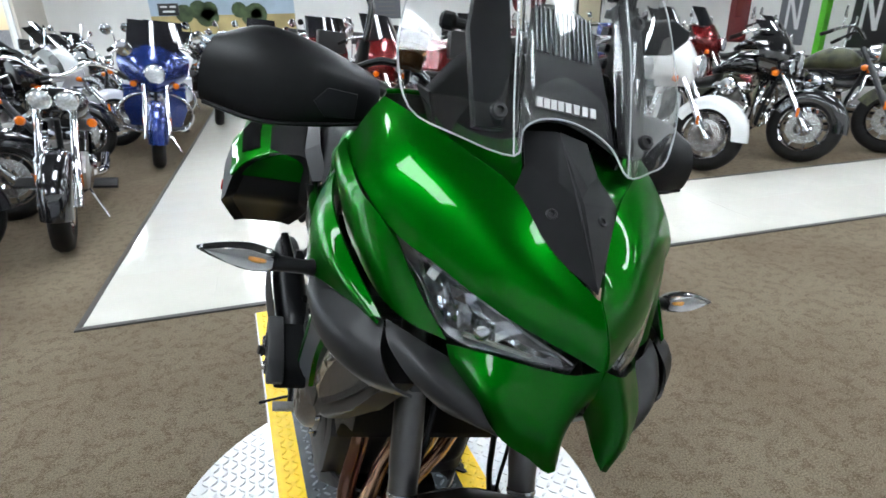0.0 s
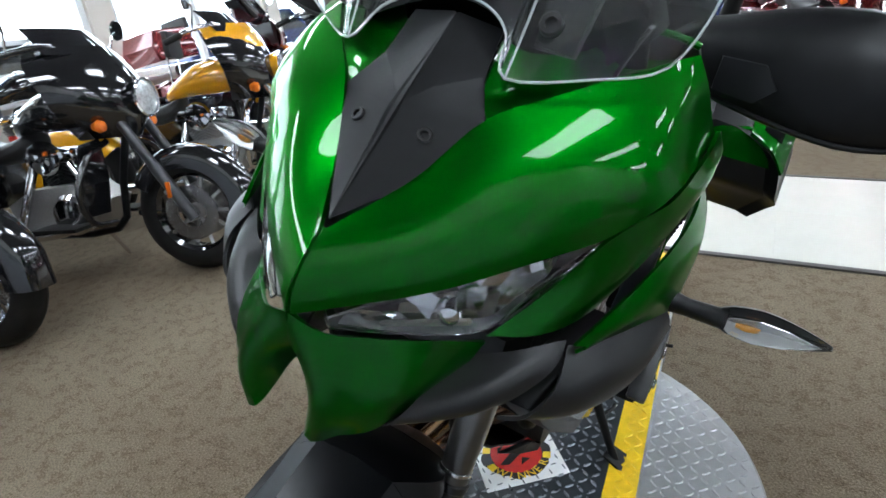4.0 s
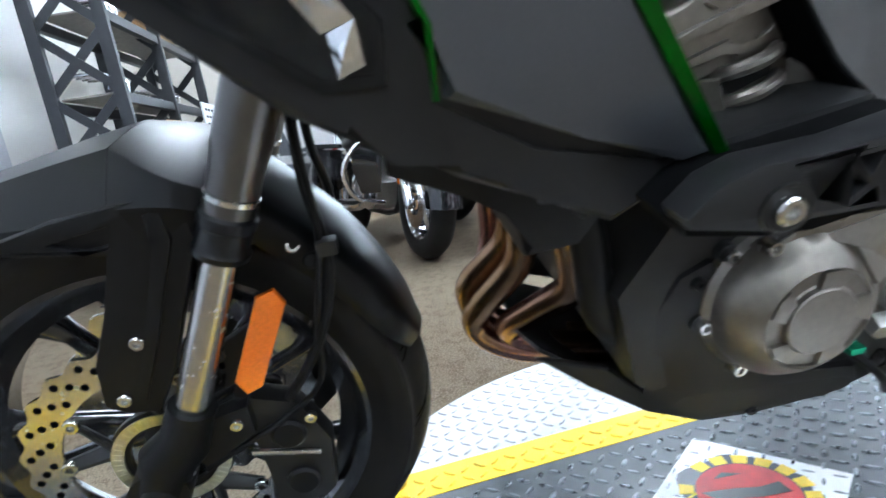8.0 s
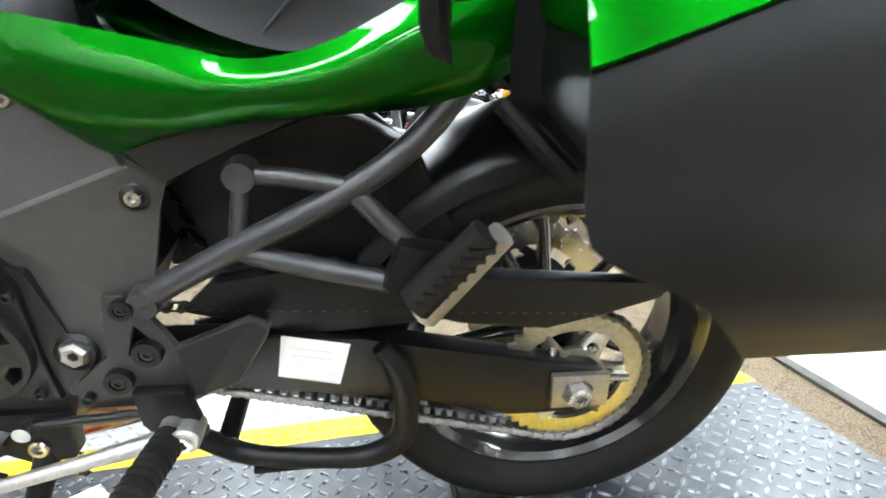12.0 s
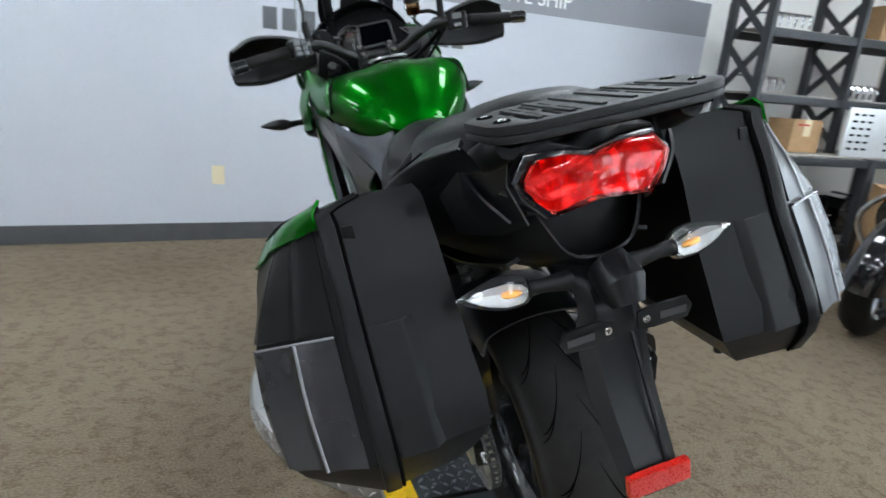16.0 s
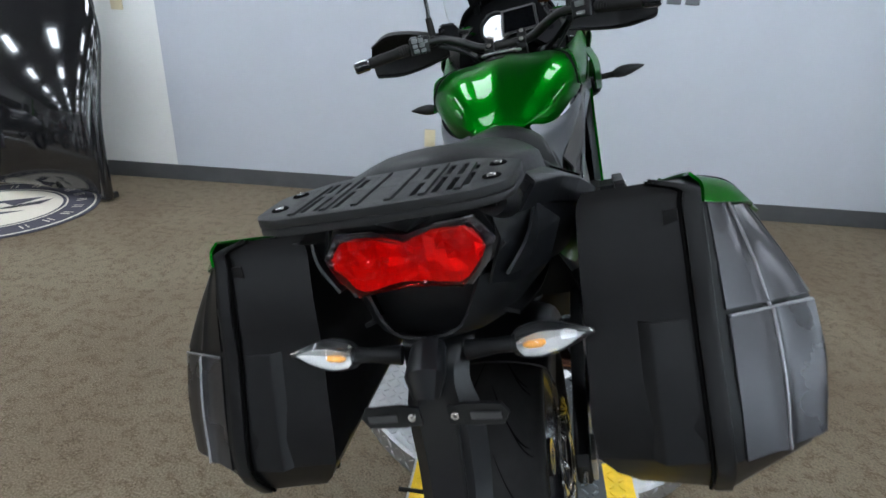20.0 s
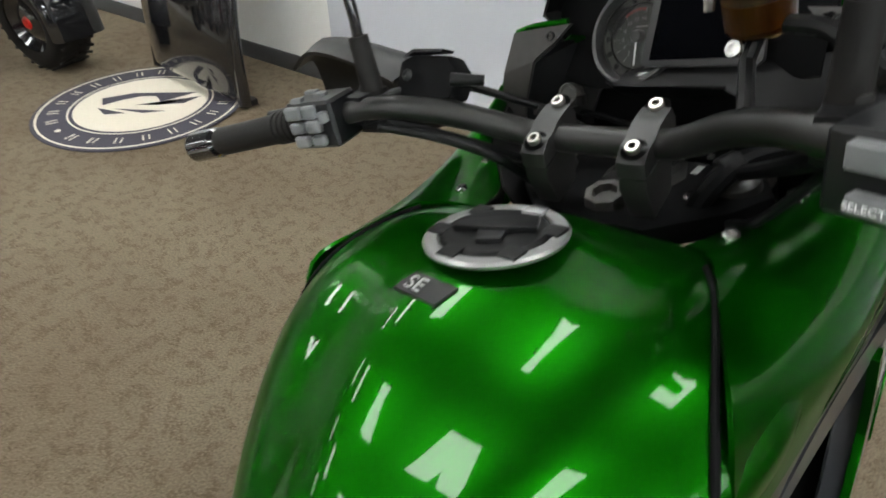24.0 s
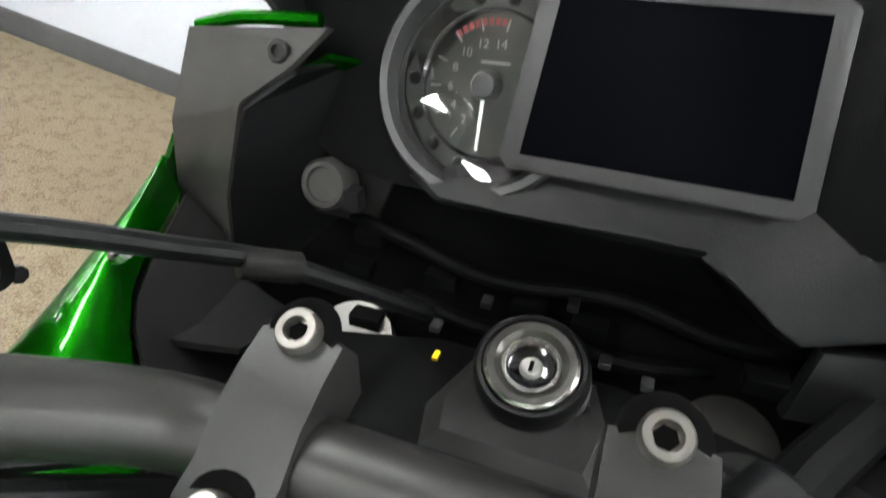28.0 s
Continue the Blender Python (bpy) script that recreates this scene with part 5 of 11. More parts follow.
# ---- crash sliders ----
for s in (-1, 1):
    cs = new("crash_slider")
    cs.parent = bk
    cs["label"] = "black plastic engine crash slider"
    # body near-black, so that the face's windows look shaded
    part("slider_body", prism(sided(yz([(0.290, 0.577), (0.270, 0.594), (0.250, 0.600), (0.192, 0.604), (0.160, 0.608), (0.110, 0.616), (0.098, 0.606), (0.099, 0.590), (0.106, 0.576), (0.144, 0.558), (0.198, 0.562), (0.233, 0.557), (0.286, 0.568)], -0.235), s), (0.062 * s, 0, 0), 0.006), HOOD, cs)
    cutplate("slider_face", [(0.296, 0.588), (0.276, 0.606), (0.252, 0.614), (0.192, 0.616), (0.160, 0.621), (0.105, 0.630), (0.093, 0.622), (0.094, 0.601), (0.103, 0.586), (0.144, 0.568), (0.170, 0.571), (0.212, 0.572), (0.233, 0.567), (0.292, 0.580)], [[(0.221, 0.607), (0.196, 0.609), (0.210, 0.592)], [(0.204, 0.588), (0.193, 0.600), (0.180, 0.589), (0.190, 0.582)], [(0.186, 0.607), (0.170, 0.608), (0.177, 0.596)]], -0.280, -0.313, DGREY, 0.005, cs, "black plastic slider face with triangular windows", s)
    part("slider_bracket", prism(sided(yz([(0.290, 0.575), (0.286, 0.598), (0.110, 0.620), (0.105, 0.598), (0.168, 0.570)], -0.236), s), (-0.07 * s, 0, 0), 0.006), ENGB, cs)
    for p in ((0.3135 * s, 0.149, 0.594), (0.3135 * s, 0.233, 0.584)):
        part("slider_cup", lathe([(0.0, 0.001), (0.0145, 0.001), (0.0150, 0.002), (0.017, 0.002), (0.017, -0.004)], p, (s, 0, 0), 20), ENGB, cs)
        part("slider_bolt", bolt(Vector(p) + V(0.001 * s, 0, 0), (s, 0, 0), 0.0095, 0.006), STEEL, cs)

# ---- frame covers and heel plates ----
for s in (-1, 1):
    fcv = facet("frame_cover", [(-0.178, -0.026, 0.653), (-0.130, -0.180, 0.703), (-0.138, -0.268, 0.630), (-0.138, -0.308, 0.596), (-0.142, -0.296, 0.567), (-0.150, -0.280, 0.508), (-0.155, -0.274, 0.483), (-0.158, -0.231, 0.476), (-0.160, -0.215, 0.409), (-0.165, -0.178, 0.358), (-0.165, -0.157, 0.362), (-0.160, -0.153, 0.419), (-0.156, -0.153, 0.475), (-0.152, -0.145, 0.521), (-0.152, -0.121, 0.553), (-0.156, -0.086, 0.567), (-0.162, -0.074, 0.580), (-0.168, -0.138, 0.574), (-0.150, -0.277, 0.618)],
        [(0, 1, 2, 18, 17, 16), (16, 17, 15), (17, 18, 2, 3, 4), (17, 4, 5, 6, 7), (17, 7, 8, 11, 12, 13, 14), (17, 14, 15), (8, 9, 10, 11)], COVER, 0.012, 0.003, s=s, label="dark grey frame spar cover", angle=14)
    facet("spar_cover", [(-0.177, -0.022, 0.644), (-0.186, 0.034, 0.617), (-0.200, 0.064, 0.604), (-0.186, 0.055, 0.588), (-0.180, 0.020, 0.566), (-0.172, -0.022, 0.578), (-0.168, -0.053, 0.584), (-0.165, -0.071, 0.584)], [(0, 1, 5, 6, 7), (1, 2, 3, 4, 5)], COVER, 0.010, 0.002, s=s, label="dark grey lower spar cover", angle=14)
    facet("spar_cover", [(-0.178, -0.019, 0.656), (-0.183, -0.002, 0.667), (-0.187, 0.042, 0.669), (-0.192, 0.102, 0.698), (-0.196, 0.150, 0.733), (-0.200, 0.200, 0.782), (-0.190, 0.036, 0.622), (-0.216, 0.079, 0.601), (-0.208, 0.116, 0.640), (-0.204, 0.148, 0.690), (-0.200, 0.185, 0.745)], [(0, 1, 2, 6), (2, 7, 6), (2, 3, 8, 7), (3, 4, 9, 8), (4, 5, 10, 9)], COVER, 0.008, 0.002, s=s, label="dark grey front spar cover", angle=14)
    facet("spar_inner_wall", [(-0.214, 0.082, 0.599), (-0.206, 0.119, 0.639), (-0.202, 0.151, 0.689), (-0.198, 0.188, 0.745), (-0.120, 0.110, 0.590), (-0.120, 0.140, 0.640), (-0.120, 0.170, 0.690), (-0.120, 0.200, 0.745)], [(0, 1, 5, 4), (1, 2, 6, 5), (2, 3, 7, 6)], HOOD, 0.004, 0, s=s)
    part("slider_arm", tube(sided([(-0.176, 0.125, 0.540), (-0.178, 0.090, 0.560), (-0.172, 0.050, 0.585), (-0.166, 0.036, 0.596)], s), [0.012, 0.0125, 0.012, 0.011], 14, smooth=3), BLACK, bk, "black slider arm")
    part("arm_boss", lathe([(0, 0.004), (0.010, 0.004), (0.011, 0.012), (0.018, 0.012), (0.020, 0.008), (0.020, -0.012)], (0.172 * s, 0.036, 0.600), (s, 0.1, 0.1), 28), BLACK, bk)
    part("arm_bolt", bolt((0.178 * s, 0.036, 0.600), (s, 0.1, 0.1), 0.008, 0.004), STEEL, bk)
    for p, r in (((0.132 * s, -0.184, 0.684), 0.014), ((0.148 * s, -0.279, 0.586), 0.013)):
        part("bolt_cup", lathe([(0.0, 0.0005), (r * 0.95, 0.0005), (r, 0.003), (r * 1.15, 0.001)], p, (s, 0, 0), 24), ENGB, fcv)
        part("frame_bolt", bolt(p, (s, 0, 0), r * 0.72, 0.008), STEEL, fcv)
    pv = (0.163 * s, -0.180, 0.418)
    part("pivot_boss", lathe([(0, 0.002), (0.018, 0.002), (0.021, 0.006), (0.024, 0.0)], pv, (s, 0, 0), 28), ENGB, fcv)
    part("pivot_nut", lathe([(0.006, 0.0), (0.006, 0.010), (0.012, 0.012), (0.016, 0.008), (0.016, 0)], pv, (s, 0, 0), 6), ALU, fcv, "aluminium swing arm pivot nut")
    h_ = cutplate("heel_plate", [(-0.228, 0.490), (-0.249, 0.490), (-0.263, 0.473), (-0.287, 0.420), (-0.371, 0.450), (-0.390, 0.438), (-0.384, 0.424), (-0.343, 0.362), (-0.257, 0.342), (-0.164, 0.347), (-0.173, 0.382), (-0.212, 0.413)], [[(-0.250, 0.452), (-0.236, 0.414), (-0.244, 0.412), (-0.262, 0.434)]], -0.162, -0.173, FRAME, 0.003, label="dark grey heel guard plate", s=s)
    facet("heel_fold", [(-0.1735, -0.286, 0.417), (-0.1735, -0.371, 0.447), (-0.1735, -0.386, 0.434), (-0.1735, -0.343, 0.366), (-0.182, -0.300, 0.360)], [(0, 1, 2, 3, 4)], DGREY, 0.004, 0, h_, s=s)
    for y, z, r in ((-0.247, 0.476, 0.012), (-0.259, 0.419, 0.016), (-0.220, 0.384, 0.016), (-0.183, 0.365, 0.006)):
        p = (0.173 * s, y, z)
        part("boss", lathe([(0, 0.004), (r * 0.5, 0.004), (r * 0.55, 0.010), (r * 0.95, 0.010), (r, 0.006), (r, 0)], p, (s, 0, 0), 22), BLACK, h_)
        part("boss_bolt", bolt((0.178 * s, y, z), (s, 0, 0), r * 0.5, 0.004), ENGB, h_)
    # rider's foot peg
    pg = new("rider_foot_peg")
    pg.parent = bk
    pg["label"] = "folding foot peg with ribbed rubber"
    pb = V(0.190 * s, -0.268, 0.318)
    pe = V(0.305 * s, -0.255, 0.330)
    part("bracket", prism(sided([(-0.175, -0.235, 0.375), (-0.175, -0.290, 0.372), (-0.175, -0.300, 0.305), (-0.175, -0.255, 0.295), (-0.175, -0.235, 0.330)], s), (0.016 * s, 0, 0), 0.004), BLACK, pg)
    part("peg_rubber", tube([pb + (pe - pb) * 0.08, pe], 0.0165, 14, flat=0.8), RUBBER, pg)
    for k in range(9):
        q = pb + (pe - pb) * (0.14 + 0.095 * k)
        part("rubber_rib", lathe([(0.015, -0.003), (0.0185, -0.002), (0.0185, 0.002), (0.015, 0.003)], q, pe - pb, 14), RUBBER, pg)
    part("peg_pivot", cyl(pb + V(-0.012 * s, 0, 0.01), pb + V(0.012 * s, 0, 0.01), 0.013), ALU, pg)
# shift lever on the left, brake pedal on the right
sl = new("shift_lever")
sl.parent = bk
sl["label"] = "aluminium gear shift lever with rubber tip"
part("lever", tube([(-0.195, -0.283, 0.318), (-0.205, -0.18, 0.300), (-0.215, -0.085, 0.285), (-0.215, -0.03, 0.285)], [0.013, 0.009, 0.008, 0.007], 12, flat=0.6), ALU, sl)
part("tip", cyl((-0.205, -0.035, 0.283), (-0.262, -0.035, 0.287), 0.012, sides=16, bevel=0.003), RUBBER, sl)
part("pivot", cyl((-0.175, -0.283, 0.318), (-0.212, -0.283, 0.318), 0.017, sides=20, bevel=0.003), ALU, sl)
part("pivot_bolt", bolt((-0.212, -0.283, 0.318), (-1, 0, 0), 0.010), STEEL, sl)
part("link_rod", cyl((-0.185, -0.275, 0.345), (-0.180, -0.10, 0.335), 0.005, sides=10), ENGB, sl)
part("link_joint", cyl((-0.176, -0.11, 0.335), (-0.195, -0.11, 0.335), 0.010, sides=12), STEEL, sl)
bp2 = new("brake_pedal")
bp2.parent = bk
bp2["label"] = "black rear brake pedal"
part("lever", tube([(0.195, -0.283, 0.318), (0.205, -0.18, 0.300), (0.215, -0.085, 0.280), (0.215, -0.04, 0.285)], [0.013, 0.009, 0.008, 0.010], 12, flat=0.6), BLACK, bp2)
part("tip", box((0.205, -0.055, 0.288), (0.262, -0.02, 0.296), 0.003), ALU, bp2)

# ---- side stand, reaching the ramp plate ----
ss = new("side_stand")
ss.parent = bk
ss["label"] = "black side stand, folded out"
part("leg", tube([(-0.150, -0.110, 0.305), (-0.175, -0.105, 0.270), (-0.300, -0.058, 0.100), (-0.322, -0.050, 0.0715)], [0.016, 0.014, 0.011, 0.012], 14), BLACK, ss)
part("bracket", prism([(-0.175, -0.150, 0.345), (-0.175, -0.060, 0.350), (-0.175, -0.065, 0.290), (-0.175, -0.095, 0.270), (-0.175, -0.140, 0.275)], (0.03, 0, 0), 0.006), BLACK, ss)
part("pivot_bolt", bolt((-0.176, -0.11, 0.300), (-1, 0, 0), 0.012, 0.008), STEEL, ss)
ft = prism([(-0.352, -0.085, 0.0662), (-0.295, -0.085, 0.0812), (-0.290, -0.03, 0.0825), (-0.347, -0.02, 0.0675)], (-0.002, 0, 0.007), 0.002)
part("foot", ft, BLACK, ss)
part("spring", tube([(-0.165 + 0.006 * math.cos(k * 1.3), -0.135 + 0.006 * math.sin(k * 1.3), 0.33 - 0.0016 * k) for k in range(60)], 0.0016, 6), STEEL, ss)
part("tang", tube([(-0.25, -0.078, 0.165), (-0.268, -0.125, 0.160), (-0.272, -0.150, 0.158)], 0.005, 8, smooth=4), BLACK, ss)

# ---- swing arm, chain, hugger ----
sw = new("swing_arm")
sw.parent = bk
sw["label"] = "black box-section swing arm"
for s in (-1, 1):
    o = [(-0.200, 0.420), (-0.357, 0.407), (-0.483, 0.392), (-0.700, 0.335), (-0.778, 0.318), (-0.793, 0.300), (-0.789, 0.252), (-0.765, 0.244), (-0.663, 0.248), (-0.518, 0.300), (-0.351, 0.333), (-0.200, 0.360)]
    part("arm", prism(sided(yz(o, -0.148), s), (-0.032 * s, 0, 0), 0.010, seg=3), SATIN, sw)
    ad = [(-0.790, 0.262), (-0.790, 0.314), (-0.715, 0.318), (-0.715, 0.266)]
    part("chain_adjuster", prism(sided(yz(ad, -0.149), s), (0.010 * s, 0, 0), 0.003), ALU, sw, "aluminium chain adjuster block")
    part("axle_nut", lathe([(0.006, 0.012), (0.008, 0.016), (0.012, 0.016), (0.0165, 0.013), (0.0165, 0), (0.022, 0), (0.022, -0.002)], (0.159 * s, -0.749, 0.289), (s, 0, 0), 6), STEEL, sw)
    part("adjuster_bolt", cyl((0.135 * s, -0.79, 0.289), (0.135 * s, -0.825, 0.285), 0.005, sides=8), STEEL, sw)
part("cross_brace", box((-0.12, -0.40, 0.345), (0.12, -0.35, 0.405), 0.012), SATIN, sw)
lb = prism([(-0.1495, -0.393, 0.408), (-0.1495, -0.470, 0.388), (-0.1495, -0.452, 0.330), (-0.1495, -0.381, 0.350)], (-0.0006, 0, 0), 0)
part("label", lb, LETW, sw, "white paper label with faint lines")
for k in range(5):
    z = 0.392 - k * 0.011
    part("label_bar", prism([(-0.1503, -0.400, z), (-0.1503, -0.448, z - 0.012), (-0.1503, -0.448, z - 0.015), (-0.1503, -0.400, z - 0.003)], (-0.0003, 0, 0), 0), mat("pale_grey_print", (0.68, 0.68, 0.68)) if k == 0 else bpy.data.materials["pale_grey_print"], sw)
hg = [(-0.288, 0.440), (-0.326, 0.475), (-0.402, 0.483), (-0.642, 0.455), (-0.867, 0.428), (-0.850, 0.408), (-0.780, 0.392), (-0.709, 0.376), (-0.600, 0.395), (-0.560, 0.412), (-0.429, 0.391), (-0.35, 0.42)]
plate("chain_guard", hg, -0.112, -0.137, SATIN, 0.007, label="satin black chain guard")
rows = []
for a in (70, 95, 120, 145, 165):
    r = 0.335
    y, z = RA.y - r * math.cos(radians(180 - a)), RA.z + r * math.sin(radians(a))
    y = RA.y + r * math.cos(radians(180 - a + 0)) * 1
    rows.append([(-0.115, y, z - 0.05), (-0.095, y, z - 0.012), (0, y, z + 0.004), (0.095, y, z - 0.012), (0.115, y, z - 0.05)])
part("rear_hugger", patch(rows, 0.004, 4), SATIN, bk, "satin black rear hugger")
spk = ring_plate((0, RA.y, RA.z), 0.074, 0.100, -0.128, -0.121, 42, 0.004, 168)
for k in range(6):
    a = 2 * math.pi * k / 6
    p0, p1 = V(-0.1245, RA.y + 0.040 * math.cos(a), RA.z + 0.040 * math.sin(a)), V(-0.1245, RA.y + 0.078 * math.cos(a), RA.z + 0.078 * math.sin(a))
    part("sprocket_arm", tube([p0, p1], [0.018, 0.010], 8, flat=0.25), GOLD, rw)
part("sprocket_hub", ring_plate((0, RA.y, RA.z), 0.034, 0.046, -0.128, -0.121, 0, 0, 60), GOLD, rw)
part("rear_sprocket", spk, GOLD, rw, "gold-plated rear sprocket")
for k in range(6):
    a = 2 * math.pi * k / 6
    part("sprocket_bolt", bolt((-0.128, RA.y + 0.052 * math.cos(a), RA.z + 0.052 * math.sin(a)), (-1, 0, 0), 0.008, 0.006), STEEL, rw)
# chain: links round both sprockets
ch = new("drive_chain")
ch.parent = bk
ch["label"] = "steel drive chain"
S0, r0, S1, r1 = V(-0.1245, -0.085, 0.428), 0.034, V(-0.1245, RA.y, RA.z), 0.102
dv = (S1 - S0)
L = dv.length
al = math.atan2(dv.z, dv.y)
be = math.asin((r1 - r0) / L)
pts = []
for i in range(13):
    a = al + math.pi / 2 + be + 0 - (math.pi - 2 * be * -1 * -1) * 0
for i in range(15):
    a = al - (math.pi / 2 + be) + (math.pi + 2 * be) * i / 14
    pts.append(S1 + V(0, math.cos(a), math.sin(a)) * r1)
for i in range(9):
    a = al + (math.pi / 2 + be) + (math.pi - 2 * be) * i / 8
    pts.append(S0 + V(0, math.cos(a), math.sin(a)) * r0)
loop = pts + [pts[0]]
tot = sum((loop[i + 1] - loop[i]).length for i in range(len(loop) - 1))
step, acc, seg = 0.0159, 0.0, 0
link_a = bmesh.new()
for x in (-0.0085, 0.0085):
    tube([(x, -0.0075, 0), (x, 0, 0), (x, 0.0075, 0)], [0.0065, 0.0045, 0.0065], 8, link_a, flat=0.2)
cyl((-0.0085, 0.008, 0), (0.0085, 0.008, 0), 0.0045, sides=8, bm=link_a)
link = finish(link_a, "link", bpy.data.materials["brushed_steel"])
link.materials[0] = mat("oiled_chain_steel", (0.16, 0.155, 0.15), rough=0.35, metal=0.9, vary=0.2)
d_acc = 0.0
for i in range(len(loop) - 1):
    a, b = loop[i], loop[i + 1]
    ln = (b - a).length
    while d_acc < ln:
        p = a + (b - a) * (d_acc / ln)
        o = part("link", link, None, ch)
        t_ = (b - a).normalized()
        o.matrix_local = Matrix.Translation(p) @ Matrix.Rotation(math.atan2(t_.z, t_.y), 4, "X")
        d_acc += step
    d_acc -= ln

# ---- subframe tubes and pillion pegs ----
for s in (-1, 1):
    sf = new("rear_subframe")
    sf.parent = bk
    sf["label"] = "grey tubular peg subframe"
    for pts, r in (([(-0.166, -0.262, 0.478), (-0.171, -0.36, 0.528), (-0.171, -0.489, 0.588), (-0.165, -0.56, 0.635), (-0.150, -0.62, 0.700), (-0.14, -0.66, 0.75)], 0.0135), ([(-0.155, -0.384, 0.606), (-0.168, -0.44, 0.602), (-0.171, -0.492, 0.590)], 0.0095), ([(-0.155, -0.386, 0.606), (-0.168, -0.372, 0.535)], 0.0090), ([(-0.171, -0.375, 0.533), (-0.175, -0.40, 0.522), (-0.195, -0.548, 0.487)], 0.0115), ([(-0.171, -0.489, 0.588), (-0.19, -0.556, 0.520)], 0.0105)):
        part("tube", tube(sided(pts, s), r, 14, smooth=4), TUBE, sf)
    for p in ((-0.168, -0.268, 0.478), (-0.158, -0.386, 0.606)):
        q = sided([p], s)[0]
        part("tube_boss", lathe([(0.0, 0.010), (0.009, 0.010), (0.015, 0.012), (0.017, 0.006), (0.017, -0.012)], q, (s, 0, 0), 20), TUBE, sf)
    pp_ = new("pillion_foot_peg")
    pp_.parent = bk
    pp_["label"] = "folded pillion peg, black rubber on aluminium"
    a, b = V(0.215 * s, -0.552, 0.470), V(0.252 * s, -0.625, 0.570)
    part("peg", tube([a, a + (b - a) * 0.3, b], [0.020, 0.018, 0.013], 12, flat=0.7), ALU, pp_)
    u = (b - a)
    part("peg_rubber", tube([a + V(0.004 * s, 0.016, 0.004) + u * 0.12, b + V(0.004 * s, 0.016, 0.004)], [0.020, 0.015], 10, flat=0.6), RUBBER, pp_)
    for k in range(7):
        q = a + u * (0.2 + 0.11 * k) + V(0.016 * s, 0.010, 0.004)
        part("rubber_rib", box(q - V(0.004, 0.012, 0.003), q + V(0.004, 0.012, 0.003), 0.0015), RUBBER, pp_)
    part("peg_mount", prism(sided([(-0.185, -0.535, 0.545), (-0.185, -0.515, 0.500), (-0.185, -0.540, 0.462), (-0.185, -0.580, 0.470), (-0.185, -0.590, 0.530)], s), (0.03 * s, 0, 0), 0.005), BLACK, pp_)
# main stand folded under the swing arm
ms = new("main_stand")
ms.parent = bk
ms["label"] = "black main stand folded up under the swing arm"
for s in (-1, 1):
    part("leg", tube([(0.10 * s, -0.20, 0.262), (0.145 * s, -0.29, 0.246), (0.165 * s, -0.345, 0.240), (0.165 * s, -0.418, 0.226), (0.165 * s, -0.478, 0.222), (0.165 * s, -0.521, 0.249), (0.165 * s, -0.530, 0.316), (0.165 * s, -0.523, 0.359), (0.165 * s, -0.504, 0.392)], [0.014, 0.014, 0.013, 0.013, 0.014, 0.016, 0.016, 0.014, 0.010], 14, smooth=4), BLACK, ms, "bent stand leg")
    part("rest_plate", box((0.150 * s - 0.012, -0.46, 0.204), (0.150 * s + 0.012, -0.33, 0.214), 0.003), BLACK, ms)
part("cross_bar", cyl((-0.145, -0.30, 0.245), (0.145, -0.30, 0.245), 0.013), BLACK, ms)
# rear shock and inner parts that close the view through the machine
part("rear_shock", tube([(0.0, -0.28, 0.62), (0.0, -0.33, 0.40)], 0.035, 16), ENGB, bk)
part("shock_spring", tube([(0.045 * math.cos(k * 0.5), -0.28 - 0.0006 * k + 0.045 * math.sin(k * 0.5) * 0.9, 0.61 - 0.0024 * k) for k in range(80)], 0.006, 6), BLACK, bk)
part("airbox", box((-0.12, -0.16, 0.60), (0.12, 0.25, 0.86), 0.03), ENGB, bk)
part("inner_fender", patch([[(-0.115, -0.36, 0.62), (0, -0.36, 0.64), (0.115, -0.36, 0.62)], [(-0.12, -0.55, 0.68), (0, -0.55, 0.71), (0.12, -0.55, 0.68)], [(-0.12, -0.85, 0.74), (0, -0.85, 0.78), (0.12, -0.85, 0.74)], [(-0.11, -1.06, 0.80), (0, -1.06, 0.83), (0.11, -1.06, 0.80)]], 0.006, 4), BLACK, bk)

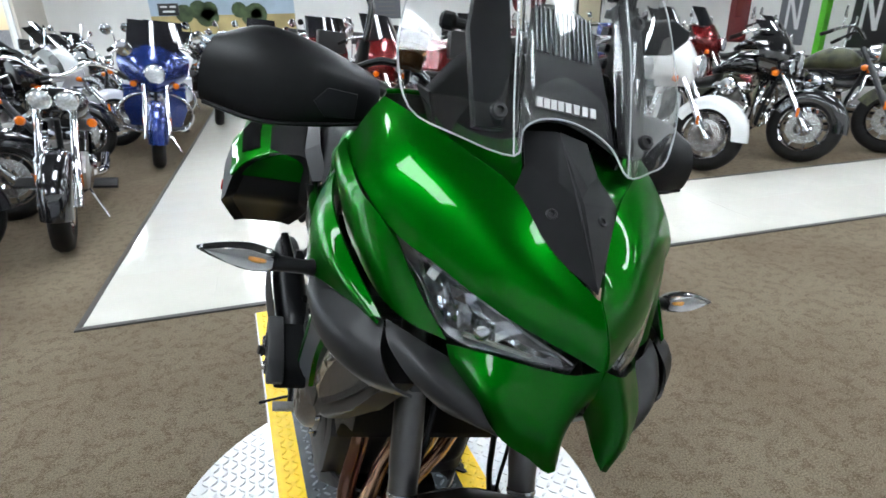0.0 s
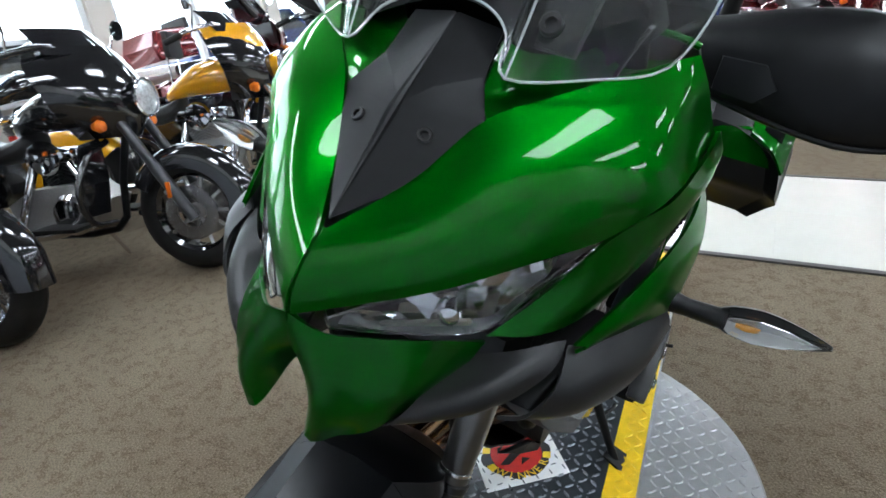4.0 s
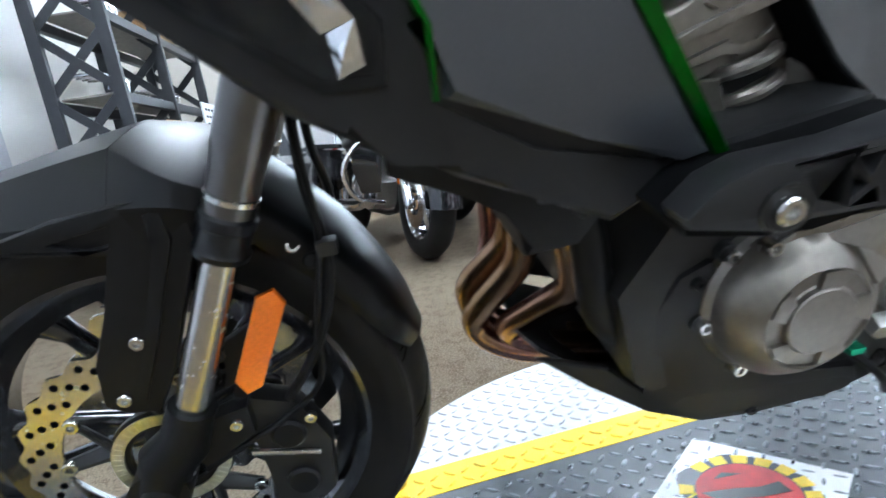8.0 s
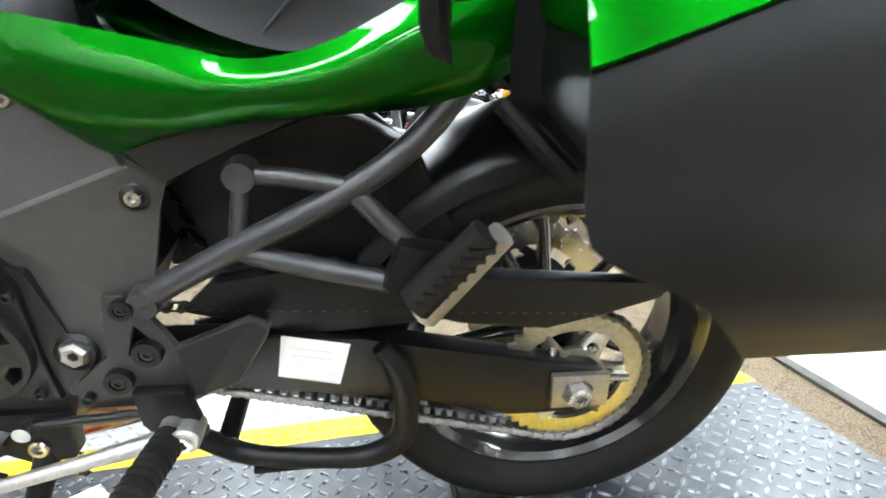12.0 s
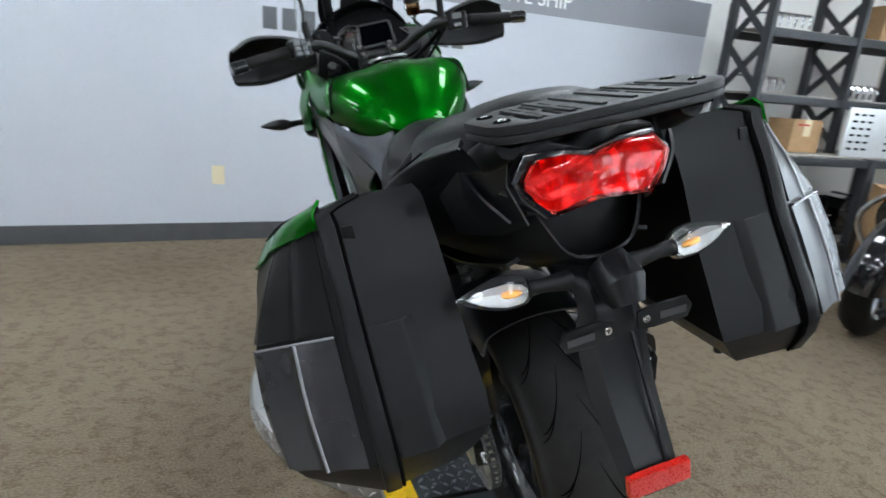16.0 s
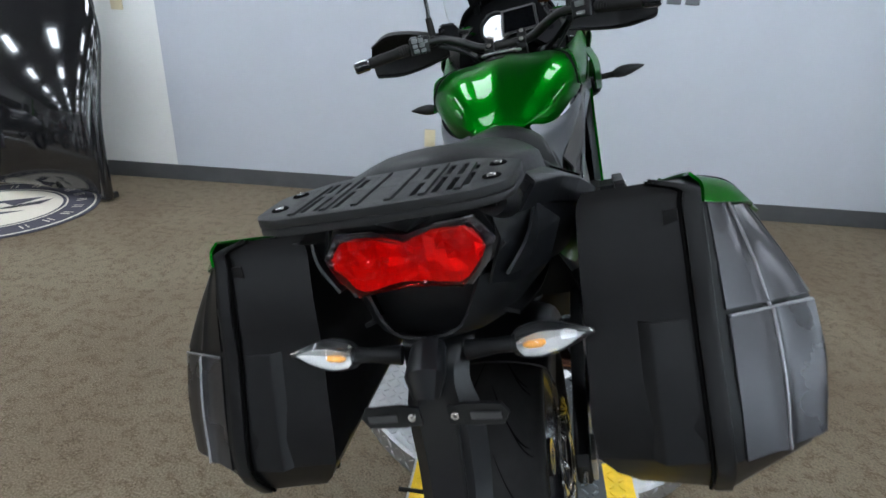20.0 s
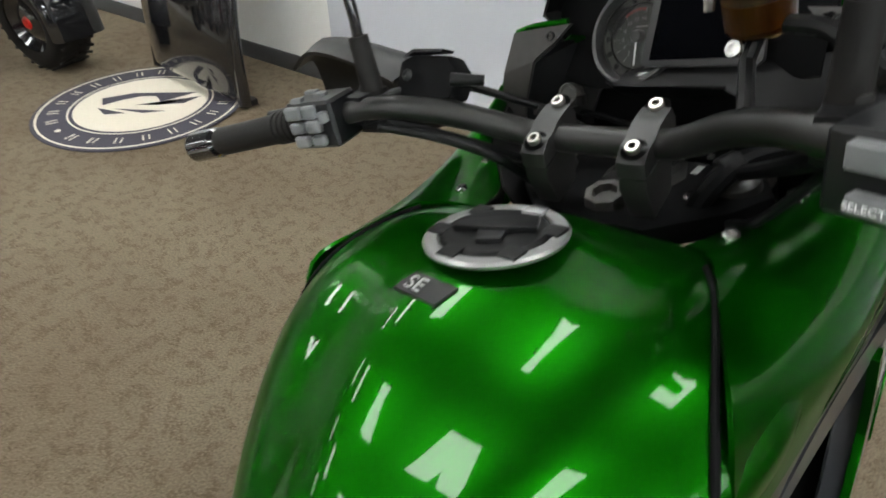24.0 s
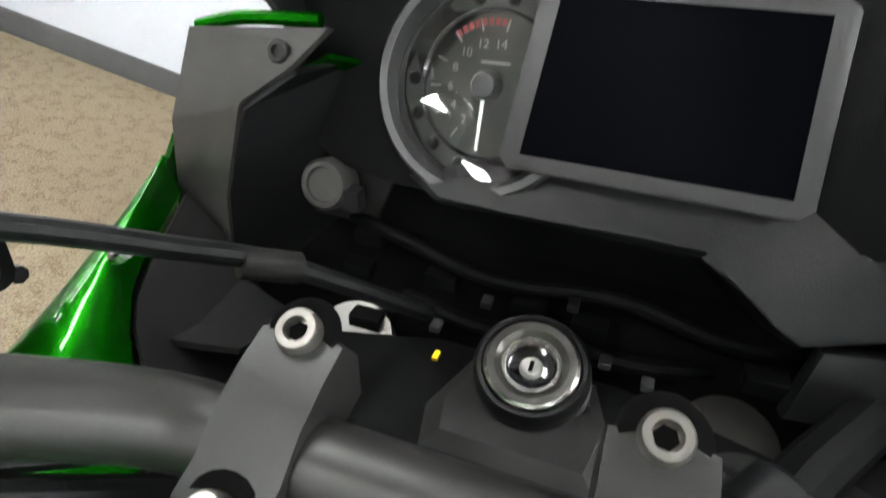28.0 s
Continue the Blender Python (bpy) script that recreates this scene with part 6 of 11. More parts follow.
# ---- bodywork ----
REFL = mat("grey_reflector_housing", (0.13, 0.13, 0.135), rough=0.28, metal=0.3, vary=0.25, scale=22)
HCHR = mat("lamp_chrome", (0.50, 0.51, 0.52), rough=0.07, metal=1.0, vary=0.1, scale=60)
LAMPAMB = mat("pale_amber_bulb", (0.80, 0.36, 0.08), rough=0.2, coat=0.5, vary=0.15, scale=200)
for s in (-1, 1):
    sd = "left" if s < 0 else "right"
    # big green nose shell between the screen and the headlight
    skin("nose_shell", [
        [(-0.0005, 0.765, 1.018), (-0.042, 0.692, 1.052), (-0.078, 0.634, 1.104), (-0.125, 0.580, 1.128), (-0.175, 0.515, 1.150), (-0.217, 0.441, 1.166)],
        [(-0.0005, 0.790, 0.995), (-0.068, 0.722, 1.025), (-0.120, 0.660, 1.062), (-0.166, 0.602, 1.092), (-0.206, 0.530, 1.122), (-0.234, 0.438, 1.138)],
        [(-0.0005, 0.805, 0.973), (-0.083, 0.735, 0.994), (-0.148, 0.663, 1.024), (-0.194, 0.609, 1.050), (-0.230, 0.545, 1.086), (-0.246, 0.437, 1.112)],
        [(-0.0005, 0.808, 0.956), (-0.095, 0.729, 0.978), (-0.165, 0.655, 1.004), (-0.206, 0.604, 1.020), (-0.246, 0.550, 1.058), (-0.257, 0.440, 1.091)]], GREEN, 0.004, 5, s=s, label="candy green nose panel")
    # second green layer under it, running back from the headlight
    skin("green_side_strip", [
        [(-0.207, 0.603, 1.017), (-0.228, 0.575, 1.036), (-0.247, 0.548, 1.054), (-0.259, 0.490, 1.082), (-0.261, 0.445, 1.098)],
        [(-0.188, 0.626, 0.988), (-0.222, 0.592, 1.005), (-0.250, 0.548, 1.028), (-0.268, 0.490, 1.054), (-0.271, 0.440, 1.071)],
        [(-0.164, 0.650, 0.950), (-0.206, 0.620, 0.965), (-0.238, 0.568, 0.985), (-0.257, 0.497, 1.015), (-0.262, 0.440, 1.034)],
        [(-0.135, 0.682, 0.913), (-0.178, 0.658, 0.922), (-0.212, 0.605, 0.938), (-0.242, 0.505, 0.975), (-0.246, 0.445, 0.990)]], GREEN, 0.004, 4, s=s, label="candy green strip beside the headlight")
    skin("screen_base", [
        [(-0.079, 0.633, 1.101), (-0.125, 0.579, 1.125), (-0.175, 0.514, 1.147), (-0.215, 0.441, 1.163)],
        [(-0.058, 0.603, 1.122), (-0.095, 0.558, 1.116), (-0.135, 0.508, 1.128), (-0.168, 0.448, 1.152)],
        [(-0.051, 0.558, 1.160), (-0.072, 0.528, 1.148), (-0.105, 0.490, 1.150), (-0.138, 0.446, 1.166)]], GREEN, 0.003, 4, s=s, label="candy green shelf under the screen")
    # headlight: lens over a dark housing with reflector blades
    hl = new("headlight")
    hl.parent = bk
    hl["label"] = "slanted clear headlight with chrome reflectors"
    part("lens", patch([sided(r, s) for r in [
        [(-0.026, 0.795, 0.954), (-0.095, 0.728, 0.976), (-0.165, 0.655, 1.002), (-0.205, 0.603, 1.017)],
        [(-0.030, 0.797, 0.950), (-0.093, 0.742, 0.955), (-0.155, 0.672, 0.964), (-0.190, 0.624, 0.993)],
        [(-0.034, 0.793, 0.946), (-0.085, 0.746, 0.934), (-0.134, 0.679, 0.920), (-0.172, 0.640, 0.970)]]], 0.002, 4, flip=s > 0), CLEAR, hl, "clear lens").visible_shadow = False
    part("housing", patch([sided(r, s) for r in [
        [(-0.026, 0.790, 0.952), (-0.090, 0.710, 0.974), (-0.160, 0.635, 1.000), (-0.202, 0.598, 1.015)],
        [(-0.030, 0.770, 0.946), (-0.085, 0.670, 0.950), (-0.140, 0.610, 0.965), (-0.185, 0.600, 0.985)],
        [(-0.034, 0.786, 0.944), (-0.085, 0.738, 0.929), (-0.132, 0.672, 0.915), (-0.168, 0.636, 0.966)]]], 0.002, 4, flip=s > 0), REFL, hl, "grey lamp housing")
    LR = [[V(-0.034, 0.790, 0.950), V(-0.095, 0.728, 0.972), V(-0.165, 0.655, 0.998), V(-0.200, 0.606, 1.012)],
          [V(-0.040, 0.784, 0.945), V(-0.087, 0.738, 0.937), V(-0.135, 0.676, 0.926), V(-0.171, 0.637, 0.971)]]
    random.seed(31)
    fb = bmesh.new()
    net = []
    for k in range(14):
        f = k / 13 * 2.999
        i = int(f)
        a, b = LR[0][i].lerp(LR[0][i + 1], f - i), LR[1][i].lerp(LR[1][i + 1], f - i)
        net.append([fb.verts.new(sided([tuple(a.lerp(b, g) + V(0.50, -0.84, 0.02) * (0.008 + (random.uniform(0.004, 0.030) if 0 < g < 1 else 0.0)))], s)[0]) for g in (0, 0.25, 0.5, 0.78, 1)])
    for c0, c1 in zip(net, net[1:]):
        for i in range(4):
            fb.faces.new((c0[i], c1[i], c1[i + 1]))
            fb.faces.new((c0[i], c1[i + 1], c0[i + 1]))
    part("reflector", fb, HCHR, hl, "faceted chrome reflector", smooth=False)
    part("bulb", lathe([(0, 0.02), (0.010, 0.014), (0.012, 0), (0.012, -0.01)], sided([(-0.100, 0.700, 0.942)], s)[0], (-0.4 * -s, 0.9, 0), 16), CHROME, hl)
    part("position_light", prism([sided([p], s)[0] for p in ((-0.118, 0.694, 0.931), (-0.120, 0.692, 0.926), (-0.062, 0.758, 0.938), (-0.060, 0.760, 0.942))], (0, -0.006, 0), 0), ALU, hl)
    # beak below the headlights with its two fangs
    skin("beak", [
        [(-0.0005, 0.808, 0.958), (-0.030, 0.801, 0.945), (-0.060, 0.776, 0.937), (-0.092, 0.746, 0.930), (-0.136, 0.690, 0.914)],
        [(-0.0005, 0.806, 0.925), (-0.040, 0.815, 0.905), (-0.066, 0.800, 0.885), (-0.100, 0.765, 0.892), (-0.128, 0.702, 0.895)],
        [(-0.012, 0.790, 0.890), (-0.040, 0.822, 0.868), (-0.064, 0.806, 0.862), (-0.092, 0.778, 0.868), (-0.122, 0.712, 0.884)],
        [(-0.022, 0.785, 0.878), (-0.032, 0.822, 0.836), (-0.055, 0.808, 0.842), (-0.082, 0.790, 0.851), (-0.112, 0.725, 0.872)]], GREEN, 0.004, 4, s=s, label="candy green beak with pointed fang")
    skin("chin_fill", [[(-0.001, 0.766, 0.945), (-0.02, 0.770, 0.900), (-0.024, 0.778, 0.880)], [(-0.001, 0.730, 0.90), (-0.04, 0.735, 0.86), (-0.06, 0.740, 0.85)], [(-0.001, 0.66, 0.85), (-0.06, 0.66, 0.84), (-0.12, 0.66, 0.85)]], BLACK, 0.003, 3, s=s)
    # dark cheek behind the beak (front) and under the blade (rear)
    skin("front_cheek", [
        [(-0.205, 0.640, 0.916), (-0.165, 0.680, 0.908), (-0.128, 0.698, 0.895), (-0.112, 0.726, 0.886)],
        [(-0.205, 0.668, 0.898), (-0.172, 0.712, 0.895), (-0.140, 0.740, 0.885), (-0.106, 0.766, 0.872)],
        [(-0.186, 0.702, 0.878), (-0.160, 0.735, 0.870), (-0.128, 0.762, 0.862), (-0.092, 0.785, 0.853)],
        [(-0.166, 0.718, 0.862), (-0.140, 0.735, 0.848), (-0.110, 0.750, 0.842), (-0.080, 0.775, 0.842)]], DGREY, 0.004, 4, s=s, label="dark grey plastic cheek")
    skin("rear_cheek", [
        [(-0.280, 0.492, 0.905), (-0.262, 0.560, 0.912), (-0.236, 0.618, 0.918), (-0.208, 0.646, 0.914)],
        [(-0.292, 0.510, 0.888), (-0.282, 0.580, 0.890), (-0.252, 0.645, 0.890), (-0.214, 0.680, 0.888)],
        [(-0.280, 0.540, 0.858), (-0.270, 0.600, 0.852), (-0.240, 0.660, 0.852), (-0.200, 0.705, 0.860)],
        [(-0.252, 0.560, 0.842), (-0.240, 0.610, 0.832), (-0.215, 0.660, 0.830), (-0.175, 0.715, 0.850)]], DGREY, 0.004, 4, s=s, label="dark grey plastic cheek")
    # green blade with the maker's mark as a plain bar
    skin("side_blade", [
        [(-0.213, 0.652, 0.922), (-0.250, 0.560, 0.968), (-0.268, 0.482, 1.006), (-0.262, 0.400, 1.030), (-0.240, 0.300, 1.035)],
        [(-0.222, 0.642, 0.918), (-0.264, 0.560, 0.945), (-0.284, 0.480, 0.965), (-0.284, 0.400, 0.975), (-0.262, 0.300, 0.985)],
        [(-0.216, 0.650, 0.916), (-0.260, 0.560, 0.916), (-0.284, 0.490, 0.905), (-0.284, 0.410, 0.890), (-0.265, 0.315, 0.900)]], GREEN, 0.004, 5, s=s, label="candy green side blade")
    for k in range(7):
        y0 = 0.455 - k * 0.021
        part("mark_bar", prism(sided([(-0.2875, y0, 0.926), (-0.2875, y0 - 0.013, 0.924), (-0.2865, y0 - 0.016, 0.952), (-0.2865, y0 - 0.003, 0.954)], s), (0.0008 * s, 0, 0), 0), TITAN, bk)
    # grey side panel with a green border
    pan = [(0.432, 0.735), (0.416, 0.705), (0.418, 0.668), (0.330, 0.628), (0.262, 0.600), (0.240, 0.604), (0.300, 0.705), (0.332, 0.770), (0.325, 0.850), (0.300, 0.905), (0.410, 0.890), (0.485, 0.868), (0.470, 0.80)]
    plate("grey_side_panel", pan, -0.222, -0.250, TITAN, 0.006, s=s, label="satin grey fairing side panel")
    for q in ([(0.300, 0.708), (0.240, 0.602), (0.230, 0.603), (0.289, 0.712), (0.318, 0.775), (0.330, 0.770)], [(0.436, 0.745), (0.4215, 0.712), (0.4235, 0.668), (0.4265, 0.668), (0.4245, 0.712), (0.439, 0.745), (0.470, 0.783), (0.467, 0.786)], [(0.318, 0.775), (0.332, 0.775), (0.322, 0.860), (0.296, 0.910), (0.280, 0.905), (0.308, 0.850)]):
        plate("green_border", q, -0.244, -0.2525, GREEN, 0.001, s=s)
    # numeral mark on the panel
    base = (Matrix.Translation((-0.2508, 0.440, 0.796)) @ pose(0, 0, 0, 90, 0, -90) if s < 0 else Matrix.Translation((0.2508, 0.330, 0.796)) @ pose(0, 0, 0, 90, 0, 90)) @ pose(0, 0, 0, 0, 0, 5)
    for k, digit in enumerate("1000"):
        me = text_mesh(digit, 0.052, 0.0004, SILVER)
        me.transform(Matrix(((1, 0.32, 0, 0.0295 * k), (0, 1, 0, 0), (0, 0, 1, 0), (0, 0, 0, 1))))
        part("numeral", me, SILVER, bk, "silver model numeral").matrix_local = base
    plate("dark_stripe", [(0.448, 0.775), (0.30, 0.730), (0.312, 0.752), (0.455, 0.800)], -0.249, -0.2508, DGREY, 0, s=s)
    # fog lamp set into the dark lower cowl
    cow = [(0.690, 0.854), (0.600, 0.864), (0.555, 0.862), (0.500, 0.868), (0.470, 0.800), (0.440, 0.745), (0.424, 0.715), (0.422, 0.668), (0.345, 0.634), (0.276, 0.604), (0.240, 0.602), (0.255, 0.580), (0.305, 0.556), (0.360, 0.585), (0.414, 0.611), (0.450, 0.637), (0.483, 0.650), (0.515, 0.670), (0.605, 0.752), (0.645, 0.800)]
    cb = prism(sided(yz(cow, -0.190), s), (0.044 * s, 0, 0), 0.010, seg=3)
    for v in cb.verts:        # drawn in towards the nose
        f = max(0.0, v.co.y - 0.52) / 0.17
        v.co.x *= 1 - 0.16 * f
    part("lower_cowl", cb, DGREY, bk, "dark grey lower fairing cowl")
    facet("cowl_crease", [(-0.2355, 0.423, 0.664), (-0.242, 0.363, 0.624), (-0.2355, 0.274, 0.600), (-0.2355, 0.258, 0.584), (-0.2355, 0.306, 0.563), (-0.2355, 0.412, 0.617)], [(0, 1, 5), (1, 2, 3, 4), (1, 4, 5)], DGREY, 0.004, 0.001, s=s)
    fg = new("fog_lamp")
    fg.parent = bk
    fg["label"] = "clear fog lamp in the lower cowl"
    LA = [(-0.206, 0.668, 0.842), (-0.238, 0.550, 0.846), (-0.242, 0.449, 0.716), (-0.238, 0.452, 0.680), (-0.236, 0.490, 0.680), (-0.228, 0.560, 0.735), (-0.216, 0.615, 0.788)]
    LI = [(-0.212, 0.650, 0.836), (-0.2395, 0.552, 0.839), (-0.2435, 0.456, 0.716), (-0.2395, 0.458, 0.688), (-0.2375, 0.488, 0.689), (-0.2300, 0.556, 0.741), (-0.2190, 0.608, 0.790)]
    facet("bezel", LA, [(0, 1, 2, 3, 4, 5, 6)], BLACK, 0.004, 0, fg, "black lamp housing", s=s)
    facet("lens", [(x - 0.006, y, z) for x, y, z in LI], [(0, 1, 5, 6), (1, 2, 3, 4, 5)], FOGCOV, 0.0015, 0, fg, "clear fog lamp cover", s=s).visible_shadow = False
    mid = [V(-0.2425, 0.560, 0.836), V(-0.2425, 0.520, 0.798), V(-0.2455, 0.490, 0.760), V(-0.2460, 0.464, 0.720), V(-0.2440, 0.462, 0.694)]
    for k in range(4):
        a, b = mid[k], mid[k + 1]
        w_ = V(0.004, 0.026 - 0.003 * k, -0.006)
        m_ = a.lerp(b, 0.5) + w_ * 0.6 + V(-0.004, 0, 0)
        facet("reflector", [tuple(a), tuple(b), tuple(b + w_), tuple(a + w_), tuple(m_)], [(0, 1, 4), (1, 2, 4), (2, 3, 4), (3, 0, 4)], CHROME, 0.001, 0, fg, "faceted chrome reflector", s=s, angle=5)
    part("lamp_edge", tube(sided([(-0.207, 0.667, 0.845), (-0.240, 0.550, 0.849)], s), 0.0018, 6), ALU, fg)
    # front turn signal
    ts = new("turn_signal")
    ts.parent = bk
    ts["label"] = "black stalk turn signal with clear lens"
    part("stalk", tube(sided([(-0.262, 0.500, 0.918), (-0.300, 0.499, 0.916), (-0.342, 0.497, 0.917)], s), [0.016, 0.0105, 0.012], 14), BLACK, ts)
    leaf = ((-0.332, 0.010, 0.010), (-0.345, 0.017, 0.015), (-0.372, 0.021, 0.018), (-0.402, 0.016, 0.014), (-0.428, 0.008, 0.008), (-0.442, 0.002, 0.003))
    for nm, sg, m_, k_, lab in (("lens", 1, CLEAR, 0.94, "clear lens"), ("shell", -1, SATIN, 1.0, "black lamp shell")):
        rr = []
        for x, h_, w_ in leaf:
            z = 0.918 + (-(x + 0.335)) * 0.10
            rr.append([(x if s < 0 else -x, 0.497 + sg * (0.0004 + w_ * a * k_), z + h_ * b * k_) for a, b in ((0, 1), (0.6, 0.80), (1, 0.25), (1, -0.25), (0.6, -0.80), (0, -1))])
        o = part(nm, loft(rr, 2), m_, ts, lab, 30)
        o.visible_shadow = sg < 0
    part("bulb", tube(sided([(-0.352, 0.503, 0.920), (-0.362, 0.504, 0.921), (-0.370, 0.503, 0.922), (-0.375, 0.502, 0.923)], s), [0.0015, 0.0034, 0.0030, 0.0012], 12), LAMPAMB, ts, "amber bulb")
    BOWL = ((-0.338, 0.000, 0.918), (-0.348, 0.010, 0.930), (-0.348, 0.010, 0.908), (-0.372, 0.012, 0.937), (-0.370, 0.003, 0.921), (-0.372, 0.012, 0.908), (-0.400, 0.010, 0.936), (-0.396, 0.002, 0.924), (-0.400, 0.010, 0.914), (-0.432, 0.003, 0.927))
    facet("reflector", [(x, 0.4985 + d, z) for x, d, z in BOWL], [(0, 1, 4), (0, 4, 2), (1, 3, 4), (2, 4, 5), (3, 6, 7), (3, 7, 4), (4, 7, 8), (4, 8, 5), (6, 9, 7), (7, 9, 8)], SILVER, 0.0006, 0, ts, "bright faceted reflector", s=s, angle=5)

part("nose_ridge", tube([(0, 0.762, 1.018), (0, 0.787, 0.995), (0, 0.801, 0.975), (0, 0.804, 0.955), (0, 0.802, 0.925)], 0.0045, 8, smooth=4), GREEN, bk)

# ---- V panel in front of the screen ----
for s in (-1, 1):
    facet("v_panel", [(0, 0.758, 1.026), (-0.043, 0.692, 1.049), (-0.078, 0.636, 1.101), (-0.056, 0.602, 1.132), (-0.050, 0.560, 1.170), (0, 0.565, 1.178), (0, 0.668, 1.106), (-0.022, 0.640, 1.122)], [(0, 1, 2, 6), (2, 3, 7, 6), (3, 4, 5, 7), (5, 6, 7)], BLACK, 0.004, 0.002, s=s, label="satin black V panel under the screen")
    bolts("panel_bolt", [(0.036 * s, 0.669, 1.087)], (0.25 * s, 0.72, 0.65), bk, 0.0075, 0.005, ENGB)
# ---- wind screen ----
ws_ = new("windscreen")
ws_.parent = bk
ws_["label"] = "clear acrylic windscreen on black brackets"
grid = [
    [(-0.205, 0.540, 1.167), (-0.150, 0.583, 1.150), (-0.085, 0.626, 1.143), (-0.068, 0.596, 1.172), (-0.040, 0.575, 1.188), (0, 0.566, 1.194)],
    [(-0.226, 0.505, 1.230), (-0.155, 0.556, 1.215), (-0.088, 0.592, 1.205), (-0.068, 0.566, 1.225), (-0.040, 0.550, 1.235), (0, 0.542, 1.240)],
    [(-0.220, 0.470, 1.300), (-0.150, 0.515, 1.295), (-0.088, 0.545, 1.290), (-0.066, 0.522, 1.300), (-0.040, 0.508, 1.305), (0, 0.502, 1.308)],
    [(-0.195, 0.418, 1.400), (-0.140, 0.450, 1.400), (-0.085, 0.472, 1.400), (-0.062, 0.455, 1.402), (-0.038, 0.446, 1.404), (0, 0.442, 1.405)],
    [(-0.135, 0.372, 1.485), (-0.105, 0.382, 1.500), (-0.070, 0.388, 1.512), (-0.050, 0.380, 1.518), (-0.030, 0.374, 1.520), (0, 0.372, 1.522)]]
full = [r + [(-x, y, z) for x, y, z in r[-2::-1]] for r in grid]
part("screen", patch(full, 0.004, 4, flip=True), CLEAR, ws_, "clear acrylic screen", 50).visible_shadow = False
for s in (-1, 1):
    part("bracket", prism(sided([(-0.128, 0.584, 1.165), (-0.094, 0.594, 1.168), (-0.086, 0.545, 1.255), (-0.088, 0.468, 1.365), (-0.128, 0.460, 1.370), (-0.140, 0.510, 1.280)], s), (0, -0.016, -0.006), 0.004), BLACK, ws_, "black screen bracket")
    for p in ((0.110 * s, 0.603, 1.190), (0.111 * s, 0.496, 1.343)):
        part("bolt", bolt(p, (0, 0.85, 0.5), 0.011, 0.006), ENGB, ws_)
    part("adjust_rail", prism(sided([(-0.122, 0.478, 1.22), (-0.100, 0.478, 1.22), (-0.098, 0.440, 1.39), (-0.120, 0.440, 1.39)], s), (0, 0.02, 0.003), 0.003), BLACK, ws_, "slotted black adjuster rail")
    for k in range(6):
        z = 1.25 + 0.024 * k
        part("rail_tooth", box((0.094 * s - 0.004, 0.455 - 0.2 * (z - 1.25), z), (0.094 * s + 0.004, 0.475 - 0.2 * (z - 1.25), z + 0.012), 0.001), BLACK, ws_)
    if s < 0:
        continue
    kb = V(0.140, 0.452, 1.285)
    part("knob", lathe([(0, 0.024), (0.009, 0.024), (0.013, 0.019), (0.013, 0.005), (0.008, 0.0), (0.006, -0.03)], kb, (s * 0.9, -0.4, 0), 10), BLACK, ws_, "black adjuster knob")
# pale opaque tubes paint the light caught in the screen's edges and folds
EDGEC = mat("screen_glint_grey", (0.45, 0.47, 0.47), rough=0.15, coat=0.5, vary=0.05)
rim_pts = [p for p in full[0]] + [r[-1] for r in full[1:-1]] + full[-1][::-1] + [r[0] for r in full[-2:0:-1]]
part("screen_edge", tube(rim_pts, 0.0014, 6, smooth=4, closed=True), EDGEC, ws_, "polished screen edge, pale for its glint")
for s in (-1, 1):
    part("screen_fold", tube(sided([r[2] for r in grid[:-1]], s), 0.0012, 6, smooth=4), EDGEC, ws_)
# dark plate behind the screen, with a striped top and a bar where the maker's name stands
cpl = patch([[(-0.078, 0.592, 1.164), (-0.040, 0.566, 1.182), (0, 0.558, 1.190), (0.040, 0.566, 1.182), (0.078, 0.592, 1.164)], [(-0.068, 0.562, 1.216), (-0.038, 0.546, 1.226), (0, 0.540, 1.230), (0.038, 0.546, 1.226), (0.068, 0.562, 1.216)], [(-0.060, 0.520, 1.272), (-0.035, 0.510, 1.282), (0, 0.505, 1.286), (0.035, 0.510, 1.282), (0.060, 0.520, 1.272)], [(-0.050, 0.478, 1.325), (-0.030, 0.472, 1.336), (0, 0.468, 1.340), (0.030, 0.472, 1.336), (0.050, 0.478, 1.325)]], 0.004, 3, flip=True)
cp = part("centre_plate", cpl, DGREY, bk, "dark plate behind the screen")
for k in range(13):
    x = -0.046 + 0.0074 * k
    part("stripe", prism([(x, 0.520 - 0.05 * abs(x), 1.272), (x + 0.0022, 0.520 - 0.05 * abs(x), 1.272), (x + 0.0022, 0.478 - 0.05 * abs(x), 1.330), (x, 0.478 - 0.05 * abs(x), 1.330)], (0, 0.003, 0.002), 0), TITAN, cp)
for k in range(8):
    x = -0.046 + k * 0.0118
    dy = abs(x + 0.0045) * 0.18
    part("mark_bar", prism([(x, 0.560 + dy, 1.203), (x + 0.009, 0.560 + dy, 1.203), (x + 0.009, 0.553 + dy, 1.215), (x, 0.553 + dy, 1.215)], (0, 0.003, 0.002), 0), SILVER, cp)

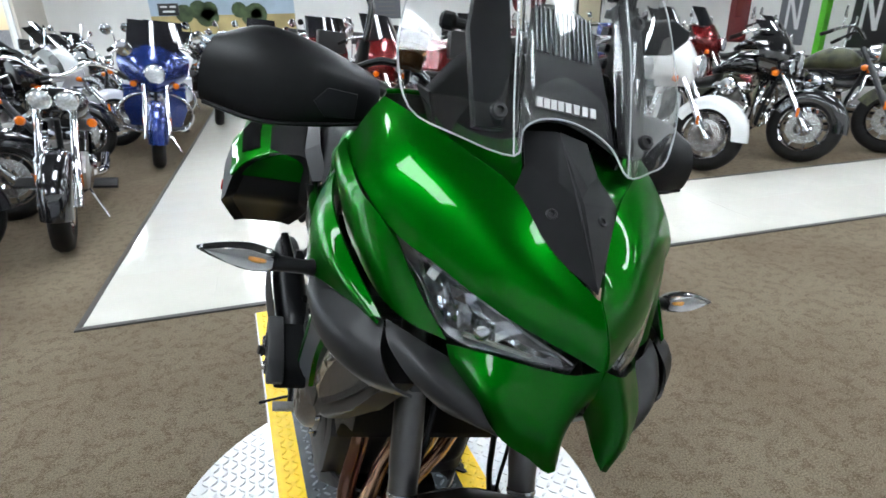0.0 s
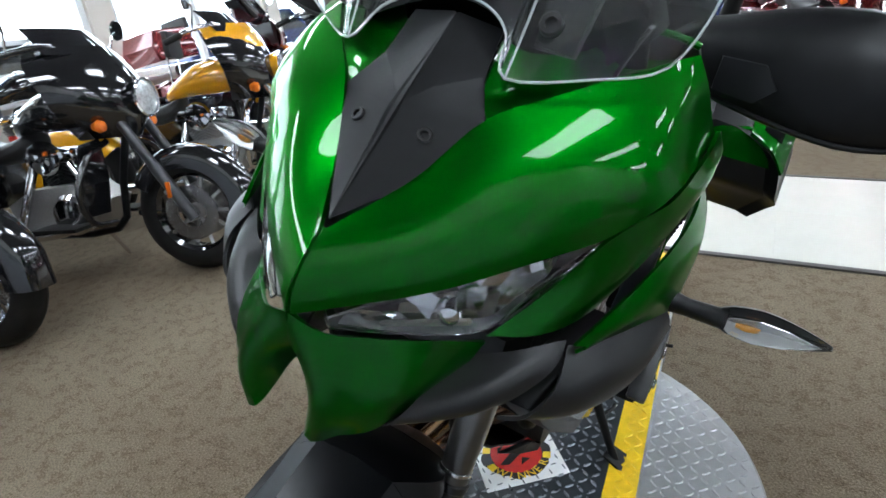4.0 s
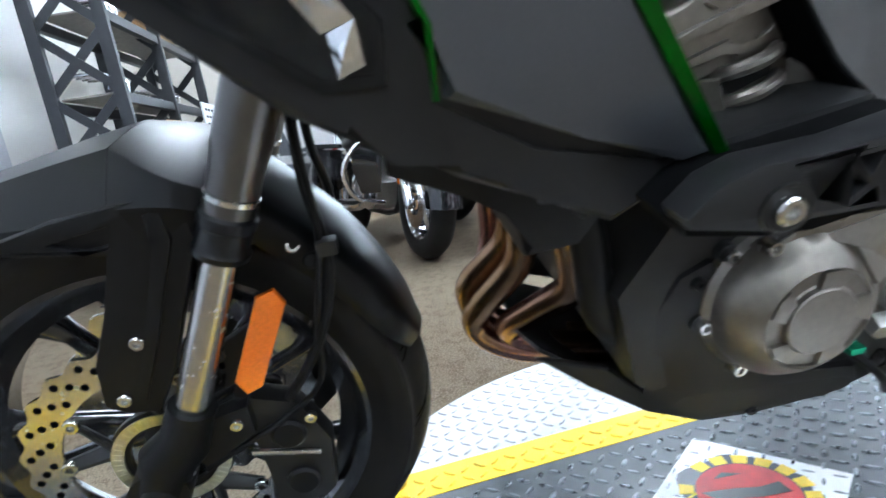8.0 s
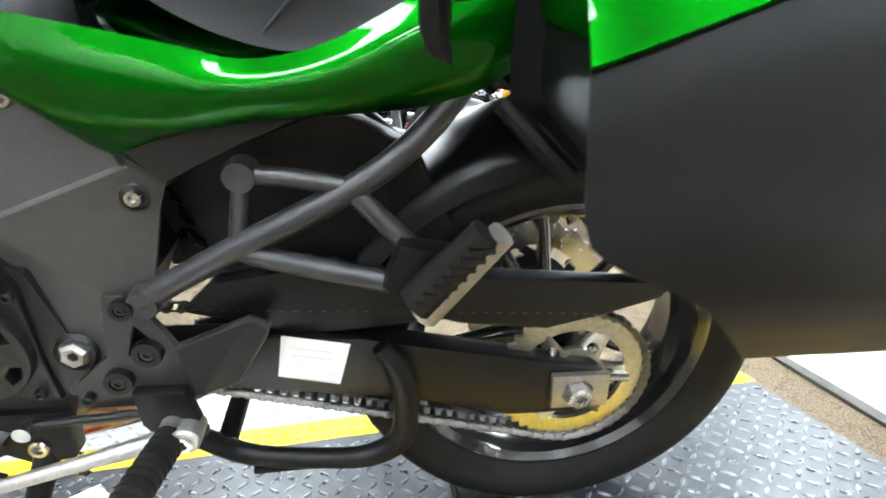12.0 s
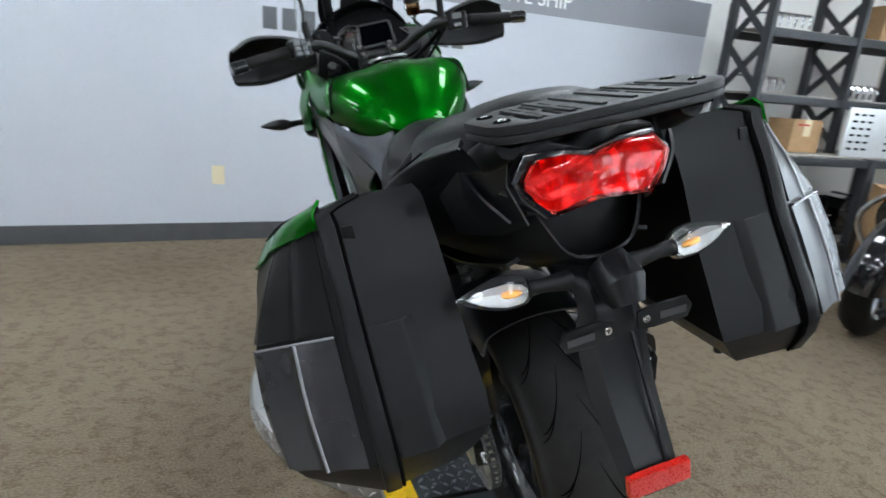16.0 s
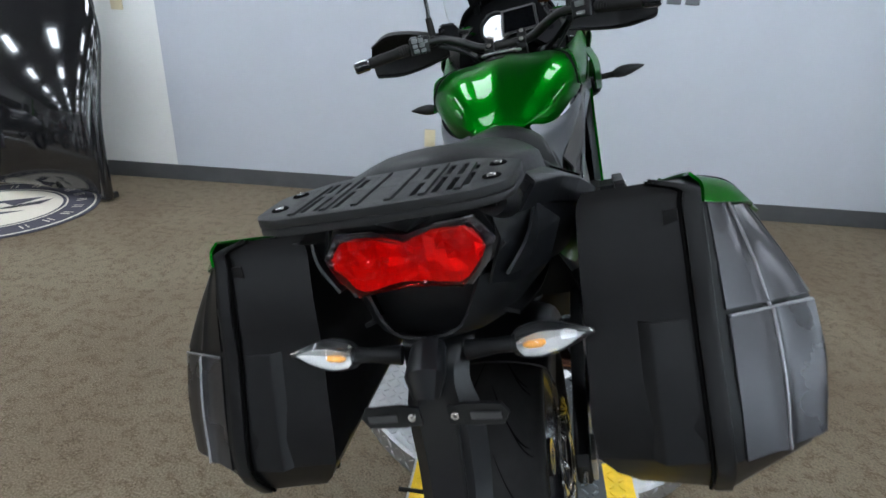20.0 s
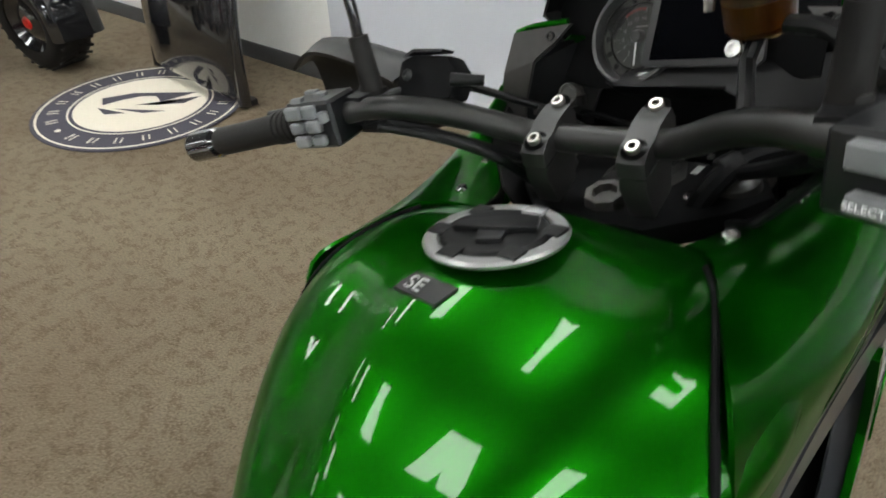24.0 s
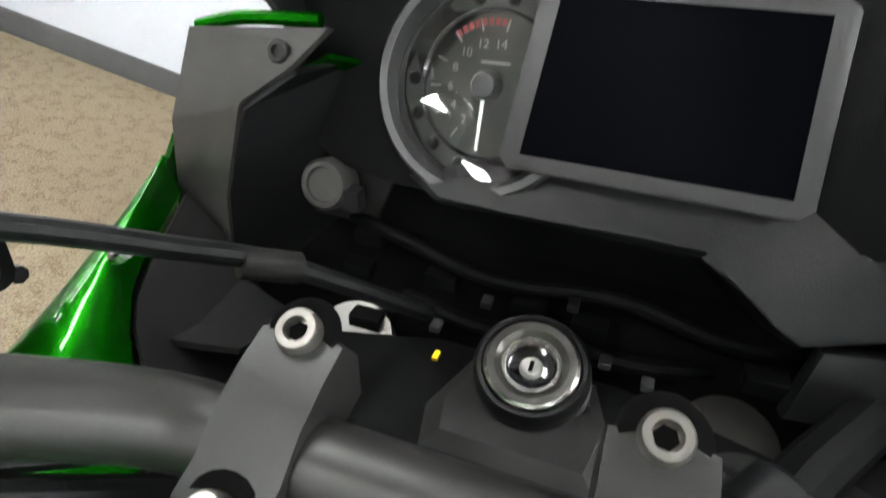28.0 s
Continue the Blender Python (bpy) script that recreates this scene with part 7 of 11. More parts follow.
# ---- tank ----
SEC = [(-0.215, 0.918, 0.075, 0.905), (-0.190, 0.958, 0.096, 0.890), (-0.150, 0.998, 0.132, 0.880), (-0.090, 1.042, 0.172, 0.895), (-0.030, 1.070, 0.202, 0.918), (0.035, 1.084, 0.226, 0.930), (0.090, 1.084, 0.229, 0.945), (0.140, 1.076, 0.220, 0.965), (0.190, 1.054, 0.195, 0.985), (0.225, 1.020, 0.160, 0.985)]
rings = []
for y, zt, hw, zb in SEC:
    h_ = zt - zb
    half = [(0, zt), (0.35 * hw, zt - 0.012 * h_ / 0.12), (0.66 * hw, zt - 0.10 * h_ - 0.006), (0.88 * hw, zt - 0.28 * h_ - 0.006), (1.0 * hw, zt - 0.55 * h_), (0.97 * hw, zt - 0.82 * h_), (0.88 * hw, zb), (0.5 * hw, zb - 0.02)]
    ring = [(-x, y, z) for x, z in half] + [(0, y, zb - 0.02)] + [(x, y, z) for x, z in half[:0:-1]]
    rings.append(ring)
tank = part("fuel_tank", loft(rings, 4, around=3), GREEN, bk, "candy green fuel tank", 50)
# filler cap
RINGM = mat("satin_aluminium_ring", (0.36, 0.36, 0.36), rough=0.38, metal=0.9, vary=0.05, scale=200)
CN = V(0, 0.10, 0.995).normalized()
CC = V(0.0, 0.085, 1.0835)
part("filler_ring", lathe([(0.048, 0.0), (0.061, 0.0), (0.062, 0.003), (0.060, 0.0055), (0.050, 0.0055), (0.048, 0.004)], CC, CN, 56, closed=True), RINGM, tank, "satin silver filler ring")
cap = lathe([(0.0, 0.008), (0.030, 0.008), (0.044, 0.007), (0.047, 0.004), (0.047, -0.002)], CC, CN, 48)
part("filler_cap", cap, BLACK, tank, "black filler cap")
for k in range(6):
    a = 2 * math.pi * k / 6 + 0.4
    p = CC + V(math.cos(a), math.sin(a), -0.10 * math.sin(a)) * 0.049 + CN * 0.004
    part("cap_lug", box(p - V(0.009, 0.009, 0.004), p + V(0.009, 0.009, 0.004), 0.003), BLACK, tank)
M_ = Matrix.Translation(CC + CN * 0.008) @ Matrix.Rotation(radians(-5.7), 4, "X") @ Matrix.Rotation(radians(28), 4, "Z")
lv = prism([(-0.034, -0.006, 0), (0.012, -0.012, 0), (0.036, -0.010, 0), (0.036, 0.012, 0), (0.012, 0.014, 0), (-0.034, 0.006, 0)], (0, 0, 0.006), 0.002)
lv.transform(M_)
part("cap_lever", lv, BLACK, tank)
lv = prism([(-0.010, -0.030, 0), (0.010, -0.030, 0), (0.012, -0.012, 0), (-0.012, -0.010, 0)], (0, 0, 0.004), 0.001)
lv.transform(M_)
part("cap_hinge", lv, SATIN, tank)
kc = prism([(0.018, 0.030, 0), (0.036, 0.022, 0), (0.040, 0.032, 0), (0.022, 0.040, 0)], (0, 0, 0.003), 0.001)
kc.transform(M_)
part("lock_flap", kc, SILVER, tank, "bright lock flap")
bdg = prism([(-0.036, -0.004, 1.0745), (0.012, -0.008, 1.0745), (0.018, 0.014, 1.0785), (-0.030, 0.018, 1.0785)], (0, 0, 0.003), 0.001)
part("badge", bdg, DGREY, tank, "small dark badge with two letters")
for word, x in (("SE", -0.028),):
    me = text_mesh(word, 0.020, 0.0004, SILVER)
    o = part("badge_lettering", me, SILVER, tank)
    o.matrix_local = Matrix.Translation((x, -0.001, 1.0792)) @ pose(0, 0, 0, 10, 0, -4)

for s in (-1, 1):
    # green shroud from the tank forward
    skin("tank_shroud", [
        [(-0.112, 0.196, 1.040), (-0.138, 0.262, 1.034), (-0.204, 0.334, 1.060), (-0.226, 0.405, 1.083)],
        [(-0.151, 0.148, 1.063), (-0.180, 0.245, 1.055), (-0.216, 0.336, 1.078), (-0.234, 0.405, 1.104)],
        [(-0.181, 0.082, 1.058), (-0.214, 0.205, 1.050), (-0.234, 0.310, 1.062), (-0.242, 0.415, 1.095)],
        [(-0.209, 0.024, 1.040), (-0.240, 0.165, 1.010), (-0.248, 0.285, 1.020), (-0.254, 0.420, 1.060)],
        [(-0.222, -0.002, 0.960), (-0.232, 0.130, 0.948), (-0.246, 0.270, 0.965), (-0.255, 0.410, 1.010)]], GREEN, 0.004, 4, s=s, label="candy green tank shroud")
    bolts("shroud_bolt", [(0.146 * s, 0.203, 1.052), (0.178 * s, 0.284, 1.050), (0.208 * s, 0.341, 1.081)], (0.35 * s, -0.2, 0.9), bk, 0.0075, 0.005)
    skin("inner_side_cover", [
        [(-0.136, 0.262, 1.030), (-0.170, 0.300, 1.040), (-0.203, 0.334, 1.057), (-0.225, 0.405, 1.080)],
        [(-0.130, 0.275, 0.995), (-0.155, 0.315, 1.005), (-0.180, 0.350, 1.020), (-0.200, 0.410, 1.040)],
        [(-0.125, 0.290, 0.950), (-0.145, 0.325, 0.955), (-0.165, 0.360, 0.965), (-0.180, 0.415, 0.980)]], DGREY, 0.003, 3, s=s, label="dark grey inner cover")
    # grey tank side, running back beside the seat
    skin("tank_side", [
        [(-0.207, 0.028, 0.934), (-0.190, -0.040, 0.916), (-0.155, -0.110, 0.896), (-0.115, -0.175, 0.892), (-0.078, -0.215, 0.900), (-0.110, -0.262, 0.850), (-0.130, -0.300, 0.795)],
        [(-0.212, 0.032, 0.915), (-0.198, -0.045, 0.893), (-0.170, -0.120, 0.872), (-0.142, -0.180, 0.862), (-0.120, -0.225, 0.860), (-0.128, -0.265, 0.825), (-0.135, -0.300, 0.788)],
        [(-0.206, 0.030, 0.895), (-0.192, -0.050, 0.867), (-0.172, -0.120, 0.840), (-0.156, -0.180, 0.822), (-0.148, -0.225, 0.808), (-0.146, -0.262, 0.792), (-0.141, -0.298, 0.778)]], TITAN, 0.004, 4, s=s, label="satin grey tank side")
    # black infill and the long knee panels below
    skin("knee_panel", [
        [(-0.250, 0.420, 1.010), (-0.236, 0.270, 0.965), (-0.222, 0.130, 0.945), (-0.210, 0.028, 0.925), (-0.207, 0.015, 0.895), (-0.191, -0.055, 0.865), (-0.173, -0.125, 0.838), (-0.150, -0.215, 0.808)],
        [(-0.246, 0.400, 0.950), (-0.238, 0.270, 0.915), (-0.222, 0.150, 0.895), (-0.214, 0.060, 0.870), (-0.212, 0.020, 0.845), (-0.206, -0.050, 0.812), (-0.194, -0.110, 0.790), (-0.172, -0.190, 0.765)],
        [(-0.235, 0.330, 0.90), (-0.215, 0.240, 0.845), (-0.202, 0.170, 0.800), (-0.192, 0.110, 0.765), (-0.185, 0.040, 0.745), (-0.178, -0.030, 0.740), (-0.168, -0.090, 0.735), (-0.152, -0.160, 0.735)],
        [(-0.205, 0.270, 0.855), (-0.196, 0.200, 0.790), (-0.192, 0.150, 0.740), (-0.189, 0.102, 0.704), (-0.183, 0.044, 0.673), (-0.176, -0.022, 0.656), (-0.153, -0.098, 0.678), (-0.131, -0.174, 0.702)]], COVER, 0.004, 4, s=s, label="dark grey knee panel")
    skin("inset_panel", [
        [(-0.2495, 0.330, 0.940), (-0.2335, 0.220, 0.928), (-0.2225, 0.115, 0.910), (-0.2120, 0.040, 0.868)],
        [(-0.2455, 0.320, 0.900), (-0.2315, 0.220, 0.880), (-0.2170, 0.125, 0.855), (-0.2040, 0.045, 0.815)],
        [(-0.2230, 0.300, 0.845), (-0.2120, 0.205, 0.812), (-0.2010, 0.110, 0.768), (-0.1930, 0.040, 0.752)],
        [(-0.2060, 0.200, 0.786), (-0.1990, 0.120, 0.716), (-0.1930, 0.048, 0.676), (-0.1860, -0.004, 0.678)]], TITAN, 0.004, 4, s=s, label="satin grey inset panel")
    bolts("panel_bolt", [(0.188 * s, 0.011, 0.688)], (s, 0, 0.2), bk, 0.0075)
    # green tail panel
    skin("tail_panel", [
        [(-0.150, -0.120, 0.772), (-0.158, -0.215, 0.758), (-0.165, -0.345, 0.728), (-0.172, -0.410, 0.712), (-0.176, -0.480, 0.722), (-0.178, -0.560, 0.758), (-0.172, -0.680, 0.820), (-0.160, -0.790, 0.860)],
        [(-0.158, -0.130, 0.755), (-0.170, -0.220, 0.725), (-0.180, -0.340, 0.698), (-0.190, -0.410, 0.692), (-0.194, -0.490, 0.702), (-0.196, -0.570, 0.730), (-0.186, -0.690, 0.775), (-0.170, -0.800, 0.825)],
        [(-0.158, -0.165, 0.722), (-0.168, -0.240, 0.680), (-0.176, -0.330, 0.662), (-0.182, -0.410, 0.668), (-0.186, -0.495, 0.675), (-0.186, -0.580, 0.692), (-0.176, -0.680, 0.735), (-0.160, -0.800, 0.800)],
        [(-0.140, -0.190, 0.702), (-0.146, -0.272, 0.632), (-0.155, -0.340, 0.652), (-0.162, -0.400, 0.660), (-0.165, -0.490, 0.664), (-0.165, -0.600, 0.674), (-0.155, -0.690, 0.720), (-0.145, -0.800, 0.785)]], GREEN, 0.004, 4, s=s, label="candy green tail panel")
    bolts("tail_bolt", [(0.172 * s, -0.195, 0.745)], (s, 0, 0.3), bk, 0.007)
    plate("under_tail_panel", [(-0.285, 0.634), (-0.315, 0.598), (-0.390, 0.640), (-0.480, 0.662), (-0.400, 0.672)], -0.130, -0.158, DGREY, 0.004, s=s)
    part("frame_stub", tube(sided([(-0.150, -0.60, 0.690), (-0.152, -0.68, 0.735)], s), 0.014, 12), BLACK, bk)

for s in (-1, 1):
    part("tank_seam", tube(sided([(-0.150, 0.140, 1.0600), (-0.1655, 0.114, 1.0585), (-0.181, 0.074, 1.053), (-0.196, 0.0325, 1.038), (-0.2095, -0.002, 1.005), (-0.214, -0.012, 0.965)], s), 0.0030, 8, smooth=4), HOOD, bk, "dark gap beside the tank")

for s in (-1, 1):
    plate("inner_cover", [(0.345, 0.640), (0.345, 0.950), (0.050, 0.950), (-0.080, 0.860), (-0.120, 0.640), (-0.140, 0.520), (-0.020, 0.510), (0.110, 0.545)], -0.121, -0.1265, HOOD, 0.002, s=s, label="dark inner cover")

# ---- seats ----
def seat_skin(name, secs, label):
    rg = []
    for y, zt, zm, hw, zb, wb in secs:
        half = [(0, zt), (0.45 * hw, zt - 0.005), (0.78 * hw, zt - 0.020), (0.97 * hw, zm), (1.0 * hw, zm - 0.022), (wb, zb + 0.012), (wb * 0.96, zb)]
        rg.append([(-x, y, z) for x, z in half] + [(0, y, zb)] + [(x, y, z) for x, z in half[:0:-1]])
    return part(name, loft(rg, 4, around=2), SEATM, bk, label, 60)


seat_skin("rider_seat", [(-0.222, 0.916, 0.893, 0.060, 0.880, 0.058), (-0.250, 0.922, 0.890, 0.098, 0.840, 0.120), (-0.300, 0.912, 0.880, 0.122, 0.790, 0.145), (-0.350, 0.880, 0.855, 0.138, 0.755, 0.155), (-0.400, 0.855, 0.838, 0.150, 0.730, 0.160), (-0.460, 0.856, 0.842, 0.158, 0.718, 0.164), (-0.520, 0.880, 0.858, 0.155, 0.735, 0.162), (-0.560, 0.925, 0.880, 0.140, 0.760, 0.160), (-0.590, 0.938, 0.900, 0.125, 0.800, 0.150)], "black vinyl rider seat with stitched seam")
seat_skin("pillion_seat", [(-0.535, 0.890, 0.850, 0.098, 0.780, 0.150), (-0.570, 0.938, 0.885, 0.112, 0.785, 0.160), (-0.640, 0.966, 0.922, 0.130, 0.815, 0.165), (-0.740, 0.982, 0.945, 0.144, 0.850, 0.165), (-0.840, 0.998, 0.968, 0.148, 0.880, 0.160), (-0.930, 1.015, 0.985, 0.138, 0.905, 0.150), (-1.000, 1.016, 0.990, 0.120, 0.930, 0.132), (-1.035, 0.995, 0.975, 0.095, 0.945, 0.105)], "black vinyl pillion seat")
for s in (-1, 1):
    part("seat_stitch", tube(sided([(-0.165, -0.43, 0.735), (-0.168, -0.47, 0.775), (-0.162, -0.50, 0.815)], s), 0.0012, 6, smooth=5), TITAN, bk)
    # grab rails that run back to the rack
    gb_ = facet("grab_rail", [(-0.150, -0.560, 0.790), (-0.176, -0.700, 0.878), (-0.172, -0.840, 0.930), (-0.160, -0.960, 0.968), (-0.150, -1.075, 0.992), (-0.198, -0.570, 0.776), (-0.226, -0.690, 0.850), (-0.216, -0.800, 0.893), (-0.206, -0.900, 0.930), (-0.190, -1.000, 0.962), (-0.162, -1.090, 0.982), (-0.192, -0.600, 0.750), (-0.212, -0.700, 0.815), (-0.204, -0.800, 0.860), (-0.192, -0.900, 0.895), (-0.172, -1.000, 0.930), (-0.140, -1.095, 0.950)],
        [(0, 5, 6, 1), (1, 6, 7, 2), (2, 7, 8, 3), (3, 8, 9, 4), (4, 9, 10), (5, 11, 12, 6), (6, 12, 13, 7), (7, 13, 14, 8), (8, 14, 15, 9), (9, 15, 16, 10)], SATIN, 0.006, 0.003, s=s, label="satin black grab rail cover", angle=20)
    part("rail_gap", tube(sided([(-0.166, -0.905, 0.953), (-0.206, -0.915, 0.936)], s), 0.0018, 6), HOLE, gb_)
    part("rail_foot", tube(sided([(-0.200, -0.575, 0.765), (-0.19, -0.575, 0.725), (-0.18, -0.59, 0.705)], s), [0.013, 0.015, 0.012], 10), SATIN, gb_)
    skin("seat_side_cover", [[(-0.188, -0.62, 0.765), (-0.194, -0.74, 0.832), (-0.186, -0.88, 0.886), (-0.150, -1.06, 0.948)], [(-0.176, -0.64, 0.750), (-0.184, -0.75, 0.810), (-0.176, -0.90, 0.860), (-0.138, -1.085, 0.915)], [(-0.155, -0.68, 0.735), (-0.162, -0.79, 0.785), (-0.152, -0.93, 0.825), (-0.110, -1.10, 0.878)]], SATIN, 0.004, 4, s=s)

# ---- luggage rack ----
rk = new("luggage_rack")
rk.parent = bk
rk["label"] = "slotted black plastic luggage rack"
def rack_plate(name, outer, holes, z0, z1, bevel):
    """A flat plate with slots: outlines given as (y, x)."""
    o = cutplate(name, outer, holes, z0, z1, RACKP, bevel, rk)
    o.data.transform(Matrix(((0, 0, 1, 0), (0, 1, 0, 0), (1, 0, 0, 0), (0, 0, 0, 1))))
    o.data.flip_normals()
    return o


RACKP = mat("slotted_rack_plastic", (0.0075, 0.0078, 0.0085), rough=0.5, spec=0.3, vary=0.15, scale=60, bump=0.25, bscale=900)
ZR = 1.012
outer = [(-1.046, -0.080), (-1.050, -0.096), (-1.086, -0.142), (-1.100, -0.152), (-1.168, -0.148), (-1.184, -0.138), (-1.198, -0.110), (-1.202, 0.0)]
outer = outer + [(y, -x) for y, x in outer[-2::-1]]
holes = []
for k, x in enumerate((-0.100, -0.084, -0.068, -0.044, -0.020, 0.020, 0.044, 0.068, 0.084, 0.100)):
    for y0, y1 in ((-1.118 + 0.010 * (k % 2), -1.070 if abs(x) < 0.09 else -1.086), (-1.182 if abs(x) < 0.09 else -1.172, -1.132 + 0.010 * (k % 2))):
        holes.append([(y0, x - 0.0032), (y1, x - 0.0032), (y1, x + 0.0032), (y0, x + 0.0032)])
rack_plate("slotted_plate", outer, holes, ZR - 0.010, ZR, 0.0012)
rack_plate("rack_rim", outer, [[(-1.122 + (y + 1.122) * 0.90, x * 0.93) for y, x in outer]], ZR - 0.020, ZR - 0.0104, 0.003)
# near-black sheet that paints the shade under the slots
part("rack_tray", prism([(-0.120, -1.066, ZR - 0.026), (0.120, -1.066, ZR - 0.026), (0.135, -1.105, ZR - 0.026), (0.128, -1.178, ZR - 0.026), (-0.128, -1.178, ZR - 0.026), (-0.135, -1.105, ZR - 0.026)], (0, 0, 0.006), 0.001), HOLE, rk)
for k in range(6):
    x = -0.094 + 0.0376 * k
    part("raised_rib", box((x - 0.004, -1.188, ZR - 0.001), (x + 0.004, -1.058 if abs(x) < 0.09 else -1.078, ZR + 0.0025), 0.001), RACKP, rk)
for s in (-1, 1):
    for y in (-1.099, -1.154):
        part("bolt_cup", lathe([(0.0, 0.0006), (0.0085, 0.0006), (0.0095, 0.0016), (0.0105, 0.0)], (0.125 * s, y, ZR), (0, 0, 1), 20), HOLE, rk)
        part("rack_bolt", bolt((0.125 * s, y, ZR + 0.0008), (0, 0, 1), 0.0052, 0.002), STEEL, rk)
    part("rack_leg", tube([(0.120 * s, -1.150, ZR - 0.028), (0.124 * s, -1.10, 0.968), (0.120 * s, -1.03, 0.950)], [0.016, 0.020, 0.018], 12, smooth=3), BLACK, rk)

# ---- tail: housing, lamp, plate carrier ----
tailr = []
for y, sc_, zc in ((-0.96, 1.25, 0.905), (-1.02, 1.25, 0.915), (-1.07, 1.20, 0.922), (-1.104, 1.12, 0.924)):
    tailr.append([(x * sc_, y, zc + z * sc_) for x, z in ((0, 0.022), (0.045, 0.040), (0.085, 0.034), (0.105, -0.006), (0.062, -0.040), (0, -0.030), (-0.062, -0.040), (-0.105, -0.006), (-0.085, 0.034), (-0.045, 0.040))])
part("tail_housing", loft(tailr, 2), SATIN, bk, "satin black tail housing", 40)
for s in (-1, 1):
    facet("tail_cowl", [(-0.104, -1.102, 0.968), (-0.114, -1.108, 0.926), (-0.090, -1.104, 0.868), (-0.112, -1.060, 0.848), (-0.154, -1.000, 0.845), (-0.178, -1.020, 0.912), (-0.152, -1.062, 0.954), (-0.134, -1.066, 0.900)], [(0, 1, 7, 6), (1, 2, 3, 7), (3, 4, 5, 7), (5, 6, 7)], SATIN, 0.004, 0.002, s=s, label="satin black tail cowl", angle=30)
tl_ = new("tail_light")
tl_.parent = bk
tl_["label"] = "red faceted tail light"
ol = [(0, 0.943), (0.035, 0.953), (0.080, 0.955), (0.100, 0.930), (0.090, 0.908), (0.066, 0.884), (0, 0.893), (-0.066, 0.884), (-0.090, 0.908), (-0.100, 0.930), (-0.080, 0.955), (-0.035, 0.953)]
part("lens", prism([(x, -1.132 - 0.15 * (0.92 - z), z) for x, z in ol], (0, -0.003, 0), 0.001), REDGLASS, tl_, "clear red lens").visible_shadow = False
part("bezel", prism([(x * 1.10, -1.112 - 0.15 * (0.92 - z), 0.92 + (z - 0.92) * 1.16) for x, z in ol], (0, -0.007, 0), 0.002), GLOSSB, tl_, "black lamp surround")
REDR = mat("red_lit_reflector", (0.55, 0.014, 0.010), rough=0.22, metal=0.5, vary=0.15, scale=90)
random.seed(8)
bm = bmesh.new()
cols = []
for k in range(17):
    x = -0.096 + 0.012 * k
    ax = abs(x)
    zt = 0.941 + 0.011 * min(1, ax / 0.035) - max(0, ax - 0.080) * 1.3
    zb = 0.895 - 0.009 * min(1, ax / 0.066) + max(0, ax - 0.066) * 1.15
    cols.append([bm.verts.new((x, -1.126 + random.uniform(0.0, 0.0062) - 0.15 * (0.92 - z), z)) for z in (zb + (zt - zb) * f for f in (0, 0.2, 0.42, 0.6, 0.8, 1.0))])
for c0, c1 in zip(cols, cols[1:]):
    for i in range(5):
        q = (c0[i], c1[i], c1[i + 1], c0[i + 1])
        if random.random() < 0.5:
            bm.faces.new((q[0], q[1], q[2]))
            bm.faces.new((q[0], q[2], q[3]))
        else:
            bm.faces.new((q[0], q[1], q[3]))
            bm.faces.new((q[1], q[2], q[3]))
part("reflector", bm, REDR, tl_, "faceted red reflector", smooth=False)
part("tail_back", prism([(-0.085, -1.075, 0.90), (0.085, -1.075, 0.90), (0.060, -1.085, 0.800), (-0.060, -1.085, 0.800)], (0, 0.012, 0), 0.003), BLACK, bk)
low = skin("under_tray", [[(-0.150, -0.75, 0.790), (-0.140, -0.90, 0.835), (-0.115, -1.03, 0.865), (-0.075, -1.10, 0.880)], [(-0.120, -0.76, 0.750), (-0.110, -0.90, 0.775), (-0.085, -1.05, 0.800), (-0.045, -1.12, 0.825)], [(0.0, -0.76, 0.735), (0.0, -0.90, 0.755), (0.0, -1.06, 0.780), (0, -1.125, 0.812)]], BLACK, 0.004, 4)
skin("under_tray", [[(-0.150, -0.75, 0.790), (-0.140, -0.90, 0.835), (-0.115, -1.03, 0.865), (-0.075, -1.10, 0.880)], [(-0.120, -0.76, 0.750), (-0.110, -0.90, 0.775), (-0.085, -1.05, 0.800), (-0.045, -1.12, 0.825)], [(0.0, -0.76, 0.735), (0.0, -0.90, 0.755), (0.0, -1.06, 0.780), (0, -1.125, 0.812)]], BLACK, 0.004, 4, s=1)
pc = new("plate_carrier")
pc.parent = bk
pc["label"] = "black number plate carrier with red reflector"
part("arm", loft([[(x * sx, y + dy, z) for x, dy in ((-1, 0), (-0.6, -0.018), (0.6, -0.018), (1, 0), (0.8, 0.010), (-0.8, 0.010))] for sx, y, z in ((0.065, -1.02, 0.815), (0.050, -1.09, 0.786), (0.042, -1.120, 0.750), (0.052, -1.128, 0.700), (0.050, -1.146, 0.62), (0.044, -1.192, 0.53), (0.042, -1.206, 0.502))], 3), SATIN, pc, "satin black carrier arm")
part("ridge", prism([(0.018, -1.146, 0.70), (0.022, -1.146, 0.70), (0.022, -1.212, 0.52), (0.018, -1.212, 0.52)], (0, -0.004, 0), 0.001), BLACK, pc)
part("cap", tube([(0, -1.13, 0.800), (0, -1.165, 0.782), (0, -1.178, 0.760)], [0.030, 0.034, 0.022], 12, flat=0.7), SATIN, pc, "plate lamp housing")
part("reflector", box((-0.046, -1.226, 0.505), (0.046, -1.214, 0.537), 0.003), REDL, pc, "red rear reflector")
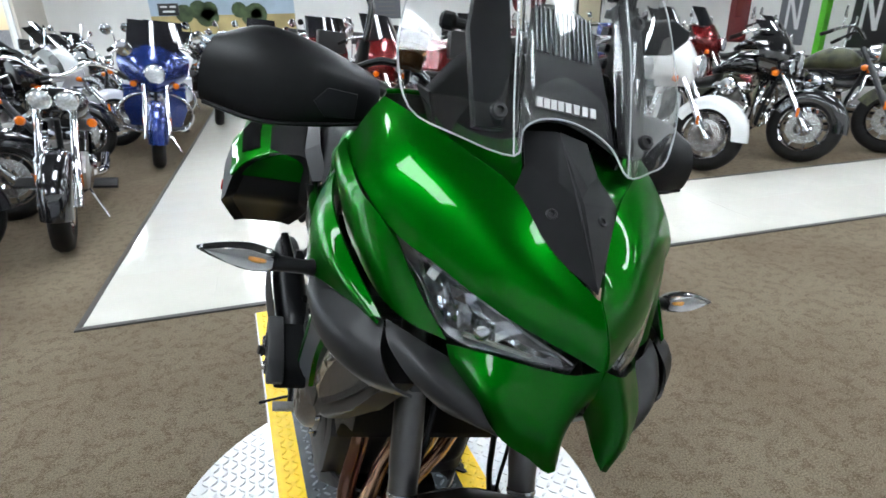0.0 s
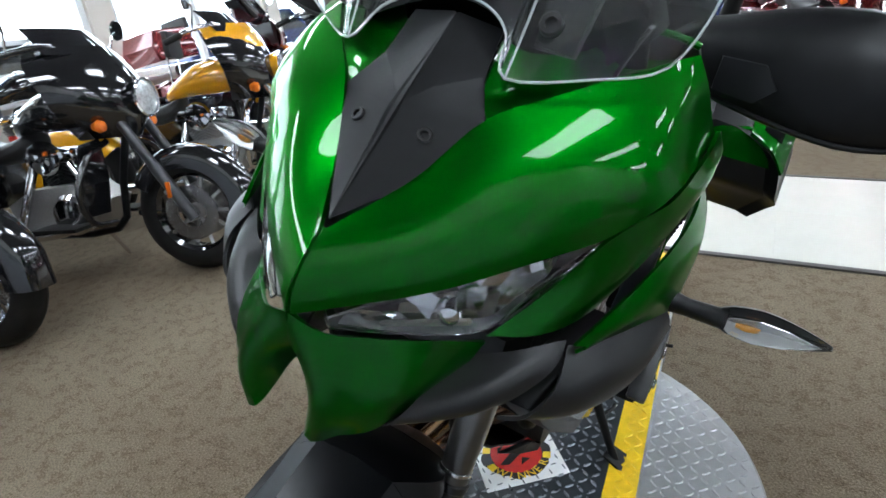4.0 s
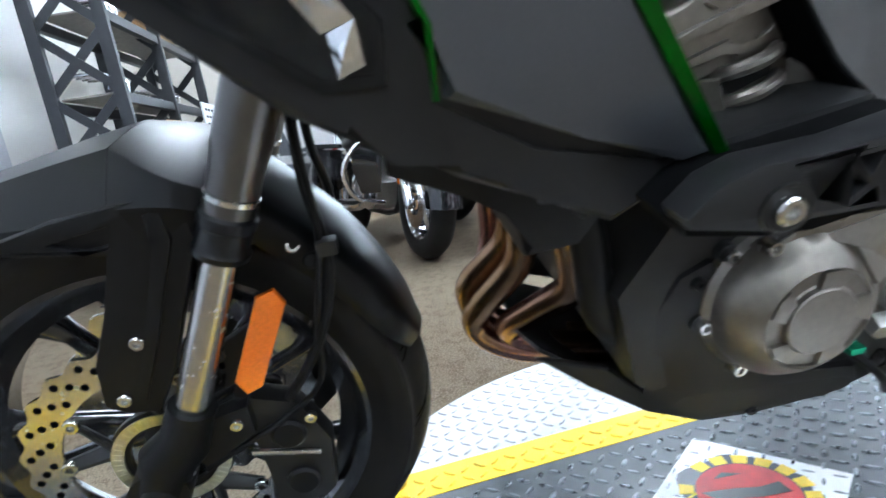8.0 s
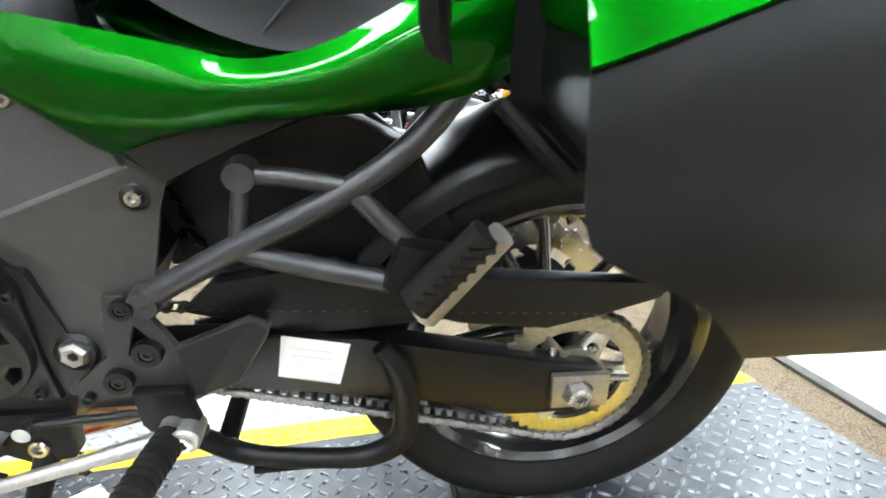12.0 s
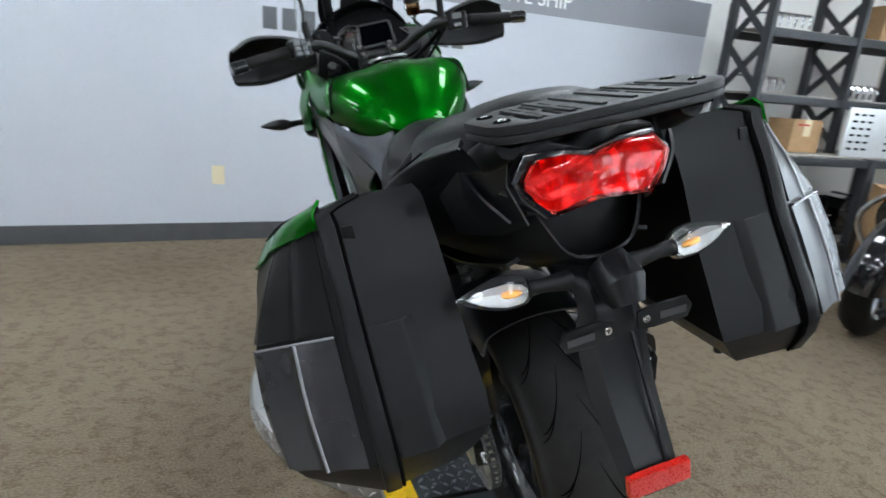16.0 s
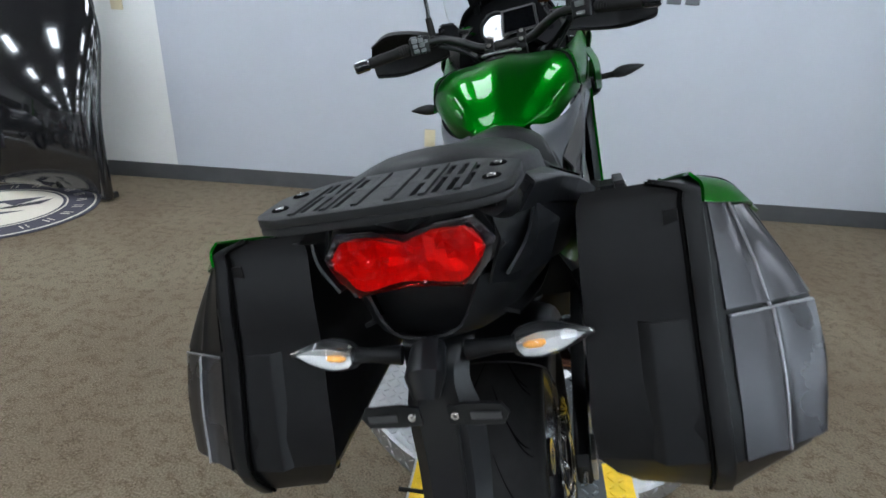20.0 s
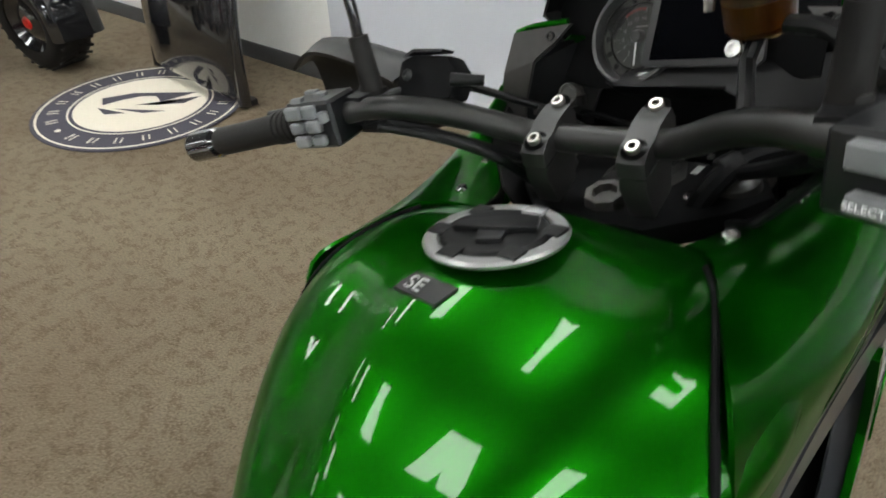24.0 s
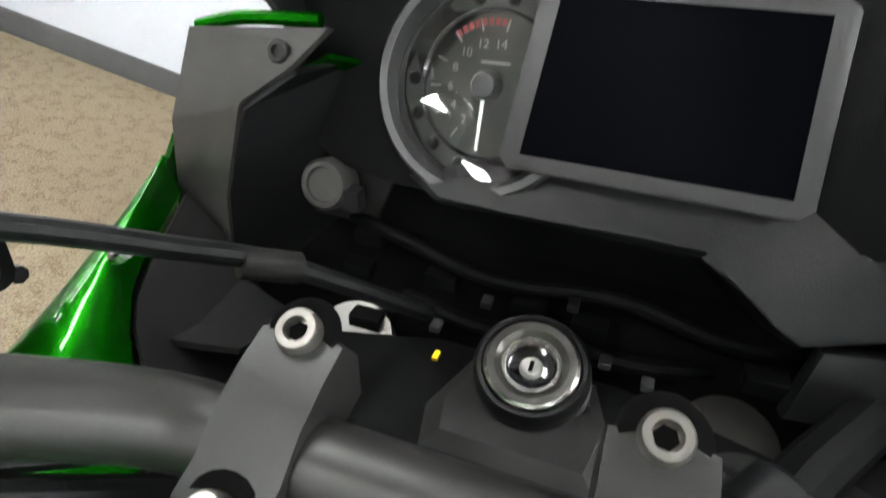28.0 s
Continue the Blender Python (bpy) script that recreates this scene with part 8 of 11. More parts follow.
for s in (-1, 1):
    bm = prism([(0.018 * s, -1.163, 0.712), (0.018 * s, -1.163, 0.738), (0.040 * s, -1.165, 0.744), (0.088 * s, -1.168, 0.744), (0.096 * s, -1.168, 0.730), (0.088 * s, -1.168, 0.714), (0.040 * s, -1.165, 0.712)], (0, -0.005, 0), 0.0015)
    part("plate_bracket", bm, BLACK, pc, "slotted plate bracket")
    part("slot", prism([(0.048 * s, -1.172, 0.733), (0.086 * s, -1.1735, 0.733), (0.086 * s, -1.1735, 0.723), (0.048 * s, -1.172, 0.723)], (0, -0.0012, 0), 0), TUBE, pc)
    part("bracket_bolt", bolt((0.028 * s, -1.168, 0.728), (0, -1, 0), 0.006), STEEL, pc)
    ts = new("rear_turn_signal")
    ts.parent = bk
    ts["label"] = "rear turn signal with clear lens"
    part("stalk", tube([(0.045 * s, -1.11, 0.782), (0.085 * s, -1.115, 0.788), (0.112 * s, -1.115, 0.790)], [0.014, 0.010, 0.012], 12), BLACK, ts)
    leaf = ((0.104, 0.011, 0.010), (0.114, 0.021, 0.017), (0.140, 0.025, 0.020), (0.168, 0.018, 0.015), (0.192, 0.008, 0.008), (0.204, 0.002, 0.003))
    for nm, sg, m_, k_, lab in (("lens", -1, CLEAR, 0.94, "clear lens"), ("shell", 1, SATIN, 1.0, "black lamp shell")):
        rr = [[(x * s, -1.117 + sg * (0.0004 + w_ * a * k_), 0.790 + 0.09 * (x - 0.106) + h_ * b * k_) for a, b in ((0, 1), (0.6, 0.80), (1, 0.25), (1, -0.25), (0.6, -0.80), (0, -1))] for x, h_, w_ in leaf]
        o = part(nm, loft(rr, 2), m_, ts, lab, 30)
        o.visible_shadow = sg > 0
    part("bulb", tube([(0.120 * s, -1.123, 0.791), (0.127 * s, -1.124, 0.792), (0.140 * s, -1.123, 0.793), (0.146 * s, -1.122, 0.794)], [0.002, 0.0045, 0.004, 0.0015], 12), LAMPAMB, ts, "amber bulb")
    facet("reflector", [(-0.110 + (x + 0.338) * 0.88, -1.1178 - d, 0.791 + (z - 0.919) * 1.1) for x, d, z in BOWL], [(0, 1, 4), (0, 4, 2), (1, 3, 4), (2, 4, 5), (3, 6, 7), (3, 7, 4), (4, 7, 8), (4, 8, 5), (6, 9, 7), (7, 9, 8)], SILVER, 0.0006, 0, ts, "bright faceted reflector", s=s, angle=5)

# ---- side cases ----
# grey puts the satin panels' reflected sheen into the base colour
SILK = mat("case_panel_sheen_grey", (0.055, 0.054, 0.058), rough=0.28, metal=0.8, vary=0.03, scale=8)
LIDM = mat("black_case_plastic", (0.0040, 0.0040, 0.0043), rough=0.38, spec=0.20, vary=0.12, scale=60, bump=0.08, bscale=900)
for s in (-1, 1):
    cse = new("side_case")
    cse.parent = bk
    cse["label"] = "hard side case, black with green lid cap"
    # rings from the bottom to the top: (inner x, outer x behind, outer x in front, rear y, front y, z behind, fall to the front)
    LV = [(-0.235, -0.432, -0.432, -1.095, -0.790, 0.552, 0.0), (-0.187, -0.466, -0.466, -1.124, -0.735, 0.616, 0.0), (-0.187, -0.474, -0.476, -1.092, -0.695, 0.700, 0.13), (-0.190, -0.470, -0.476, -1.058, -0.668, 0.775, 0.27),
          (-0.193, -0.444, -0.466, -1.036, -0.660, 0.842, 0.40), (-0.196, -0.412, -0.450, -1.008, -0.662, 0.902, 0.49), (-0.200, -0.385, -0.408, -1.002, -0.668, 0.922, 0.35), (-0.208, -0.338, -0.345, -0.998, -0.674, 0.934, 0.31)]
    rings = []
    for xi, xr, xf, yr, yf, z, sl_ in LV:
        pts = [(xi, yr), (max(-0.345, xr + 0.03), yr - 0.014), (xr + 0.006, yr + 0.046), (xr + (xf - xr) * 0.4, yr + 0.120), (xf, (yr + yf) / 2), (xf + 0.010, yf + 0.04), (xf + 0.045, yf + 0.012), (xi - 0.03, yf), (xi, yf + 0.02)]
        rings.append([(x, y, max(z - (y - yr) * sl_, 0.744 if sl_ > 0.45 else 0.0)) for x, y in pts])
    part("body", loft([sided(r, s) for r in rings], 2), LIDM, cse, "black case body", 26)
    # green cap laid over the top of the body, wrapped round its front and its rear
    def cap_row(k, out, up):
        r = [Vector(q) for q in rings[k]]
        ys = (-0.690, -0.760, -0.830, -0.900)
        side = []
        for y in ys:
            a, b = next((a, b) for a, b in zip(r[2:6], r[3:6]) if a.y <= y <= b.y) if r[2].y <= y <= r[5].y else (r[4], r[5])
            side.append(a.lerp(b, (y - a.y) / (b.y - a.y)))
        rows_ = [(r[7], 0, 1), (r[6], -0.6, 0.8), (r[5], -0.95, 0.3)] + [(q, -1, 0) for q in side] + [(r[2], -0.85, -0.5), (r[1] - V(0.002, 0, 0), -0.1, -1)]
        row = [q + V(ux * out, uy * out, up) for q, ux, uy in rows_]
        if k == 7:            # the inner edge runs straight along the case
            row = [V(-0.336, q.y, q.z) for q in row]
        return [tuple(q) for q in row]

    cap_ = [cap_row(5, 0.0065, 0.001), cap_row(6, 0.0065, 0.005), cap_row(7, 0.003, 0.007)]
    part("cap", patch([sided(r, s) for r in cap_], 0.004, 3, flip=s > 0), GREEN, cse, "candy green case cap", 50)
    def on_cap(y, v):
        u = 3 + (-0.690 - y) / 0.07
        i, j = min(int(v), 1), max(2, min(int(u), 6))
        a = Vector(cap_[i][j]).lerp(Vector(cap_[i][j + 1]), u - j)
        b = Vector(cap_[i + 1][j]).lerp(Vector(cap_[i + 1][j + 1]), u - j)
        return tuple(a.lerp(b, v - i) + V(-0.003, 0, 0.004))

    # near-black patch laid on the cap, painting the opening's shade
    part("grip_opening", patch([sided([on_cap(u, v) for u in us], s) for v, us in ((0.75, (-0.690, -0.735, -0.790, -0.833)), (1.1, (-0.678, -0.735, -0.80, -0.880)), (1.6, (-0.685, -0.735, -0.80, -0.890)))], 0.002, 3, flip=s > 0), HOLE, cse, "dark grip opening")
    # lid corner panels: a proud lower one that wraps to the side and a flatter upper one

    def at(k, f, out=0.0):
        """A point on ring k: f from 0 at the seam over 1 at the corner to 2 on the side."""
        r = [Vector(q) for q in rings[k]]
        p = r[1].lerp(r[2], f) if f <= 1 else r[2].lerp(r[3], f - 1)
        return p + V(-0.7 * out, -0.7 * out, 0)

    low = [[at(k, f0, o_) for f0, o_ in ((0.10, 0.004), (0.38, 0.006), (0.50, 0.011), (0.62, 0.006), (0.97, 0.005), (w_, 0.004))] for k, w_ in ((1, 1.55), (2, 1.25), (3, 1.02))]
    part("corner_panel", patch([sided([tuple(q) for q in r], s) for r in low], 0.006, 3, flip=s < 0), SILK, cse, "lower corner panel, grey for its satin sheen", 24)
    upp = [[at(k, f0, o_) + V(0, 0, 0.007 if k == 3 else 0) for f0, o_ in ((0.10, 0.001), (0.42, 0.0015), (0.52, 0.005), (0.62, 0.0015), (0.97, 0.001), (1.6, 0.001))] for k in (3, 4, 5)]
    # grey on the right only: that side's brighter reflection is painted in
    part("corner_panel", patch([sided([tuple(q) for q in r], s) for r in upp], 0.005, 3, flip=s < 0), SILK if s > 0 else LIDM, cse, "upper corner panel, lighter on the right for its sheen", 24)
    # thin pale tubes imitate the highlights along the ridges and the lip
    EDGER = bpy.data.materials.get("ridge_highlight_grey") or mat("ridge_highlight_grey", (0.26, 0.26, 0.27), rough=0.3, metal=0.6, vary=0.15, scale=60)
    part("ridge_glint", tube(sided([tuple(at(k, 0.5, 0.0115)) for k in (1, 2, 3)], s), 0.0022, 8, smooth=4), EDGER, cse, "pale line painted as the ridge's highlight")
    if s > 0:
        part("ridge_glint", tube(sided([tuple(at(k, 0.52, 0.0055)) for k in (3, 4, 5)], s), 0.0020, 8, smooth=4), EDGER, cse, "pale line painted as the ridge's highlight")
    part("lip_glint", tube(sided([tuple(at(3, f0, 0.006)) for f0 in (0.10, 0.38, 0.62, 0.97)], s), 0.0018, 8, smooth=3), EDGER, cse)
    band = [[tuple(Vector(rings[k][1]) + V(dx, dy, 0)) for dx, dy in ((0.022, -0.0035), (0.020, -0.0055), (0.002, -0.0055), (-0.001, 0.0))] for k in range(0, 8)]
    part("lid_band", patch([sided(r, s) for r in band], 0.006, 3, flip=s < 0), LIDM, cse, "lid rim beside the seam", 30)
    seam = [tuple(Vector(rings[k][1]) + V(0.025, -0.0010, 0)) for k in range(0, 8)]
    part("seam", tube(sided(seam, s), 0.0026, 6, smooth=3), HOLE, cse, "lid seam")
    ridge = [[tuple(Vector(rings[k][0]).lerp(Vector(rings[k][1]), f0) + V(0, -o_, 0)) for f0, o_ in ((0.42, 0.0), (0.50, 0.007), (0.56, 0.007), (0.80, 0.002))] for k in range(1, 4)]
    part("shell_fold", patch([sided(r, s) for r in ridge], 0.006, 3, flip=s < 0), BLACK, cse, "", 24)
    part("latch_plate", prism(sided([tuple(Vector(rings[5][1]) + q) for q in (V(0.045, -0.003, -0.004), V(0.028, -0.003, -0.004), V(0.028, -0.004, -0.030), V(0.045, -0.004, -0.026))], s), (0, -0.002, 0), 0.0005), LIDM, cse)
    rf = lathe([(0.0, 0.006), (0.016, 0.006), (0.020, 0.003), (0.020, -0.004)], sided([(-0.475, -0.857, 0.645)], s)[0], (s, 0, 0), 24)
    part("reflector_base", lathe([(0.0, 0.002), (0.026, 0.002), (0.028, -0.004)], sided([(-0.474, -0.857, 0.645)], s)[0], (s, 0, 0), 28), BLACK, cse)
    part("reflector", rf, REDL, cse, "round red reflector")
    part("green_streak", tube(sided([(-0.440, -1.04, 0.612), (-0.449, -0.92, 0.622), (-0.449, -0.76, 0.624)], s), 0.003, 6, smooth=3), GREEN, cse, "thin green trim line")
    part("case_mount", tube(sided([(-0.20, -0.72, 0.80), (-0.17, -0.70, 0.79)], s), 0.012, 10), BLACK, cse)
    part("case_mount", tube(sided([(-0.20, -0.70, 0.60), (-0.165, -0.64, 0.665)], s), 0.012, 10), BLACK, cse)
    part("lower_peg", cyl(sided([(-0.24, -1.05, 0.60)], s)[0], sided([(-0.24, -1.05, 0.545)], s)[0], 0.008, sides=10), BLACK, cse)

# ---- cockpit ----
for s in (-1, 1):
    hb = new("handlebar_end")
    hb.parent = bk
    hb["label"] = "handlebar end with rubber grip, switches and lever"
    ax0, ax1 = V(0.235 * s, 0.132, 1.162), V(0.440 * s, 0.060, 1.137)
    u = (ax1 - ax0).normalized()
    part("grip", tube([ax0 + u * 0.055, ax0 + u * 0.060, ax0 + u * 0.185, ax0 + u * 0.19], [0.0155, 0.0172, 0.0172, 0.0155], 20), RUBBER, hb, "black rubber grip")
    for k in range(4):
        part("grip_rib", lathe([(0.016, -0.003), (0.0190, -0.002), (0.0190, 0.002), (0.016, 0.003)], ax0 + u * (0.066 + 0.008 * k), u, 20), RUBBER, hb)
    part("bar_weight", tube([ax0 + u * 0.188, ax0 + u * 0.195, ax0 + u * 0.235, ax0 + u * 0.24], [0.014, 0.019, 0.019, 0.014], 20), GLOSSB, hb, "gloss black bar end weight")
    sw0 = ax0 + u * 0.022
    swb = box((-0.030, -0.028, -0.026), (0.030, 0.026, 0.026), 0.009, seg=3)
    ang = math.atan2(u.y, u.x * (1 if s > 0 else -1)) * (1 if s > 0 else -1)
    MS = Matrix.Translation(sw0) @ Matrix.Rotation(ang, 4, "Z")
    swb.transform(MS)
    part("switch_box", swb, SATIN, hb, "black switch housing")
    GREYB = bpy.data.materials.get("grey_button_rubber") or mat("grey_button_rubber", (0.15, 0.155, 0.16), rough=0.5)
    spots = ((-0.016, 0.016, 0.010, 0.007), (0.004, 0.016, 0.008, 0.007), (-0.016, 0.0, 0.008, 0.006), (0.006, 0.001, 0.009, 0.007), (-0.014, -0.015, 0.009, 0.006), (0.008, -0.015, 0.008, 0.006), (0.020, 0.010, 0.005, 0.006)) if s < 0 else ((0.0, 0.014, 0.015, 0.008), (0.0, -0.012, 0.012, 0.006))
    for x, z, w_, h_ in spots:
        b = box((x - w_, -0.036, z - h_), (x + w_, -0.026, z + h_), 0.0044, seg=3)
        b.transform(MS)
        part("button", b, GREYB, hb, "grey rubber button")
        if s < 0 and w_ > 0.0085:
            b = box((x - w_ * 0.8, z - h_ * 0.7 - 0.006, 0.022), (x + w_ * 0.8, z + h_ * 0.7 - 0.006, 0.030), 0.003)
            b.transform(MS)
            part("button", b, GREYB, hb, "grey rubber button")
    if s > 0:
        me = text_mesh("SELECT", 0.0065, 0.0002, LETW)
        o = part("button_lettering", me, LETW, hb)
        o.matrix_local = MS @ Matrix.Translation((-0.0115, -0.0363, -0.0145)) @ pose(0, 0, 0, 90, 0, 0)
    # clamp, lever and mirror
    lv0 = ax0 - u * 0.012 + V(0, 0.032, 0.0)
    part("lever", tube([lv0, lv0 + V(0.05 * s, 0.020, -0.006), lv0 + V(0.12 * s, 0.010, -0.012), lv0 + V(0.195 * s, -0.022, -0.018)], [0.010, 0.009, 0.008, 0.009], 12, smooth=4, flat=0.6), BLACK, hb, "black hand lever")
    part("lever_perch", box(lv0 - V(0.018, 0.03, 0.016), lv0 + V(0.018, 0.014, 0.016), 0.005), BLACK, hb)
    part("perch_bolt", bolt(lv0 + V(0, -0.004, 0.016), (0, 0, 1), 0.007), ENGB, hb)
    mr = new("mirror")
    mr.parent = bk
    mr["label"] = "black rear view mirror on a bent stem"
    part("stem_boot", cyl((0.217 * s, 0.168, 1.175), (0.219 * s, 0.168, 1.235), 0.0125, 0.0105, 14), RUBBER, mr)
    part("stem", tube([(0.219 * s, 0.168, 1.23), (0.216 * s, 0.166, 1.27), (0.222 * s, 0.162, 1.305), (0.270 * s, 0.145, 1.345), (0.335 * s, 0.135, 1.370)], 0.0062, 12, smooth=5), GLOSSB, mr)
    hd_ = [(0.312, 1.362), (0.338, 1.402), (0.425, 1.425), (0.475, 1.412), (0.476, 1.392), (0.440, 1.352), (0.345, 1.335)]
    back = prism([(x * s, 0.118 + 0.02 * (x - 0.31), z) for x, z in hd_], (0, 0.026, 0), 0.009, seg=3)
    part("shell", back, SATIN, mr, "black mirror shell")
    cx_, cz_ = 0.397, 1.380
    gl_ = prism([((cx_ + (x - cx_) * 0.9) * s, 0.1165 + 0.02 * (x - 0.31), cz_ + (z - cz_) * 0.86) for x, z in hd_], (0, -0.001, 0), 0)
    part("mirror_glass", gl_, mat("mirror_silver", (0.85, 0.86, 0.87), rough=0.01, metal=1.0, vary=0.0) if s < 0 else bpy.data.materials["mirror_silver"], mr, "mirror glass")
    # hand guard
    hgd = new("hand_guard")
    hgd.parent = bk
    hgd["label"] = "black plastic hand guard"
    part("shell", patch([sided(r, s) for r in [
        [(-0.225, 0.205, 1.176), (-0.300, 0.205, 1.202), (-0.385, 0.212, 1.212), (-0.450, 0.222, 1.188)],
        [(-0.212, 0.236, 1.186), (-0.300, 0.248, 1.211), (-0.390, 0.256, 1.220), (-0.463, 0.268, 1.191)],
        [(-0.196, 0.278, 1.165), (-0.290, 0.302, 1.172), (-0.385, 0.310, 1.165), (-0.478, 0.288, 1.150)],
        [(-0.198, 0.286, 1.112), (-0.290, 0.306, 1.096), (-0.385, 0.312, 1.086), (-0.476, 0.286, 1.098)],
        [(-0.203, 0.272, 1.103), (-0.290, 0.284, 1.084), (-0.382, 0.288, 1.074), (-0.462, 0.266, 1.084)]]], 0.005, 4, flip=s < 0), BLACK, hgd, "", 50)
    part("vent_frame", prism(sided([(-0.235, 0.300, 1.150), (-0.285, 0.312, 1.152), (-0.305, 0.316, 1.128), (-0.285, 0.314, 1.106), (-0.235, 0.304, 1.110)], s), (0, 0.006, 0), 0.003), SATIN, hgd)
    part("inner_support", tube(sided([(-0.200, 0.175, 1.155), (-0.205, 0.22, 1.155), (-0.212, 0.265, 1.150)], s), [0.014, 0.012, 0.014], 10, flat=0.6), BLACK, hgd)
    part("lower_lip", tube(sided([(-0.202, 0.288, 1.106), (-0.290, 0.304, 1.090), (-0.387, 0.310, 1.080), (-0.470, 0.284, 1.090)], s), 0.004, 8, smooth=4), BLACK, hgd)
BARM = mat("dark_anodised_bar", (0.022, 0.0215, 0.021), rough=0.40, metal=0.5, vary=0.05, scale=60)
bar = part("handlebar", tube([(-0.300, 0.108, 1.154), (-0.235, 0.133, 1.162), (-0.190, 0.158, 1.163), (-0.140, 0.205, 1.142), (-0.095, 0.243, 1.115), (-0.055, 0.253, 1.105), (0.055, 0.253, 1.105), (0.095, 0.243, 1.115), (0.140, 0.205, 1.142), (0.190, 0.158, 1.163), (0.235, 0.133, 1.162), (0.300, 0.108, 1.154)], [0.011, 0.0115, 0.0125, 0.0140, 0.0145, 0.0145, 0.0145, 0.0145, 0.0140, 0.0125, 0.0115, 0.011], 20, smooth=4), BARM, bk, "dark grey tapered handlebar")
HN = V(0, -0.5, 0.866)
CLAMPM = mat("dark_cast_clamp_paint", (0.019, 0.0188, 0.0185), rough=0.42, metal=0.4, vary=0.08, scale=90, bump=0.05, bscale=500)
BOLTM = mat("plain_steel_bolt", (0.42, 0.40, 0.37), rough=0.32, metal=1.0, vary=0.06, scale=300)
for s in (-1, 1):
    rs = new("bar_clamp")
    rs.parent = bk
    rs["label"] = "dark grey handlebar clamp"
    x0, x1 = 0.039 * s, 0.067 * s
    base = prism([(x0, 0.280, 1.098), (x0, 0.276, 1.050), (x0, 0.240, 1.036), (x0, 0.222, 1.070), (x0, 0.222, 1.082), (x0, 0.250, 1.094)], (x1 - x0, 0, 0), 0.004)
    part("clamp_foot", base, CLAMPM, rs)
    rr = []
    for f, w_ in ((0.0, 0.62), (0.25, 0.92), (0.5, 1.0), (0.75, 0.92), (1.0, 0.62)):
        x = x0 + (x1 - x0) * f
        rr.append([(x, 0.250 + (y - 0.250) * (0.80 + 0.20 * w_), z) for y, z in ((0.287, 1.104), (0.287, 1.122), (0.278, 1.134 - 0.004 * (1 - w_)), (0.264, 1.129), (0.250, 1.1235), (0.238, 1.115), (0.227, 1.1115), (0.216, 1.100), (0.218, 1.084), (0.250, 1.098))])
    part("clamp_cap", loft(rr, 1), CLAMPM, rs, "", 20)
    for y, z in ((0.2765, 1.1325), (0.2275, 1.1095)):
        part("bolt_pocket", lathe([(0.0, 0.0008), (0.0112, 0.0008), (0.0125, 0.0)], (0.053 * s, y, z), HN, 20), HOLE, rs)
        part("clamp_bolt", lathe([(0.0, 0.003), (0.0034, 0.003), (0.0040, 0.0065), (0.0062, 0.0065), (0.0070, 0.0052), (0.0070, 0.0)], (0.053 * s, y, z), HN, 24), BOLTM, rs, "bright clamp bolt")
        part("hex_socket", lathe([(0.0, 0.0006), (0.0034, 0.0006), (0.0034, 0.0)], V(0.053 * s, y, z) + HN * 0.0028, HN, 6), HOLE, rs)
yoke = prism([(-0.145, 0.330, 1.030), (-0.120, 0.285, 1.030), (-0.060, 0.225, 1.030), (0.060, 0.225, 1.030), (0.120, 0.285, 1.030), (0.145, 0.330, 1.030), (0.125, 0.375, 1.030), (0.05, 0.395, 1.030), (-0.05, 0.395, 1.030), (-0.125, 0.375, 1.030)], (0, 0.008, -0.03), 0.008)
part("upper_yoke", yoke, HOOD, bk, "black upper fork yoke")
for s in (-1, 1):
    part("fork_cap", lathe([(0, 0.016), (0.014, 0.016), (0.018, 0.012), (0.024, 0.010), (0.026, 0)], (0.105 * s, 0.338, 1.030), (0, -0.2, 1), 24), ENGB, bk)
    part("yoke_bolt", bolt((0.075 * s, 0.30, 1.030), (0, -0.2, 1), 0.007), STEEL, bk)
part("stem_nut", lathe([(0, 0.004), (0.012, 0.004), (0.014, 0.012), (0.022, 0.012), (0.024, 0.0)], (0, 0.268, 1.032), (0, -0.2, 1), 8), FORKM, bk, "grey steering stem nut")
# ignition lock
ig = new("ignition_lock")
ig.parent = bk
ig["label"] = "ignition lock with a silver ring"
KN = V(0, -0.35, 0.94).normalized()
KC = V(0.006, 0.372, 1.045)
part("barrel", lathe([(0.0235, 0.004), (0.0245, 0.010), (0.0265, 0.010), (0.0285, 0.007), (0.029, 0.001), (0.027, 0.0), (0.027, -0.004), (0.030, -0.005), (0.031, -0.034)], KC, KN, 48), BLACK, ig)
part("ring", lathe([(0.0150, 0.0085), (0.0180, 0.0115), (0.0215, 0.0118), (0.0232, 0.0105), (0.0235, 0.004), (0.0150, 0.004)], KC, KN, 48, closed=True), FORKM, ig, "grey lock ring")
part("ring_edge", lathe([(0.0216, 0.0114), (0.0216, 0.0124), (0.0230, 0.0112), (0.0230, 0.0102)], KC, KN, 48, closed=True), STEEL, ig, "thin silver edge")
part("ring", lathe([(0.0118, 0.006), (0.0126, 0.0095), (0.0144, 0.0095), (0.0148, 0.006)], KC, KN, 40, closed=True), STEEL, ig, "thin silver ring")
part("key_disc", lathe([(0, 0.004), (0.0080, 0.0045), (0.0112, 0.006), (0.0120, 0.004)], KC, KN, 28), GLOSSB, ig)
part("key_cover", lathe([(0, 0.0068), (0.0046, 0.0066), (0.0060, 0.0046)], KC, KN, 16), ALU, ig, "round key cover")
part("key_slot", box(KC + KN * 0.0066 - V(0.0010, 0.0035, 0.0), KC + KN * 0.0066 + V(0.0010, 0.0035, 0.0012)), HOLE, ig)
